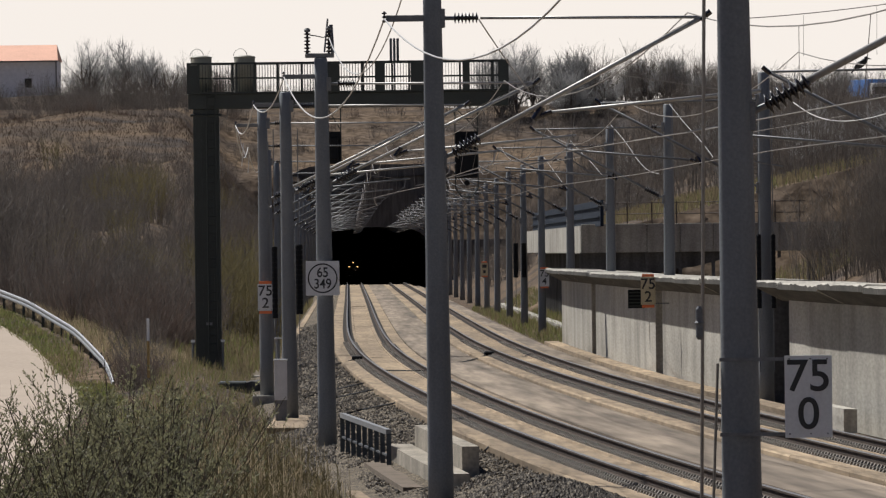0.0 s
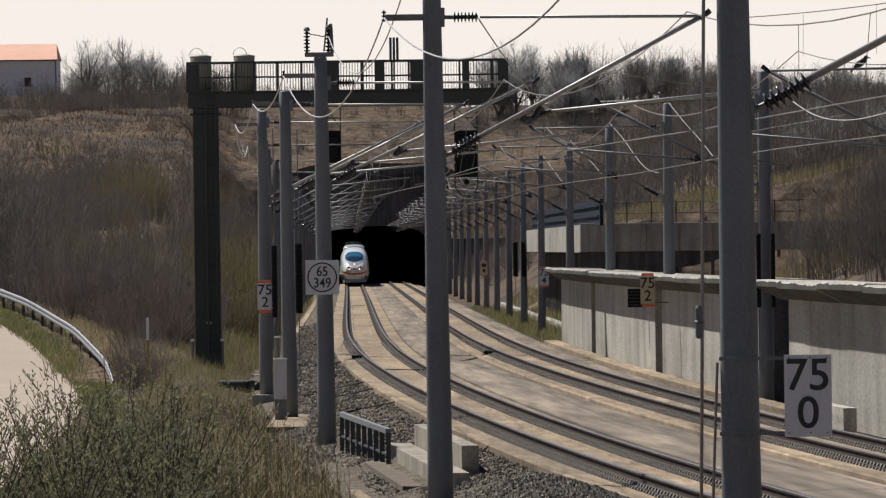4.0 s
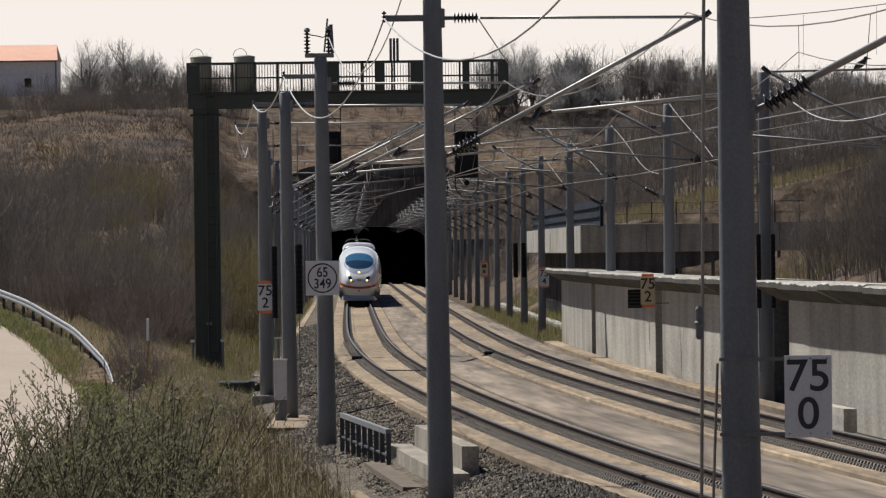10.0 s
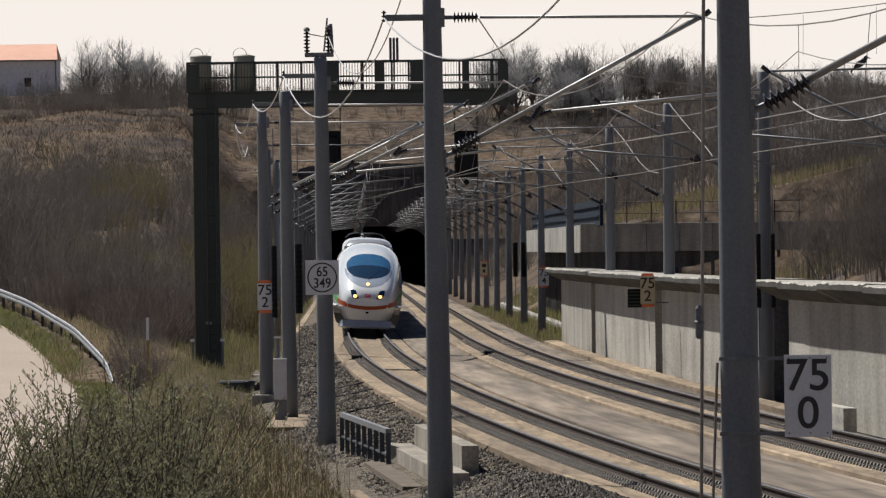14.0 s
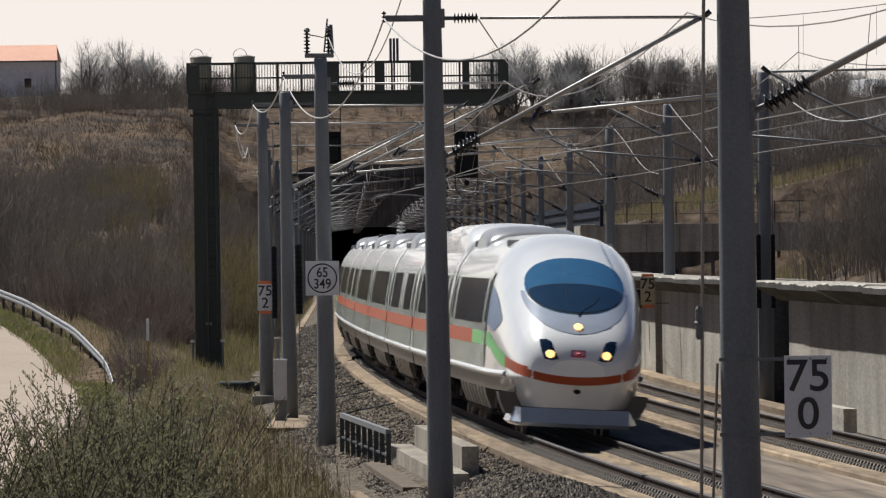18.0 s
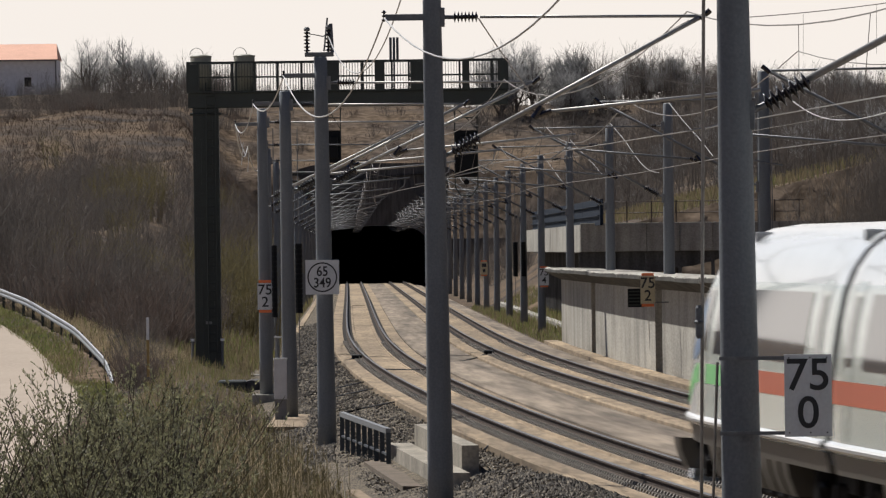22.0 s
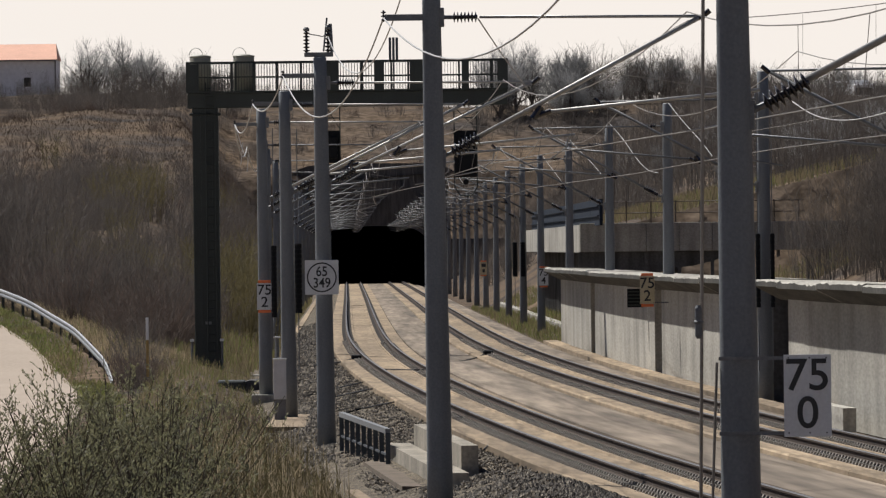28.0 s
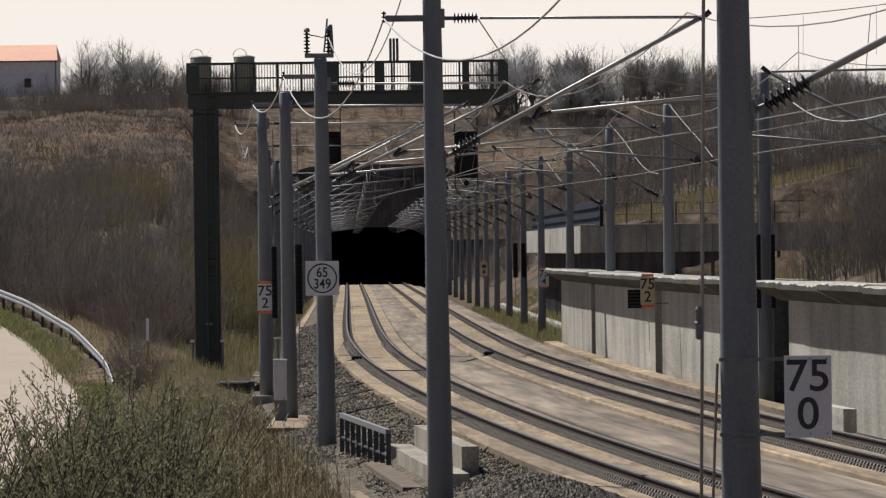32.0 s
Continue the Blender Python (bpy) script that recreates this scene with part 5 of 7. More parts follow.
def guys():
    g = thing("guy_rod", "thin dark anchor rod with a turnbuckle beside the mast", "guy rod", "anchor rods", at=(2.46, 101, 0))
    part("rod", tube(bmesh.new(), (0.06, 0, 5.95), (-0.05, 0, -0.8), 0.017, n=8), WIRE, g)
    part("turnbuckle", lathe(bmesh.new(), [(0.02, -0.16), (0.036, -0.13), (0.036, -0.02), (0.05, 0), (0.036, 0.02), (0.036, 0.13), (0.02, 0.16)], Matrix.Translation((-0.02, 0, 2.85)), 10), GALV_DULL, g)
    g = thing("guy_rod", "thin dark anchor rod strapped to the mast", "guy rod", "anchor rods", at=(2.56, 101, 0))
    part("rod", tube(bmesh.new(), (0.05, 0, 2.46), (-0.09, 0, -0.85), 0.014, n=8), WIRE, g)
    for xs, y, z0, z1, r in (((7.70, 7.90, 8.26), 264.6, 1.95, 3.8, 0.06), ((3.77, 4.19), 551.4, 1.9, 3.7, 0.13), ((-4.82,), 301.5, 1.6, 3.65, 0.08), ((-4.15,), 303, 1.7, 3.7, 0.11)):
        for x in xs:
            w = thing("tension_weight", "black stacked tension weights hanging on a mast", "weight", "tension weights", at=(x, y, 0))
            prof = []
            n = 14
            for k in range(n):
                a = z0 + (z1 - z0) * k / n
                prof += [(r, a), (r, a + (z1 - z0) / n * 0.86), (r * 0.8, a + (z1 - z0) / n * 0.9), (r * 0.8, a + (z1 - z0) / n)]
            part("weight_column", lathe(bmesh.new(), prof, n=10), BLACK, w)
            part("hanger_rod", tube(bmesh.new(), (0, 0, z0 - 1.6), (0, 0, 7.0), 0.014, n=5), GALV_DULL, w)
    rows = (((4.81, 501, 7.75), (5.1, 499, 7.3), (5.6, 494, 6.5)),
            ((5.34, 439, 7.9), (5.72, 436, 7.4), (6.12, 431, 6.9), (6.42, 424, 6.35)),
            ((6.05, 381, 7.95), (6.50, 375, 7.25), (6.72, 366, 6.55), (7.02, 360, 6.05), (7.30, 356, 5.95)),
            ((6.94, 322, 7.85), (7.28, 317, 7.2), (7.58, 310, 6.62), (7.82, 305, 6.08)),
            ((6.63, 200, 6.27), (6.98, 199, 5.98), (7.37, 198, 5.85), (7.85, 197, 5.86), (8.42, 196, 6.01)),
            ((-5.88, 302, 7.1), (-5.75, 302, 6.6), (-5.6, 301.5, 6.2)), ((-5.66, 301, 6.6), (-5.70, 301, 6.1), (-5.72, 301, 5.95)), ((-5.5, 301, 6.3), (-5.54, 301, 5.75)))
    for r in rows:
        w = thing("jumper_cable", "bright slack jumper cable at a mast head", "cable", "jumper cables")
        pts = [Vector(p) for p in r]
        for _ in range(3):
            pts = [pts[0]] + [q for a, b in zip(pts, pts[1:]) for q in (a.lerp(b, 0.25), a.lerp(b, 0.75))] + [pts[-1]]
        part("strand", poly_tube(bmesh.new(), pts, 0.010, 5), CABLE_LIGHT, w)
    for p, q, r_, m_ in (((5.77, 200, 7.85), (8.6, 197, 8.06), 0.010, WIRE), ((0.6, 165, 7.14), (1.9, 229, 6.95), 0.012, WIRE), ((6.84, 199, 7.88), (6.83, 199, 7.1), 0.004, WIRE), ((8.18, 198, 8.02), (8.17, 198, 7.1), 0.004, WIRE)):
        w = thing("tie_wire", "thin dark tie wire of the overhead line", "cable", "tie wires")
        part("strand", poly_tube(bmesh.new(), sag(p, q, 0.03, 6), r_, 6), m_, w)


guys()


# ---- by the third mast: cabinet post, railing, culvert, gravel heap ----
CONC_STEP = mat("mossy step concrete", (0.33, 0.295, 0.24), 0.9, var=0.25, scale=0.9, fine=12, bump=0.3, stain=0.4)


CHANNEL = mat("silty channel floor", (0.15, 0.12, 0.092), 0.95, var=0.25, scale=0.9, fine=9, bump=0.2)


def small_structures():
    c = thing("cabinet_post", "grey trackside connection cabinet with a white lid", "cabinet", at=(-4.08, 262, -0.85))
    part("plinth", box(bmesh.new(), -0.14, 0.15, -0.12, 0.12, 0, 0.68, bevel=0.01), mat("dull grey metal", (0.16, 0.16, 0.165), 0.6, var=0.15), c)
    part("housing", box(bmesh.new(), -0.155, 0.165, -0.14, 0.14, 0.68, 1.66, bevel=0.012), mat("pale grey plastic", (0.55, 0.55, 0.56), 0.5, var=0.08), c)
    part("lid", box(bmesh.new(), -0.17, 0.18, -0.16, 0.16, 1.66, 1.705, bevel=0.01), SIGN_WHITE, c)
    part("rear_pipe", tube(bmesh.new(), (-0.06, 0.3, 0), (-0.06, 0.3, 2.2), 0.05), GALV_DULL, c)
    part("pipe_lid", box(bmesh.new(), -0.15, 0.03, 0.2, 0.4, 2.2, 2.24), SIGN_WHITE, c)
    pad = thing("concrete_pad", "weathered shade-toned concrete slabs at the mast foot", "slab", kind="structure")
    raw("pad", [(-4.3, 254, -0.9), (-3.2, 254, -0.9), (-3.2, 268, -0.82), (-4.3, 268, -0.82), (-4.3, 254, -0.72), (-3.2, 254, -0.72), (-3.2, 268, -0.64), (-4.3, 268, -0.64)],
        [(4, 5, 6, 7), (0, 1, 5, 4), (1, 2, 6, 5), (3, 0, 4, 7)], CONC_SLAB, pad, solid=True)
    raw("pad", [(-3.6, 236, -1.0), (-2.3, 212, -1.05), (-2.05, 213, -1.05), (-3.3, 238, -1.0), (-3.6, 236, -0.9), (-2.3, 212, -0.96), (-2.05, 213, -0.96), (-3.3, 238, -0.9)],
        [(4, 5, 6, 7), (0, 1, 5, 4), (1, 2, 6, 5), (3, 0, 4, 7)], CONC_SLAB, pad, solid=True)
    # railing, running towards the line
    r = thing("railing", "dark blue-green steel railing with upright bars", "railing")
    a, b = Vector((-2.17, 222, -0.95)), Vector((-1.10, 204, -1.0))
    paint = mat("dark railing paint", (0.025, 0.035, 0.045), 0.5, var=0.2)
    for k in range(9):
        p = a.lerp(b, k / 8)
        part("bar" if k % 8 else "post", box(bmesh.new(), p.x - 0.045, p.x + 0.045, p.y - 0.03, p.y + 0.03, p.z - 0.05, p.z + (1.05 if k < 8 else 1.0)), paint, r)
    for h0, h1, wd in ((0.98, 1.08, 0.05), (0.55, 0.59, 0.02), (0.08, 0.12, 0.02)):
        vs = []
        for p in (a, b):
            vs += [p + Vector((-wd, 0, h0)), p + Vector((wd, 0, h0)), p + Vector((wd, 0, h1)), p + Vector((-wd, 0, h1))]
        raw("rail", vs, [(0, 1, 2, 3), (7, 6, 5, 4), (0, 4, 5, 1), (1, 5, 6, 2), (2, 6, 7, 3), (3, 7, 4, 0)], GALV_DULL if h0 > 0.9 else paint, r, solid=True)
    # culvert head of stepped concrete
    c = thing("culvert_head", "stepped weathered shade-toned concrete culvert head beside the track", "culvert", kind="structure")
    wall_run("head_wall", 184.0, 207, -2.52, -2.22, -1.0, 0.08, CONC_STEP, c, 10)
    wall_run("step", 180.5, 209, -2.98, -2.54, -1.1, -0.32, CONC_STEP, c, 10)
    wall_run("channel_floor", 185, 207, -3.52, -3.0, -1.2, -0.64, CHANNEL, c, 10)
    wall_run("channel_edge", 166, 190, -4.35, -4.12, -1.2, -0.80, CONC_SLAB, c, 10)


small_structures()


def ballast_heap():
    V, F = [], []
    n, w = 26, 16
    for j in range(n + 1):
        y = 128 + 40 * j / n
        for i in range(w + 1):
            o = -3.75 + 2.35 * i / w
            p = beside(y, o, 0)
            e = max(0.0, math.sin(math.pi * i / w)) ** 0.6 * min(1.0, (n - j) / 7) ** 0.8
            p.z = track_z(y) - 0.75 + 0.86 * e ** 0.7 + 0.05 * noise.noise((p.x * 3, y * 1.5, 0))
            V.append(p)
    for j in range(n):
        for i in range(w):
            a = j * (w + 1) + i
            F.append((a, a + 1, a + w + 2, a + w + 1))
    ob = raw("ballast_heap", V, F, BALLAST, None, "", True)
    tagged(ob, "low heap of grey crushed stone beside the slab", "ballast", kind="structure")
    # single stones over heap and shoulder
    rnd = random.Random(5)
    V, F, cols = [], [], []
    for k in range(36000):
        if k > 30500:  # the stony mound round the cabinet
            y = rnd.uniform(186, 275)
            o = 0
            c = Vector((rnd.uniform(-0.0172 * y, (-0.0105 if y > 214 else -0.0125) * y), y, 0))
            if 184 < y < 209 and c.x - track_x(y) > -3.56:
                continue
            c.z = ground_z(c.x, c.y) + (0.09 if c.x - track_x(y) > -4.45 else 0.03)
        elif rnd.random() < 0.36:
            heap = True
            y = rnd.uniform(132, 167.5)
            o = rnd.uniform(-3.72, -1.43)
            e = math.sin(math.pi * (o + 3.75) / 2.35) ** 0.6 * min(1.0, (168 - y) / 10.8) ** 0.8
            z = track_z(y) - 0.75 + 0.86 * max(0, e) ** 0.7
        else:
            heap = False
            y = 166 + 400 * rnd.random() ** 2.0
            o = rnd.uniform(-3.9, -1.5)
            z = track_z(y) + (-0.30 - 0.19 * (-1.5 - o) if o > -2.4 else -0.46 - 0.25 * (-2.4 - o))
        if k <= 30500:
            if 184 < y < 209 and -3.56 < o < -2.15:  # the culvert is kept clear
                continue
            c = beside(y, o, 0)
            if y < 168 and o > -3.75 and heap:
                c.z = z + 0.05 * noise.noise((c.x * 3, y * 1.5, 0)) + 0.015
            else:
                c.z = z + 0.05 * noise.noise((y * 0.9, o * 2.1, 0)) + 0.03 * noise.noise((y * 2.7, o * 5.0, 4)) + 0.02
        s = rnd.uniform(0.018, 0.038) * (1.35 if k > 30500 else 1 + max(0.0, y - 260) / 260)
        k = len(V)
        for d in ((1, 0, 0), (-0.9, 0.3, 0), (0, 1.1, 0), (0.1, -1, 0), (0, 0, 1), (0.1, 0.1, -1)):
            V.append(c + Vector([s * (q + rnd.uniform(-0.3, 0.3)) for q in d]))
        F += [(k, k + 2, k + 4), (k + 2, k + 1, k + 4), (k + 1, k + 3, k + 4), (k + 3, k, k + 4), (k + 2, k, k + 5), (k + 1, k + 2, k + 5), (k + 3, k + 1, k + 5), (k, k + 3, k + 5)]
    stone = MATS["loose stones"] = island_mat("loose stones", ((0.32, 0.275, 0.21), (0.045, 0.039, 0.033), (0.12, 0.1, 0.078)))
    tagged(raw("stones", V, F, stone), "loose angular grey-brown ballast stones", "stones", kind="stuff")


def island_mat(name, cols, rough=0.9):
    m = bpy.data.materials.new(name)
    m.use_nodes = True
    nt = m.node_tree
    g = nt.nodes.new("ShaderNodeNewGeometry")
    r = nt.nodes.new("ShaderNodeValToRGB")
    r.color_ramp.elements[0].color, r.color_ramp.elements[1].color = (*cols[0], 1), (*cols[1], 1)
    for k, c in enumerate(cols[2:]):
        e = r.color_ramp.elements.new(0.35 + 0.3 * k)
        e.color = (*c, 1)
    nt.links.new(g.outputs["Random Per Island"], r.inputs[0])
    b = nt.nodes["Principled BSDF"]
    b.inputs["Roughness"].default_value = rough
    nt.links.new(r.outputs[0], b.inputs["Base Color"])
    return m


ballast_heap()


# ---- rail joints boxes and cables on the slab ----
def track_fittings():
    for y, o in ((352, -0.95), (362, SPACING - 0.98)):
        p = beside(y, o, -0.2)
        b = thing("track_box", "small black cable box beside the rail with a loose cable", "cable box", "cable boxes", at=p)
        part("case", box(bmesh.new(), -0.17, 0.17, -0.6, 0.6, 0, 0.2, bevel=0.03), BLACK, b)
        part("cable", poly_tube(bmesh.new(), [(-0.1, 0, 0.08), (-0.35, -3, 0.03), (-0.8, -7, -0.02), (-1.3, -10, -0.04)] if o < 0 else [(-0.1, 0, 0.08), (-0.4, -6, 0.02), (-0.9, -12, -0.03), (-1.6, -15, -0.05)], 0.025, 5), BLACK, b)
    for y, a, e in ((322, -1.4, 1.4), (297, -3.2, -1.0), (283, -3.2, -0.9), (258, -2.9, -1.0), (196, -1.6, -0.9), (159, -1.5, -0.9)):
        w = thing("ground_cable", "black bonding cable lying across the slab", "cable", "bonding cables")
        part("strand", poly_tube(bmesh.new(), [beside(y + 1.2 * math.sin(k), a + (e - a) * k / 6, (-0.17 if a + (e - a) * k / 6 > -1.5 else -0.20 - 0.25 * (-1.5 - (a + (e - a) * k / 6)))) for k in range(7)], 0.02, 5), BLACK, w)
    b = thing("marker_box", "small orange marker box at the wall foot", "box", at=beside(262, 6.9, -0.45))
    part("case", box(bmesh.new(), -0.18, 0.18, -0.3, 0.3, 0, 0.14, bevel=0.02), mat("ochre paint", (0.5, 0.26, 0.04), 0.6), b)


track_fittings()


# ---- road with guard rail on the left ----
def road_side():
    ys = [204 + 6 * k for k in range(54)]
    V, F = [], []
    for y in ys:
        g = lerp_table(y, GUARD)
        for dx in (-60, -14, -7, -1.5):
            V.append((g + dx, y, lerp_table(y, ROAD_Z) + (0.06 if dx > -50 else -0.2)))
    for j in range(len(ys) - 1):
        for i in range(3):
            a = 4 * j + i
            F.append((a, a + 1, a + 5, a + 4))
    tagged(raw("road", V, F, ASPHALT_PALE), "pale sunlit curving side road", "road", kind="structure")
    g = thing("guard_rail", "galvanised steel guard rail with posts along the bend", "guard rail")
    pts = []
    for k in range(36):
        y = 376.5 + 2.0 * k
        dive = max(0.0, 381.0 - y) / 4.5
        pts.append(Vector((lerp_table(y, GUARD), y, lerp_table(y, ROAD_Z) + 0.75 - 0.75 * dive ** 1.5)))
    sm = [sum((pts[min(max(i + d, 0), len(pts) - 1)] for d in (-1, 0, 1)), Vector()) / 3 for i in range(len(pts))]
    prof = [(0.0, -0.30), (-0.03, -0.285), (-0.045, -0.235), (-0.03, -0.185), (0.0, -0.155), (-0.03, -0.125), (-0.045, -0.075), (-0.03, -0.02), (0.0, 0.0), (0.012, 0.0), (0.012, -0.30)]
    for s0 in range(0, 34, 2):
        V, F, w = [], [], len(prof)
        seg = sm[s0:s0 + 3]
        for p in seg:
            V += [(p.x + dx, p.y, p.z + dz) for dx, dz in prof]
        for j in range(len(seg) - 1):
            for i in range(w):
                a = j * w
                F.append((a + i, a + (i + 1) % w, a + w + (i + 1) % w, a + w + i))
        raw("beam", V, F, mat("weathered zinc beam", (0.27, 0.275, 0.28), 0.5, 0.6, var=0.15, scale=1, fine=8, bump=0.05), g, solid=True)
    for k in range(2, 36, 2):
        p = sm[k]
        part("post", box(bmesh.new(), p.x + 0.015, p.x + 0.13, p.y - 0.06, p.y + 0.06, p.z - 0.95, p.z - 0.04), STEEL_DARK, g)
    m = thing("marker_post", "thin white marker post with a yellowish foot in the scrub", "post", at=(-9.26, 330, 0.0))
    part("upper", box(bmesh.new(), -0.045, 0.045, -0.04, 0.04, 0.75, 1.45, bevel=0.01), SIGN_WHITE, m)
    part("lower", box(bmesh.new(), -0.04, 0.04, -0.035, 0.035, -0.4, 0.75), mat("faded ochre", (0.35, 0.24, 0.09), 0.8), m)
    p = thing("pipe_end", "dark concrete pipe and stones by the gantry foot", "pipe", at=(-6.35, 330, -0.85))
    part("ring", lathe(bmesh.new(), [(0.30, 0), (0.33, 0.05), (0.33, 1.2), (0.25, 1.2), (0.25, 0.02)], along((0.3, 0, 0.0), (0.45, 1, 0)), 18), CONC_DARK, p)
    part("slab", box(bmesh.new(), -0.75, 0.15, -0.3, 1.5, -0.15, 0.30, bevel=0.05), STEEL_DARK, p)


road_side()


# ---- far buildings on the ridge ----
def far_buildings():
    b = thing("barn", "pale grey barn with an orange-red tiled roof on the ridge", "barn", at=(-63.0, 1400, 23.5))
    wallm = mat("pale barn render", (0.8, 0.8, 0.82), 0.9, var=0.08, scale=0.2, fine=2)
    part("wall", box(bmesh.new(), -12.3, 12.3, -8, 8, 0, 5.2), wallm, b)
    bm = bmesh.new()
    v = [bm.verts.new(p) for p in ((-12.5, -8.6, 5.15), (12.5, -8.6, 5.15), (12.1, 0, 7.35), (-12.1, 0, 7.35), (-12.5, 8.6, 5.15), (12.5, 8.6, 5.15), (-12.5, -8.6, 4.95), (12.5, -8.6, 4.95))]
    for f in ((0, 1, 2, 3), (3, 2, 5, 4), (0, 3, 4), (1, 5, 2), (6, 7, 1, 0)):
        bm.faces.new([v[i] for i in f])
    part("roof", bm, mat("orange roof tiles", (0.66, 0.36, 0.25), 0.8, var=0.1, scale=0.4, fine=6), b)
    part("window", box(bmesh.new(), 8.1, 9.0, -8.06, -7.9, 1.6, 2.8), BLACK, b)
    part("window", box(bmesh.new(), 1.1, 2.0, -8.06, -7.9, 1.6, 2.8), BLACK, b)
    part("gutter", box(bmesh.new(), -12.5, 12.5, -8.75, -8.6, 4.95, 5.1), GALV_DULL, b)
    part("downpipe", tube(bmesh.new(), (12.25, -8.15, 0), (12.25, -8.15, 5.0), 0.1, n=6), GALV_DULL, b)
    a = thing("telecom_mast", "slim far telecom mast with three upright antenna panels", "antenna", at=(-5.75, 1300, 19.0))
    part("pole", tube(bmesh.new(), (0, 0, 0), (0, 0, 10.2), 0.12, n=8), GALV_DULL, a)
    for x, yy in ((-0.42, 0), (0.0, -0.3), (0.42, 0)):
        part("panel", box(bmesh.new(), x - 0.16, x + 0.16, yy - 0.1, yy + 0.1, 7.4, 10.2, bevel=0.04), mat("slate polymer", (0.10, 0.11, 0.13), 0.6), a)


far_buildings()


# ---- a crow on the cantilever, and traffic on the far road ----
def build_bird():
    b = thing("crow", "black crow perched on the catenary tube", "bird")
    bm = bmesh.new()
    bmesh.ops.create_uvsphere(bm, u_segments=12, v_segments=8, radius=1, matrix=Matrix.Rotation(radians(-38), 4, "Y") @ Matrix.Diagonal((0.13, 0.065, 0.07, 1)))
    feather = mat("black feathers", (0.012, 0.012, 0.014), 0.5, var=0.1, bump=0)
    part("body", bm, feather, b, "", True)
    bm = bmesh.new()
    bmesh.ops.create_uvsphere(bm, u_segments=10, v_segments=7, radius=0.045, matrix=Matrix.Translation((0.10, 0, 0.10)))
    part("head", bm, feather, b, "", True)
    part("beak", tube(bmesh.new(), (0.13, 0, 0.10), (0.20, 0, 0.085), 0.016, 0.003, 6), feather, b)
    part("tail", box(bmesh.new(), -0.26, -0.08, -0.03, 0.03, -0.012, 0.012, Matrix.Rotation(radians(-42), 4, "Y"), 0.004), feather, b)
    for s in (-1, 1):
        bm = bmesh.new()
        bmesh.ops.create_uvsphere(bm, u_segments=8, v_segments=6, radius=1, matrix=Matrix.Translation((-0.03, s * 0.06, -0.01)) @ Matrix.Rotation(radians(-40), 4, "Y") @ Matrix.Diagonal((0.13, 0.018, 0.045, 1)))
        part("wing", bm, feather, b, "", True)
        part("leg", tube(bmesh.new(), (0.0, s * 0.025, -0.06), (0.01, s * 0.025, -0.125), 0.006, n=5), feather, b)
    return b


CROW = build_bird()


def vehicle(kind):
    if kind == "car":
        v = thing("car", "far silver car with lit headlights on the hill road", "car", "traffic on the far road")
        L, W, H = 4.4, 1.8, 1.45
        paint = mat("silver car paint", (0.5, 0.5, 0.52), 0.3, 0.3, var=0.05, bump=0)
        bm = bmesh.new()
        box(bm, -W / 2, W / 2, -L / 2, L / 2, 0.3, 0.85, bevel=0.12)
        box(bm, -W * 0.42, W * 0.42, -L * 0.2, L * 0.38, 0.8, H, bevel=0.2)
        part("body", bm, paint, v)
        part("windscreen", box(bmesh.new(), -0.65, 0.65, -L * 0.215, -L * 0.195, 0.95, 1.3, bevel=0.01), BLACK, v)
        for s in (-0.65, 0.65):
            part("headlight", box(bmesh.new(), s - 0.1, s + 0.1, -L / 2 - 0.02, -L / 2 + 0.05, 0.58, 0.70, bevel=0.02), CAR_LAMP, v)
    else:
        v = thing("lorry", "far %s lorry on the hill road" % kind, "lorry", "traffic on the far road")
        L, W, H = 13.0, 2.5, 3.6
        paint = mat("blue tarpaulin" if kind == "blue" else "white box body", (0.04, 0.16, 0.45) if kind == "blue" else (0.72, 0.73, 0.74), 0.5, var=0.05, bump=0)
        part("box_body", box(bmesh.new(), -W / 2, W / 2, -L / 2 + 2.6, L / 2, 1.1, H, bevel=0.04), paint, v)
        part("cab", box(bmesh.new(), -W / 2, W / 2, -L / 2, -L / 2 + 2.2, 0.5, 3.1, bevel=0.15), mat("white cab paint", (0.7, 0.7, 0.7), 0.4, var=0.05, bump=0), v)
        part("windscreen", box(bmesh.new(), -1.05, 1.05, -L / 2 - 0.02, -L / 2 + 0.05, 1.7, 2.6, bevel=0.02), BLACK, v)
        part("chassis", box(bmesh.new(), -0.9, 0.9, -L / 2 + 1, L / 2 - 0.3, 0.6, 1.1), BLACK, v)
        L = 13.0
    for y in ((-L * 0.32, L * 0.32) if kind == "car" else (-L * 0.38, L * 0.25, L * 0.36)):
        for s in (-1, 1):
            r = 0.32 if kind == "car" else 0.5
            part("wheel", tube(bmesh.new(), (s * W * 0.40, y, r), (s * W * 0.5, y, r), r, n=14), BLACK, v)
    return v


CAR_LAMP = glow("car headlight", (1.0, 0.72, 0.35), 2.0)
# each with the second at which it passes the middle of its stretch
TRAFFIC = [(vehicle("blue"), -0.4), (vehicle("car"), 1.6), (vehicle("white"), 6.2), (vehicle("white"), 17.6), (vehicle("car"), 20.6), (vehicle("white"), 24.2), (vehicle("white"), 28.2), (vehicle("car"), 31.3)]


def traffic_pose(t0, t):
    u = max(-60.0, min(60.0, (t - t0) * 3.1))
    x = 52.5 + u
    y = 1330 - 5.0 * u
    return pose(x, y, 20.1 + 0.02 * (x - 52) - (y - 1330) * 0.004, 0, 0, 12)


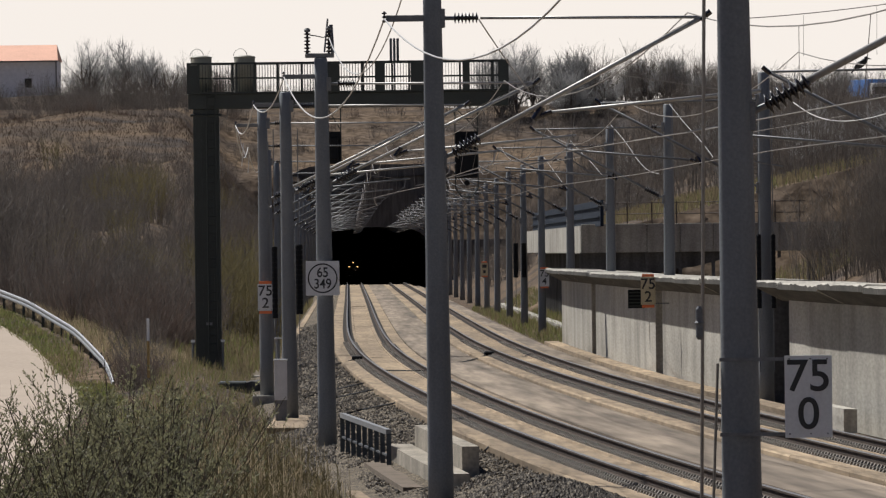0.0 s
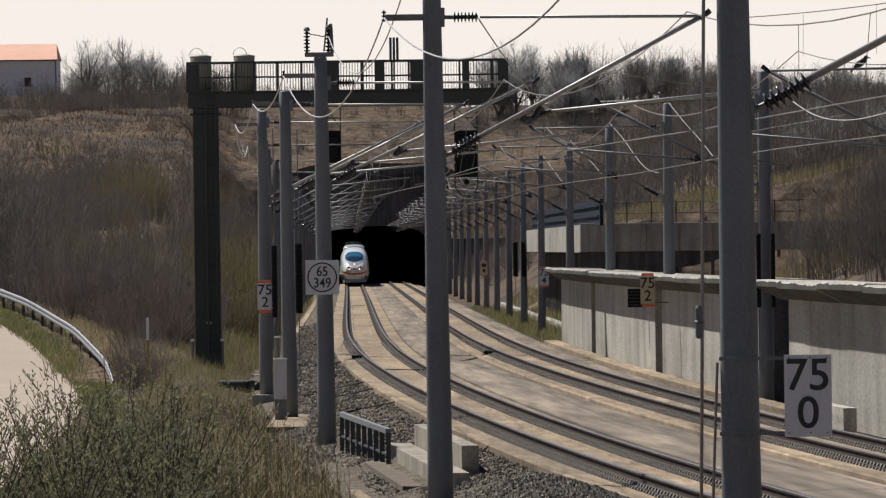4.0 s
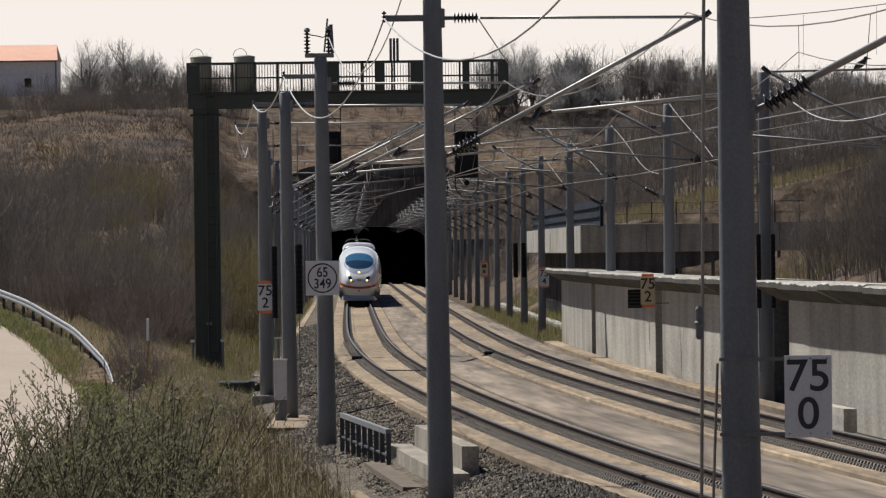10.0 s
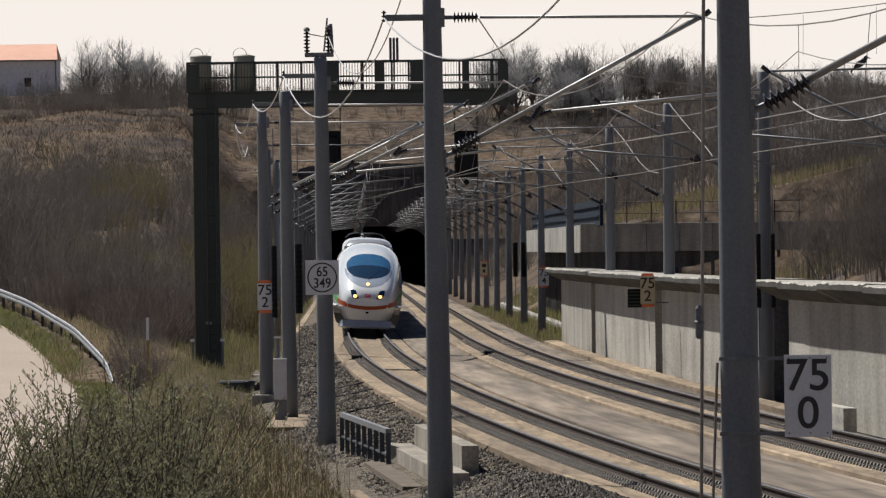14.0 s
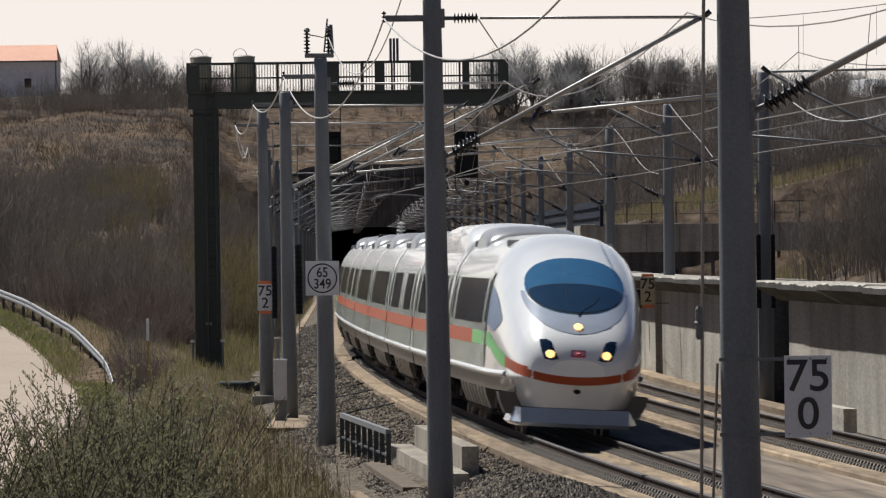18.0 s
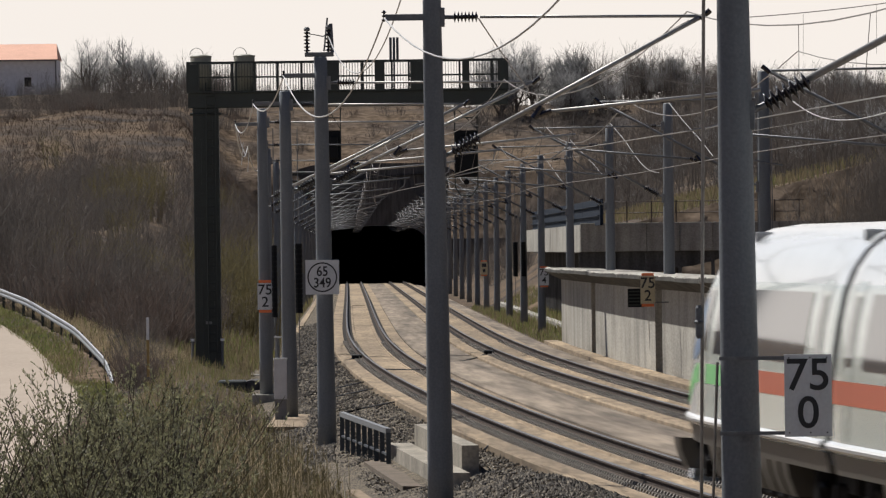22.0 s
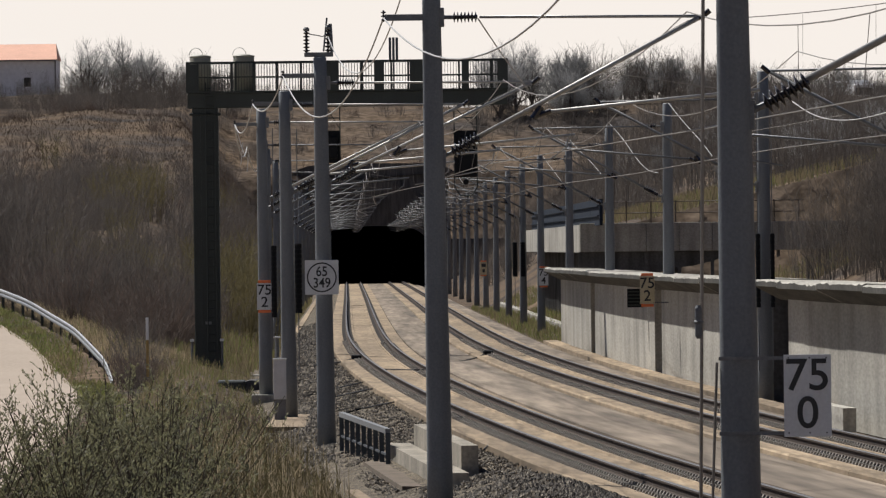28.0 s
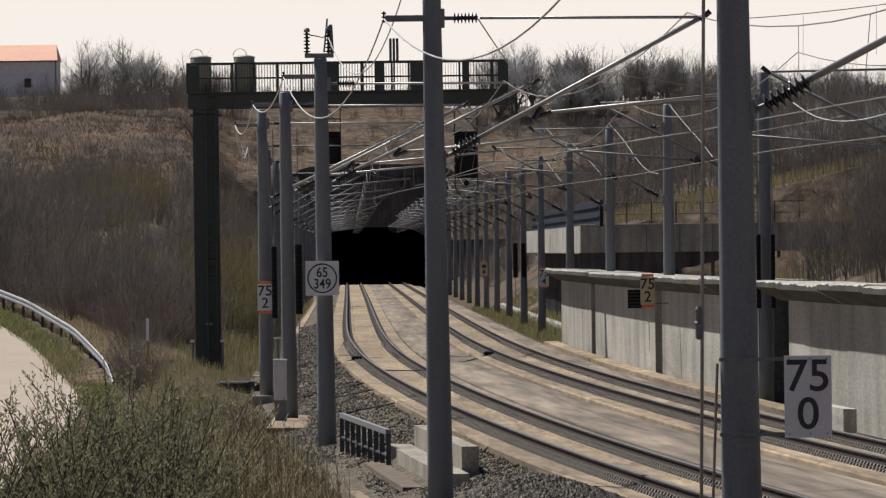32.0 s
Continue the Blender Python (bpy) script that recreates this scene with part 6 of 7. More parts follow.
def hill_road():
    V, F = [], []
    for k in range(41):
        u = -60 + 3.0 * k
        x, y = 52.5 + u, 1330 - 5.0 * u
        z = 20.0 + 0.02 * (x - 52) - (y - 1330) * 0.004
        for d, dz in ((-30, -4.0), (-4, -0.05), (-3.9, 0.0), (3.9, 0.0), (4.0, -0.05), (30, -4.0)):
            V.append((x + d, y + d * 0.2, z + dz))
    for k in range(40):
        for i in range(5):
            a = 6 * k + i
            F.append((a, a + 1, a + 7, a + 6))
    tagged(raw("hill_road", V, F, FOREST_SOIL), "far road embankment on the right-hand hill", "road", kind="structure")


hill_road()


# ---- plants ----
class Ribbons:
    """Collects thin tapered blades and twigs into one mesh."""

    def __init__(self, seed):
        self.v, self.f, self.r = [], [], random.Random(seed)

    def blade(self, pts, w0, w1, flat=None):
        n = len(pts)
        side = flat or Vector((self.r.uniform(-1, 1), self.r.uniform(-0.5, 0.5), 0)).normalized()
        k = len(self.v)
        for i, p in enumerate(pts):
            w = w0 + (w1 - w0) * i / (n - 1)
            self.v += [p - side * w * 0.5, p + side * w * 0.5]
        for i in range(n - 1):
            a = k + 2 * i
            self.f.append((a, a + 1, a + 3, a + 2))

    def leaf(self, p, d, s):
        d = d.normalized()
        side = d.cross(Vector((self.r.uniform(-1, 1), self.r.uniform(-1, 1), self.r.uniform(-0.4, 1)))).normalized() * s * 0.22
        k = len(self.v)
        self.v += [p, p + d * s * 0.45 + side, p + d * s, p + d * s * 0.45 - side]
        self.f.append((k, k + 1, k + 2, k + 3))

    def mesh(self, name, material):
        me = bpy.data.meshes.new(name)
        me.from_pydata(self.v, [], self.f)
        me.materials.append(material)
        return me


def shrub_mesh(name, seed, h, spread, stems, twigs, w, material, up=0.6):
    R = Ribbons(seed)
    r = R.r
    for _ in range(stems):
        a = r.uniform(0, 2 * math.pi)
        b = r.random() ** 0.7
        p = Vector((math.cos(a) * spread * 0.45 * b, math.sin(a) * spread * 0.45 * b, -0.2))
        lean = Vector((math.cos(a) * b * (1 - up), math.sin(a) * b * (1 - up), 0)) * spread * 1.1
        hh = h * r.uniform(0.55, 1.0)
        q = p + lean * 0.35 + Vector((r.uniform(-0.1, 0.1), r.uniform(-0.1, 0.1), hh * 0.5))
        e = p + lean + Vector((r.uniform(-0.25, 0.25), r.uniform(-0.25, 0.25), hh))
        pts = [p, p.lerp(q, 0.55), q, q.lerp(e, 0.5) + Vector((r.uniform(-0.08, 0.08), 0, 0)), e]
        R.blade(pts, w * 1.6, w * 0.5)
        for _ in range(twigs):
            u = r.uniform(0.15, 0.98)
            s = p.lerp(q, u * 2) if u < 0.5 else q.lerp(e, u * 2 - 1)
            t = Vector((r.uniform(-1, 1), r.uniform(-1, 1), r.uniform(-0.15, 1.1))).normalized() * h * r.uniform(0.10, 0.28)
            R.blade([s, s + t * 0.5 + Vector((0, 0, 0.02)), s + t + Vector((0, 0, h * 0.03))], w * 0.7, w * 0.35)
    return R.mesh(name, material)


SHRUBS = {}


def shrub(kind, k):
    key = (kind, k)
    if key not in SHRUBS:
        if kind == "scrub":
            SHRUBS[key] = shrub_mesh("shrub", 10 + k, 3.0, 2.6, 46, 16, 0.022, TWIG)
        elif kind == "red":
            SHRUBS[key] = shrub_mesh("shrub", 30 + k, 2.2, 2.4, 60, 14, 0.018, TWIG_RED, 0.45)
        elif kind == "olive":
            SHRUBS[key] = shrub_mesh("shrub", 50 + k, 3.2, 2.2, 60, 16, 0.02, TWIG_OLIVE, 0.75)
        elif kind == "scrub_far":
            SHRUBS[key] = shrub_mesh("shrub", 10 + k, 3.0, 2.6, 22, 15, 0.028, TWIG)
        elif kind == "red_far":
            SHRUBS[key] = shrub_mesh("shrub", 30 + k, 2.2, 2.4, 24, 14, 0.026, TWIG_RED, 0.45)
        elif kind == "olive_far":
            SHRUBS[key] = shrub_mesh("shrub", 50 + k, 3.2, 2.2, 28, 20, 0.026, TWIG_OLIVE, 0.75)
        elif kind == "tall_far":
            SHRUBS[key] = shrub_mesh("shrub", 70 + k, 4.6, 2.2, 18, 18, 0.030, TWIG, 0.7)
        else:
            SHRUBS[key] = shrub_mesh("shrub", 70 + k, 4.6, 2.0, 44, 22, 0.020, TWIG, 0.8)
    return SHRUBS[key]


SHRUB_LABEL = {"scrub": "leafless brown thicket shrub on the slope", "red": "low reddish-brown leafless bramble shrub", "olive": "olive-green budding willow shrub on the slope", "tall": "tall leafless grey-brown shrub on the bank"}


FAR = []


def skyline(x, y):
    """The height that the growth of the right-hand hill keeps below: it dips before the far road."""
    u = x / y
    if u < 0.0255 or y < 330:
        return 999.0
    return 3.62 + y * (0.0172 if u < 0.031 or (x * 3.7 + y * 1.3) % 1.0 < 0.3 else 0.0143)


def plant(kind, k, x, y, s=1.0, sz=1.0, sink=0.0):
    tall = {"scrub": 3.0, "red": 2.2, "olive": 3.2, "tall": 4.6}[kind]
    room = skyline(x, y) - ground_z(x, y)
    if y > 1100 and x / y < -0.0362:  # low before the barn
        s *= 0.6
    if y < 1380 and tall * s * sz > room:
        s = room / tall / sz * 0.95
        if s < 0.3:
            return
    m = Matrix.Translation((x, y, ground_z(x, y) - sink)) @ Matrix.Rotation((x * 7.3 + y) % 6.28, 4, "Z") @ Matrix.Diagonal((s, s, s * sz, 1))
    if y > 470:
        FAR.append((kind, k, m))
        return
    ob = new("shrub", shrub(kind, k))
    ob.matrix_world = m
    tagged(ob, SHRUB_LABEL[kind], "shrub", "shrubs of the slopes")


def far_thickets():
    """The distant scrub, joined by kind."""
    for kind in ("scrub", "red", "olive", "tall"):
        vs, fs, n = [], [], 0
        for kd, k, m in FAR:
            if kd != kind:
                continue
            me = shrub(kind + "_far", k)
            co = np.empty(len(me.vertices) * 3)
            me.vertices.foreach_get("co", co)
            q = np.empty(len(me.polygons) * 4, dtype=int)
            me.polygons.foreach_get("vertices", q)
            M = np.array(m)
            vs.append(co.reshape(-1, 3) @ M[:3, :3].T + M[:3, 3])
            fs.append(q.reshape(-1, 4) + n)
            n += len(me.vertices)
        if not vs:
            continue
        V, F = np.concatenate(vs), np.concatenate(fs)
        me = bpy.data.meshes.new("thicket")
        me.vertices.add(len(V))
        me.vertices.foreach_set("co", V.ravel())
        me.loops.add(F.size)
        me.loops.foreach_set("vertex_index", F.ravel())
        me.polygons.add(len(F))
        me.polygons.foreach_set("loop_start", np.arange(0, F.size, 4))
        me.update(calc_edges=True)
        me.materials.append({"scrub": TWIG, "red": TWIG_RED, "olive": TWIG_OLIVE, "tall": TWIG}[kind])
        tagged(new("thicket", me), "distant leafless %s scrub on the slopes" % {"scrub": "brown", "red": "reddish", "olive": "olive-green", "tall": "grey-brown"}[kind], "scrub", kind="stuff")


TWIG_GREY = mat("grey twigs", (0.30, 0.295, 0.29), 0.9, var=0.2, scale=0.5, fine=4, bump=0, rand=0.25, thin=0.35)


def build_scrub():
    r = random.Random(3)
    n = 0
    while n < 300:
        y = 300 * math.exp(r.random() * math.log(960 / 300))
        x = r.uniform(-(0.044 * y + 2.5), track_x(y) - 6.0)
        if x > -0.0125 * y and y < 500 and x > track_x(y) - 7.5:
            continue
        if y < 520 and x < lerp_table(y, GUARD) + 1.3:
            continue
        if y < 392 and -0.0275 * y < x < -0.0150 * y:
            continue
        if y < 372 and x > -9.0 and y > 300:
            continue
        if y < 348 and -0.032 * y < x < -0.025 * y:
            continue
        u = r.random()
        kind = "olive" if u < 0.12 and y > 450 else ("red" if u < 0.55 and y < 620 else "scrub")
        plant(kind, r.randrange(3), x, y, r.uniform(0.8, 1.25), r.uniform(0.8, 1.2))
        n += 1
    for k in range(30):
        y = r.uniform(470, 620)
        plant("tall", k % 3, -0.0405 * y + r.uniform(-2.5, 1.8), y, r.uniform(1.0, 1.5))
    # just beyond the guard rail and round the gantry foot
    for k in range(34):
        y = r.uniform(296, 440)
        if y < 350:
            continue
        plant("red" if k % 3 else "scrub", k % 3, min(lerp_table(y, GUARD) + r.uniform(1.6, 4.5), -0.029 * y), y, r.uniform(0.45, 0.75), 0.9)
    for k in range(12):
        y = r.uniform(470, 600)
        plant("olive", k % 3, -0.0192 * y + r.uniform(-0.9, 0.7), y, r.uniform(1.2, 1.9))
    for k in range(8):
        y = r.uniform(520, 640)
        plant("olive", k % 3, -0.030 * y + r.uniform(-1.5, 1.5), y, r.uniform(0.9, 1.2))
    for k in range(70):
        plant("red" if k % 2 else "scrub", k % 3, r.uniform(-54, -38), r.uniform(1120, 1185), r.uniform(0.6, 1.0))
    for k in range(130):
        y = r.uniform(640, 960)
        plant("red" if k % 3 == 0 else "scrub", k % 3, track_x(y) - 8.5 - 24.0 * r.random(), y, r.uniform(0.8, 1.3))
    for k in range(7):
        plant("olive", k % 3, -23.5 + r.uniform(-2.0, 2.0), r.uniform(770, 830), r.uniform(1.1, 1.6))
    # the cutting's slopes near the portal
    for k in range(60):
        y = r.uniform(700, 1130)
        plant("scrub", k % 3, track_x(y) + r.choice((r.uniform(-30, -8), r.uniform(-14, -7))), y, r.uniform(0.6, 1.0), 0.8)
    # right-hand bank: close thicket above the wall, then the hill
    for k in range(120):
        y = r.uniform(205, 285)
        o = r.uniform(10.2, 15.5)
        plant("tall" if k % 3 else "scrub", k % 3, track_x(y) + o, y, r.uniform(0.50, 0.78))
    n = 0
    while n < 330:
        y = 420 * math.exp(r.random() * math.log(1120 / 420))
        o = r.uniform(14.5, 12 + 0.045 * y)
        if y < 620 and o < 21:
            continue
        plant("tall" if r.random() < 0.6 else "scrub", n % 3, track_x(y) + o, y, r.uniform(0.9, 1.5))
        n += 1
    for k in range(46):
        y = r.uniform(760, 1120)
        plant("scrub", k % 3, track_x(y) + r.uniform(11, 20), y, r.uniform(0.7, 1.1))
    # the ridge's hedge
    for k in range(120):
        x = r.uniform(-60, 70)
        if -22 < x < 6:
            continue
        plant("tall" if k % 2 else "scrub", k % 3, x, r.uniform(1190, 1330), r.uniform(1.0, 1.7), 1.0, 0.3)
    for k in range(60):
        plant("tall", k % 3, r.uniform(36, 72), r.uniform(1390, 1430), r.uniform(0.7, 1.15))
    for k in range(46):
        plant("tall", k % 3, r.uniform(15, 36), r.uniform(1196, 1244), r.uniform(0.95, 1.5))
    for k in range(30):
        plant("tall" if k % 2 else "scrub", k % 3, r.uniform(4, 20), r.uniform(1186, 1200), r.uniform(0.6, 0.9))
    for k in range(90):
        x = r.uniform(-62, -24) if k < 60 else r.uniform(4, 40)
        plant("scrub", k % 3, x, r.uniform(1172, 1200), r.uniform(0.8, 1.25), 1.0, 0.3)
    for k in range(90):
        plant("tall" if k % 3 else "scrub", k % 3, r.uniform(-24, 7), r.uniform(1208, 1250), r.uniform(0.35, 0.6))
    for k in range(80):
        plant("tall" if k % 3 else "scrub", k % 3, r.uniform(-58, -24), r.uniform(1200, 1216), r.uniform(0.8, 1.3))
    for k in range(150):
        plant("red" if k % 2 else "scrub", k % 3, r.uniform(-24, 6), r.uniform(1164, 1210), r.uniform(0.25, 0.7))
    for k in range(170):
        y = r.uniform(930, 1150)
        plant("red" if k % 3 else "scrub", k % 3, track_x(y) + r.uniform(-44, -9), y, r.uniform(0.3, 0.7))


build_scrub()
far_thickets()


def bare_tree(seed, h, spread, depth=5, dense=1.0, w_twig=0.03):
    """A leafless tree: tapered trunk and limbs, and a crown of fine twigs."""
    r = random.Random(seed)
    bm = bmesh.new()
    R = Ribbons(seed + 1)

    def grow(p, d, length, rad, lev):
        q = p + d * length * 0.5 + Vector((r.uniform(-1, 1), r.uniform(-1, 1), 0)) * length * 0.05
        e = q + (d + Vector((r.uniform(-0.2, 0.2), r.uniform(-0.2, 0.2), 0.08))).normalized() * length * 0.5
        if lev < 3:
            tube(bm, p, q, rad, rad * 0.85, 6, False)
            tube(bm, q, e, rad * 0.85, rad * 0.66, 6, False)
        else:
            R.blade([p, q, e], rad * 2, rad * 1.2)
        if lev >= depth:
            for _ in range(int(9 * dense)):
                s = p.lerp(e, r.random())
                t = (d + Vector((r.uniform(-1, 1), r.uniform(-1, 1), r.uniform(-0.2, 0.9)))).normalized() * h * r.uniform(0.035, 0.08)
                R.blade([s, s + t * 0.5 + Vector((0, 0, 0.03)), s + t], w_twig, w_twig * 0.5)
            return
        kids = r.randint(3, 4) if lev else 5
        for k in range(kids):
            a = 2 * math.pi * (k + r.uniform(0, 0.8)) / kids
            out = Vector((math.cos(a), math.sin(a), 0))
            t = r.uniform(0.3, 1.0)
            nd = (d * r.uniform(0.5, 0.95) + out * r.uniform(0.5, 1.15) * spread + Vector((0, 0, 0.12))).normalized()
            grow(p.lerp(e, t), nd, length * r.uniform(0.6, 0.78), rad * 0.58, lev + 1)
        grow(e, (d + Vector((r.uniform(-0.2, 0.2), r.uniform(-0.2, 0.2), 0.2))).normalized(), length * 0.68, rad * 0.62, lev + 1)
    grow(Vector((0, 0, -0.3)), Vector((0, 0, 1)), h * 0.24, h * 0.016, 0)
    return mesh_of("trunk", bm, BARK), R.mesh("crown", TWIG_GREY)


TREES = [bare_tree(100 + k, 9.0, (0.9, 0.7, 1.1, 0.8)[k], 4, (0.8, 0.65, 0.9, 1.3)[k], (0.015, 0.015, 0.015, 0.018)[k]) for k in range(4)]


def tree(k, x, y, s, sz=1.0, turn=0.0, sink=0.2, label="leafless spreading tree on the ridge against the sky"):
    room = skyline(x, y) - ground_z(x, y)
    if y < 1380 and 7.5 * s * sz > room:
        s = room / 7.5 / sz
        if s < 0.2:
            return
    t = thing("tree", label, "tree", "bare trees of the ridge", at=Matrix.Translation((x, y, ground_z(x, y) - sink)) @ Matrix.Rotation(turn, 4, "Z") @ Matrix.Diagonal((s, s, s * sz, 1)))
    for name, me in zip(("trunk", "crown"), TREES[k]):
        ob = new(name, me)
        ob.parent = t


def build_trees():
    r = random.Random(8)
    for k, x, y, s in ((0, -41.5, 1250, 0.85), (2, -37.5, 1255, 0.82), (1, -34.5, 1250, 0.70), (3, -42.0, 1260, 0.5), (0, -31.5, 1255, 0.52), (1, -28, 1260, 0.42),
                       (1, 6.5, 1200, 0.98), (0, 8.6, 1206, 0.95), (2, 10.3, 1210, 0.86), (3, 14.2, 1200, 0.88), (3, 16.2, 1204, 0.82), (3, 15.0, 1196, 0.75), (2, 18.5, 1200, 0.55)):
        tree(k, x, y, s * (1.9 if x < 0 else 1.62), 1.12, r.uniform(0, 6), 2.3 * s)
    for k in range(34):
        y = r.uniform(480, 1000)
        o = r.uniform(20, 14 + 0.042 * y) if y > 620 else r.uniform(19, 12 + 0.045 * y)
        tree(k % 4, track_x(y) + o, y, r.uniform(0.42, 0.72), 1.0, r.uniform(0, 6), 0.2, "leafless grey tree on the bank above the line")
    # the dark clump above the wall's end, and the growth behind the far road
    for k in range(9):
        x, y = 21.0 + 1.1 * k, r.uniform(1206, 1232)
        tree(3 if k % 3 else 2, x, y, r.uniform(0.85, 1.05) * (0.75 if k in (0, 7, 8) else 1.0), 1.0, r.uniform(0, 6), 0.8, "dense leafless grey tree on the bank above the line")
    for k in range(16):
        tree((0, 2, 3)[k % 3], 38 + 1.9 * k + r.uniform(-0.8, 0.8), r.uniform(1395, 1440), r.uniform(0.75, 1.15), 1.0, r.uniform(0, 6), 0.8)
    for k in range(10):
        tree((0, 2)[k % 2], 20 + 4.6 * k + r.uniform(-1, 1), r.uniform(1190, 1290), r.uniform(0.5, 0.75), 1.0, r.uniform(0, 6))


build_trees()


def near_plants():
    """Budding willow, dry stalks and grass close to the camera."""
    for n, (x, y, top, sp) in enumerate(((-2.55, 69, 2.86, 0.62), (-1.95, 72, 2.84, 0.62), (-2.95, 66, 2.62, 0.55), (-2.2, 66, 2.6, 0.6), (-2.0, 74, 2.66, 0.4), (-2.75, 76, 2.8, 0.6), (-3.4, 72, 2.7, 0.6), (-2.0, 82, 2.85, 0.7), (-2.35, 78, 2.76, 0.6), (-2.62, 84, 2.78, 0.6), (-2.95, 92, 2.8, 0.6))):
        base = ground_z(x, y)
        h = top - base
        b = thing("willow_bush", "budding willow bush with small olive-green leaves", "bush", "willow bushes", at=(x, y, base))
        W, L = Ribbons(200 + n), Ribbons(230 + n)
        r = W.r
        for _ in range(58):
            a = r.uniform(0, 2 * math.pi)
            d = Vector((math.cos(a), math.sin(a), 0)) * sp * 1.3 * r.random() ** 0.6
            hh = h * r.uniform(0.5, 1.02)
            p, e = d * 0.15 + Vector((0, 0, -0.1)), d * 1.15 + Vector((0, 0, hh * (1 - 0.16 * d.length)))
            q = d * 0.45 + Vector((0, 0, hh * 0.55))
            pts = [p, p.lerp(q, 0.5), q, q.lerp(e, 0.5), e]
            W.blade(pts, 0.018, 0.005)
            for _ in range(9):
                u = r.uniform(0.35, 1.0)
                s = p.lerp(q, u * 2) if u < 0.5 else q.lerp(e, u * 2 - 1)
                t = Vector((r.uniform(-1, 1), r.uniform(-1, 1), r.uniform(0.3, 1.4))).normalized() * r.uniform(0.10, 0.28)
                W.blade([s, s + t * 0.5, s + t], 0.004, 0.0015)
                for _ in range(13):
                    v = r.random()
                    L.leaf(s + t * v, t * 0.6 + Vector((r.uniform(-1, 1), r.uniform(-1, 1), r.uniform(-0.2, 1))) * 0.12, r.uniform(0.016, 0.038))
        for name, me in (("branchwork", W.mesh("branchwork", TWIG_BUSH)), ("foliage", L.mesh("foliage", LEAF))):
            ob = new(name, me)
            ob.parent = b
    # dead brush lying in the ditch
    rb = random.Random(77)
    for k in range(16):
        plant("red" if k % 2 else "scrub", k % 3, rb.uniform(-5.9, -4.5), rb.uniform(232, 272), rb.uniform(0.14, 0.26), 0.8)
    # dry stalks
    R = Ribbons(300)
    r = R.r
    for _ in range(5200):
        y = r.uniform(96, 150)
        x = r.uniform(-0.0235 * y, -0.004 * y - 0.25)
        z = ground_z(x, y)
        hgt = r.uniform(0.35, 1.0) * (1.0 if y < 125 else 0.8)
        p = Vector((x, y, z - 0.05))
        tip = p + Vector((r.uniform(-0.18, 0.18), r.uniform(-0.2, 0.2), hgt))
        R.blade([p, p.lerp(tip, 0.55) + Vector((r.uniform(-0.03, 0.03), 0, 0)), tip], 0.007, 0.003)
        if r.random() < 0.5:
            s = p.lerp(tip, r.uniform(0.5, 0.95))
            R.blade([s, s + Vector((r.uniform(-0.08, 0.08), 0, r.uniform(0.04, 0.12)))], 0.006, 0.003)
    for _ in range(7500):
        y = r.uniform(374, 425)
        x = lerp_table(y, GUARD) + 0.2 + 2.4 * r.random() ** 1.4
        p = Vector((x, y, ground_z(x, y) - 0.05))
        tip = p + Vector((r.uniform(-0.2, 0.2), r.uniform(-0.2, 0.2), r.uniform(0.15, 0.4)))
        R.blade([p, p.lerp(tip, 0.55), tip], 0.03, 0.008)
    S = Ribbons(320)
    for k in range(1500):
        y = r.uniform(72, 100)
        side = r.uniform(0.0098, 0.0245)
        crest = 2.17 - 0.5 * (abs(side - 0.0185) / 0.0087) ** 1.5
        x = -side * y
        z = ground_z(x, y)
        tip = Vector((x + r.uniform(-0.1, 0.1), y, crest - 0.75 * r.random() ** 1.3))
        p = Vector((x, y, z - 0.05))
        mid = p.lerp(tip, 0.6) + Vector((r.uniform(-0.06, 0.06), r.uniform(-0.06, 0.06), 0))
        T = R if k % 3 == 0 else S
        T.blade([p, p.lerp(mid, 0.5), mid, mid.lerp(tip, 0.5) + Vector((r.uniform(-0.02, 0.02), 0, 0)), tip], 0.008, 0.003)
        for _ in range(5):
            q = mid.lerp(tip, r.random())
            T.blade([q, q + Vector((r.uniform(-0.06, 0.06), r.uniform(-0.05, 0.05), r.uniform(0.03, 0.10)))], 0.007, 0.002)
    tagged(new("budding_shoots", S.mesh("budding_shoots", TWIG_OLIVE)), "thin olive-brown budding shoots among the straw", "shoots", kind="stuff")
    tagged(new("dry_stalks", R.mesh("dry_stalks", REED)), "dry straw-coloured stalks and seed heads", "dry grass", kind="stuff")
    # short dry grass on the mound, the slope and along the road
    G, D, B = Ribbons(310), Ribbons(311), Ribbons(312)
    r = G.r
    for _ in range(36000):
        y = 175 * math.exp(r.random() * math.log(430 / 175))
        x = r.uniform(-0.046 * y, track_x(y) - 4.4)
        g = lerp_table(y, GUARD)
        if x < g - 1.0 or (y < 330 and r.random() < (0.75 if x > -0.0168 * y else 0.2)):
            continue
        z = ground_z(x, y)
        verge = x < g + 0.3
        T = G if (verge or r.random() < (0.35 if 240 < y < 380 and -0.029 * y < x < -0.0135 * y else 0.18)) else D
        hgt = r.uniform(0.10, 0.22) if verge else r.uniform(0.10, 0.28 if y < 330 else 0.45)
        p = Vector((x, y, z - 0.03))
        tip = p + Vector((r.uniform(-0.12, 0.12), r.uniform(-0.1, 0.1), hgt))
        T.blade([p, p.lerp(tip, 0.6) + Vector((r.uniform(-0.02, 0.02), 0, 0.02)), tip], 0.022 if verge else 0.014, 0.006)
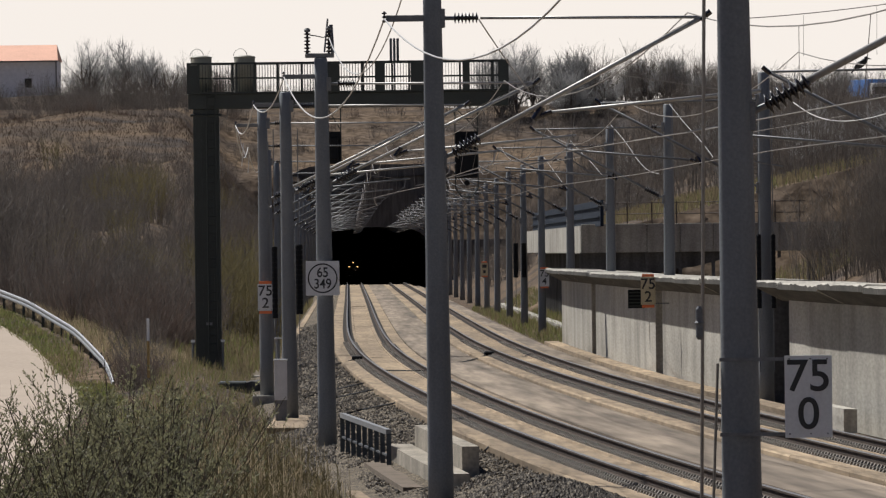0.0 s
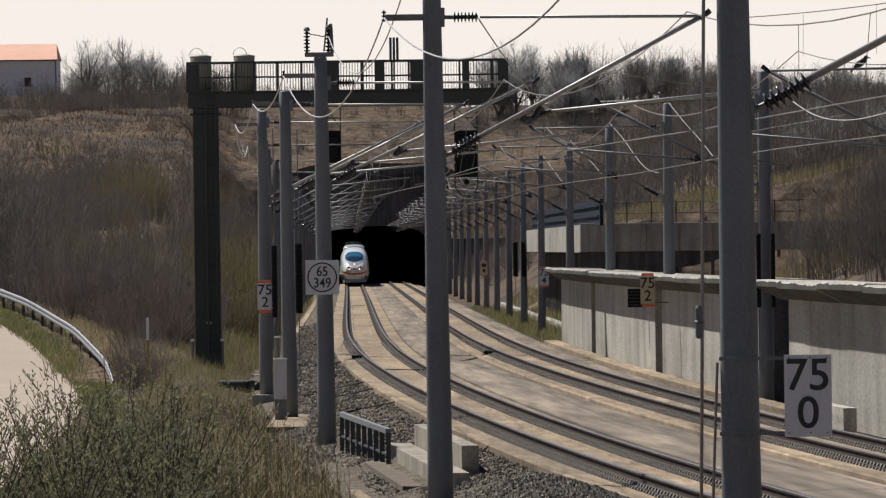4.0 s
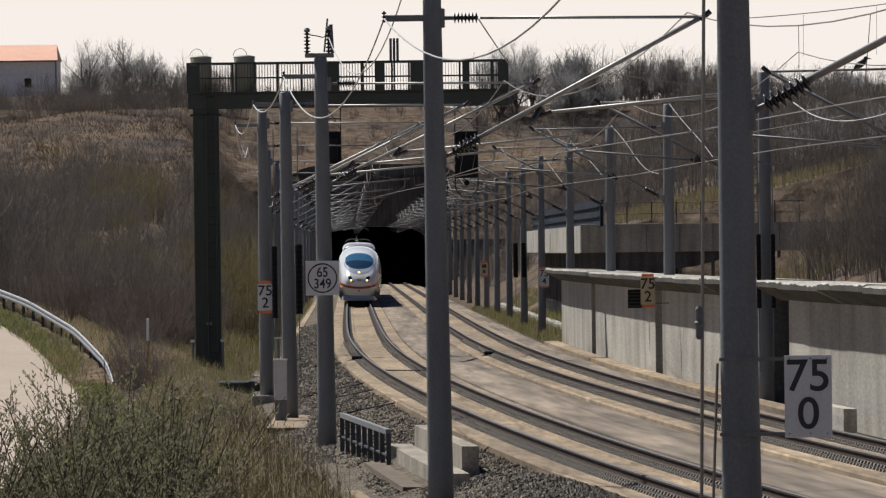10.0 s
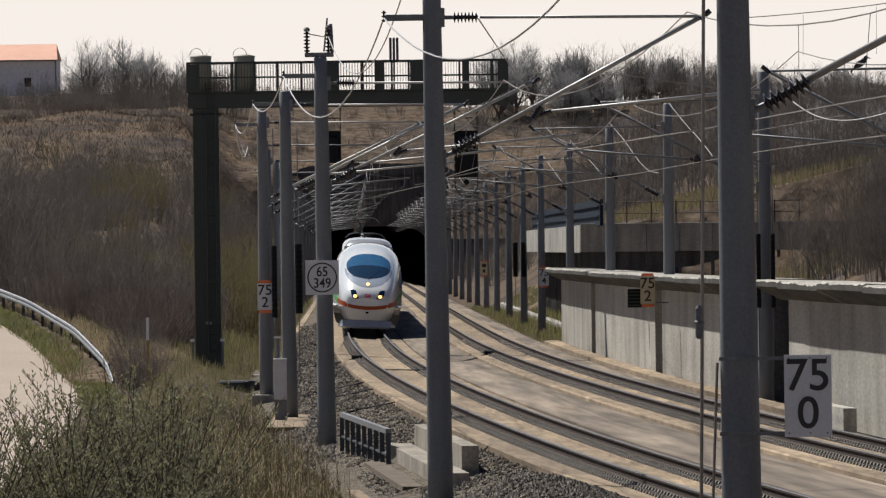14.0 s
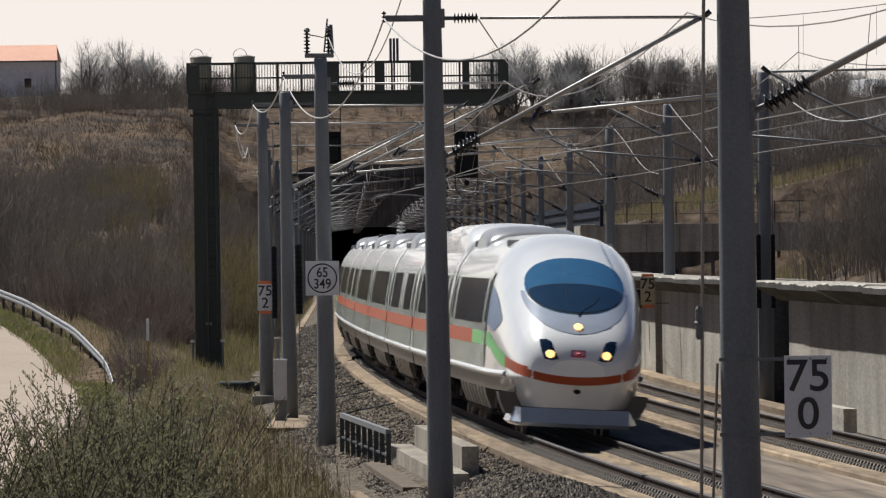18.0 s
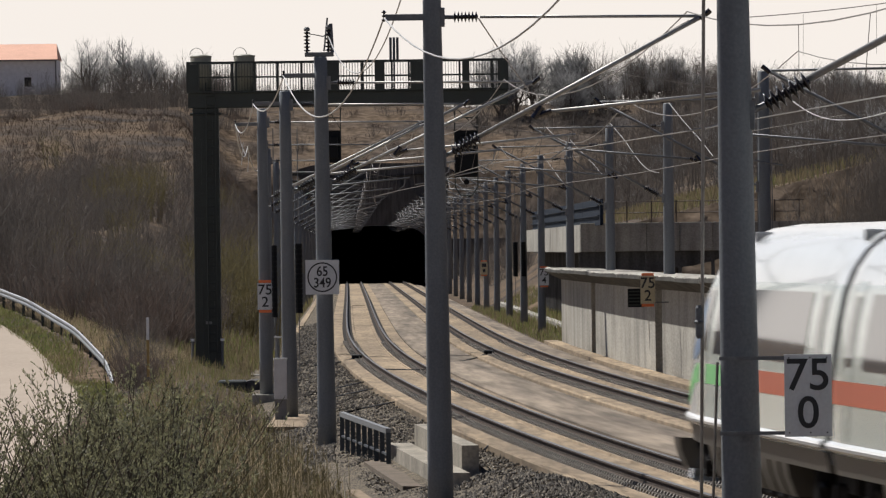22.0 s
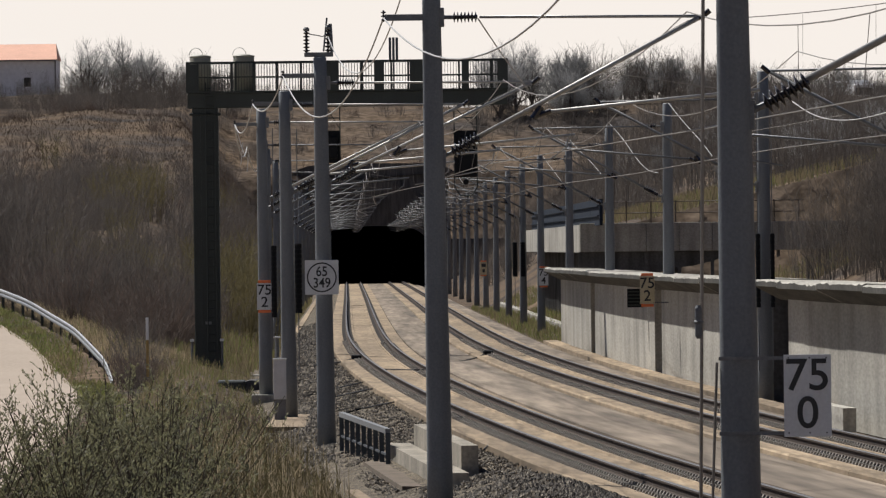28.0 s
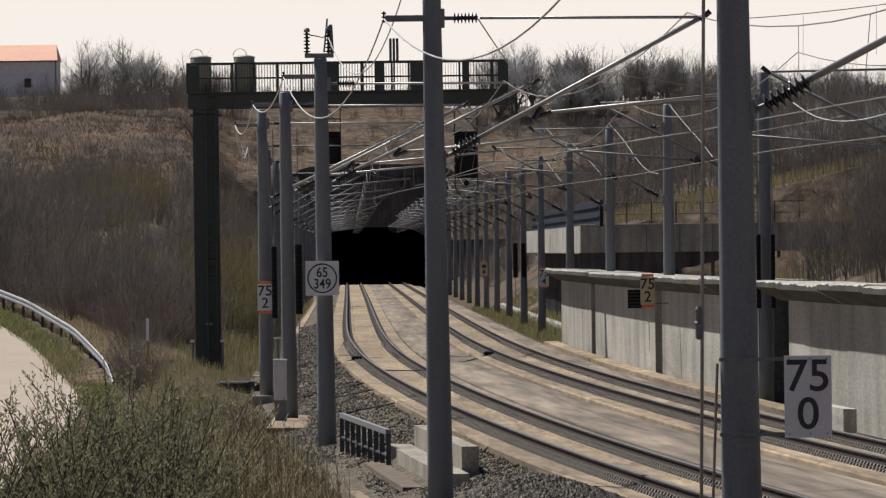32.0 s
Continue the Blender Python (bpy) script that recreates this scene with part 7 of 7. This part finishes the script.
    for _ in range(16000):
        y = 330 * math.exp(r.random() * math.log(470 / 330))
        g = lerp_table(y, GUARD)
        x = g + r.uniform(-1.7, -0.15)
        p = Vector((x, y, ground_z(x, y) - 0.03))
        tip = p + Vector((r.uniform(-0.1, 0.1), r.uniform(-0.1, 0.1), r.uniform(0.08, 0.2)))
        (G if r.random() < 0.82 else D).blade([p, p.lerp(tip, 0.6), tip], 0.03, 0.01)
    for _ in range(16000):
        y = 380 * math.exp(r.random() * math.log(900 / 380))
        x = track_x(y) - r.uniform(3.6, 12.0)
        p = Vector((x, y, ground_z(x, y) - 0.03))
        tip = p + Vector((r.uniform(-0.2, 0.2), 0, r.uniform(0.2, 0.6)))
        (G if r.random() < 0.3 else D).blade([p, p.lerp(tip, 0.6), tip], 0.04, 0.012)
    for _ in range(7000):
        y = r.uniform(430, 720)
        o = r.uniform(7.6, 11.6)
        x = track_x(y) + o
        p = Vector((x, y, ground_z(x, y) - 0.03))
        tip = p + Vector((r.uniform(-0.1, 0.1), 0, r.uniform(0.12, 0.4)))
        (G if r.random() < 0.55 else D).blade([p, p.lerp(tip, 0.6), tip], 0.035, 0.012)
    for _ in range(16000):
        y = 330 * math.exp(r.random() * math.log(640 / 330))
        o = r.uniform(13.0, 26)
        x = track_x(y) + o
        p = Vector((x, y, ground_z(x, y) - 0.03))
        tip = p + Vector((r.uniform(-0.15, 0.15), 0, r.uniform(0.2, 0.6)))
        (G if r.random() < 0.12 else D).blade([p, p.lerp(tip, 0.6), tip], 0.045, 0.012)
    for _ in range(14000):
        y = r.uniform(880, 1140)
        o = r.uniform(-46, -8)
        x = track_x(y) + o
        p = Vector((x, y, ground_z(x, y) - 0.05))
        tip = p + Vector((r.uniform(-0.25, 0.25), 0, r.uniform(0.15, 0.4)))
        B.blade([p, p.lerp(tip, 0.6), tip], 0.06, 0.02)
    tagged(new("green_grass", G.mesh("green_grass", GRASS)), "short green spring grass", "grass", kind="stuff")
    tagged(new("hillside_grass", B.mesh("hillside_grass", HAY)), "dead reddish-brown grass on the hillside", "dry grass", kind="stuff")
    tagged(new("dry_grass", D.mesh("dry_grass", DEADGRASS)), "tufts of dry yellow-brown grass", "dry grass", kind="stuff")


near_plants()


# ---- what moves ----
def crow_rows():
    perch = pose(7.95, 199.97, 6.965, 0, 0, 0)
    rows = [(0.0, perch), (14.1, perch), (14.5, pose(8.05, 199.9, 6.99, 0, 28, 0)), (15.0, pose(8.9, 199, 7.3, 0, 30, 0)), (15.8, pose(11.5, 197, 7.9, 0, 28, 0)), (17.0, pose(17, 192, 8.6, 0, 25, 0)), (32.0, pose(90.0, 130, 18.0, 0, 25, 0))]
    return rows


def motions():
    for k, car in enumerate(CARS):
        walk(car, [(0.5 * i, car_pose(k, 0.5 * i)) for i in range(65)])
    walk(CROW, crow_rows())
    for v, t0 in TRAFFIC:
        walk(v, [(1.0 * i, traffic_pose(t0, 1.0 * i)) for i in range(33)])


motions()
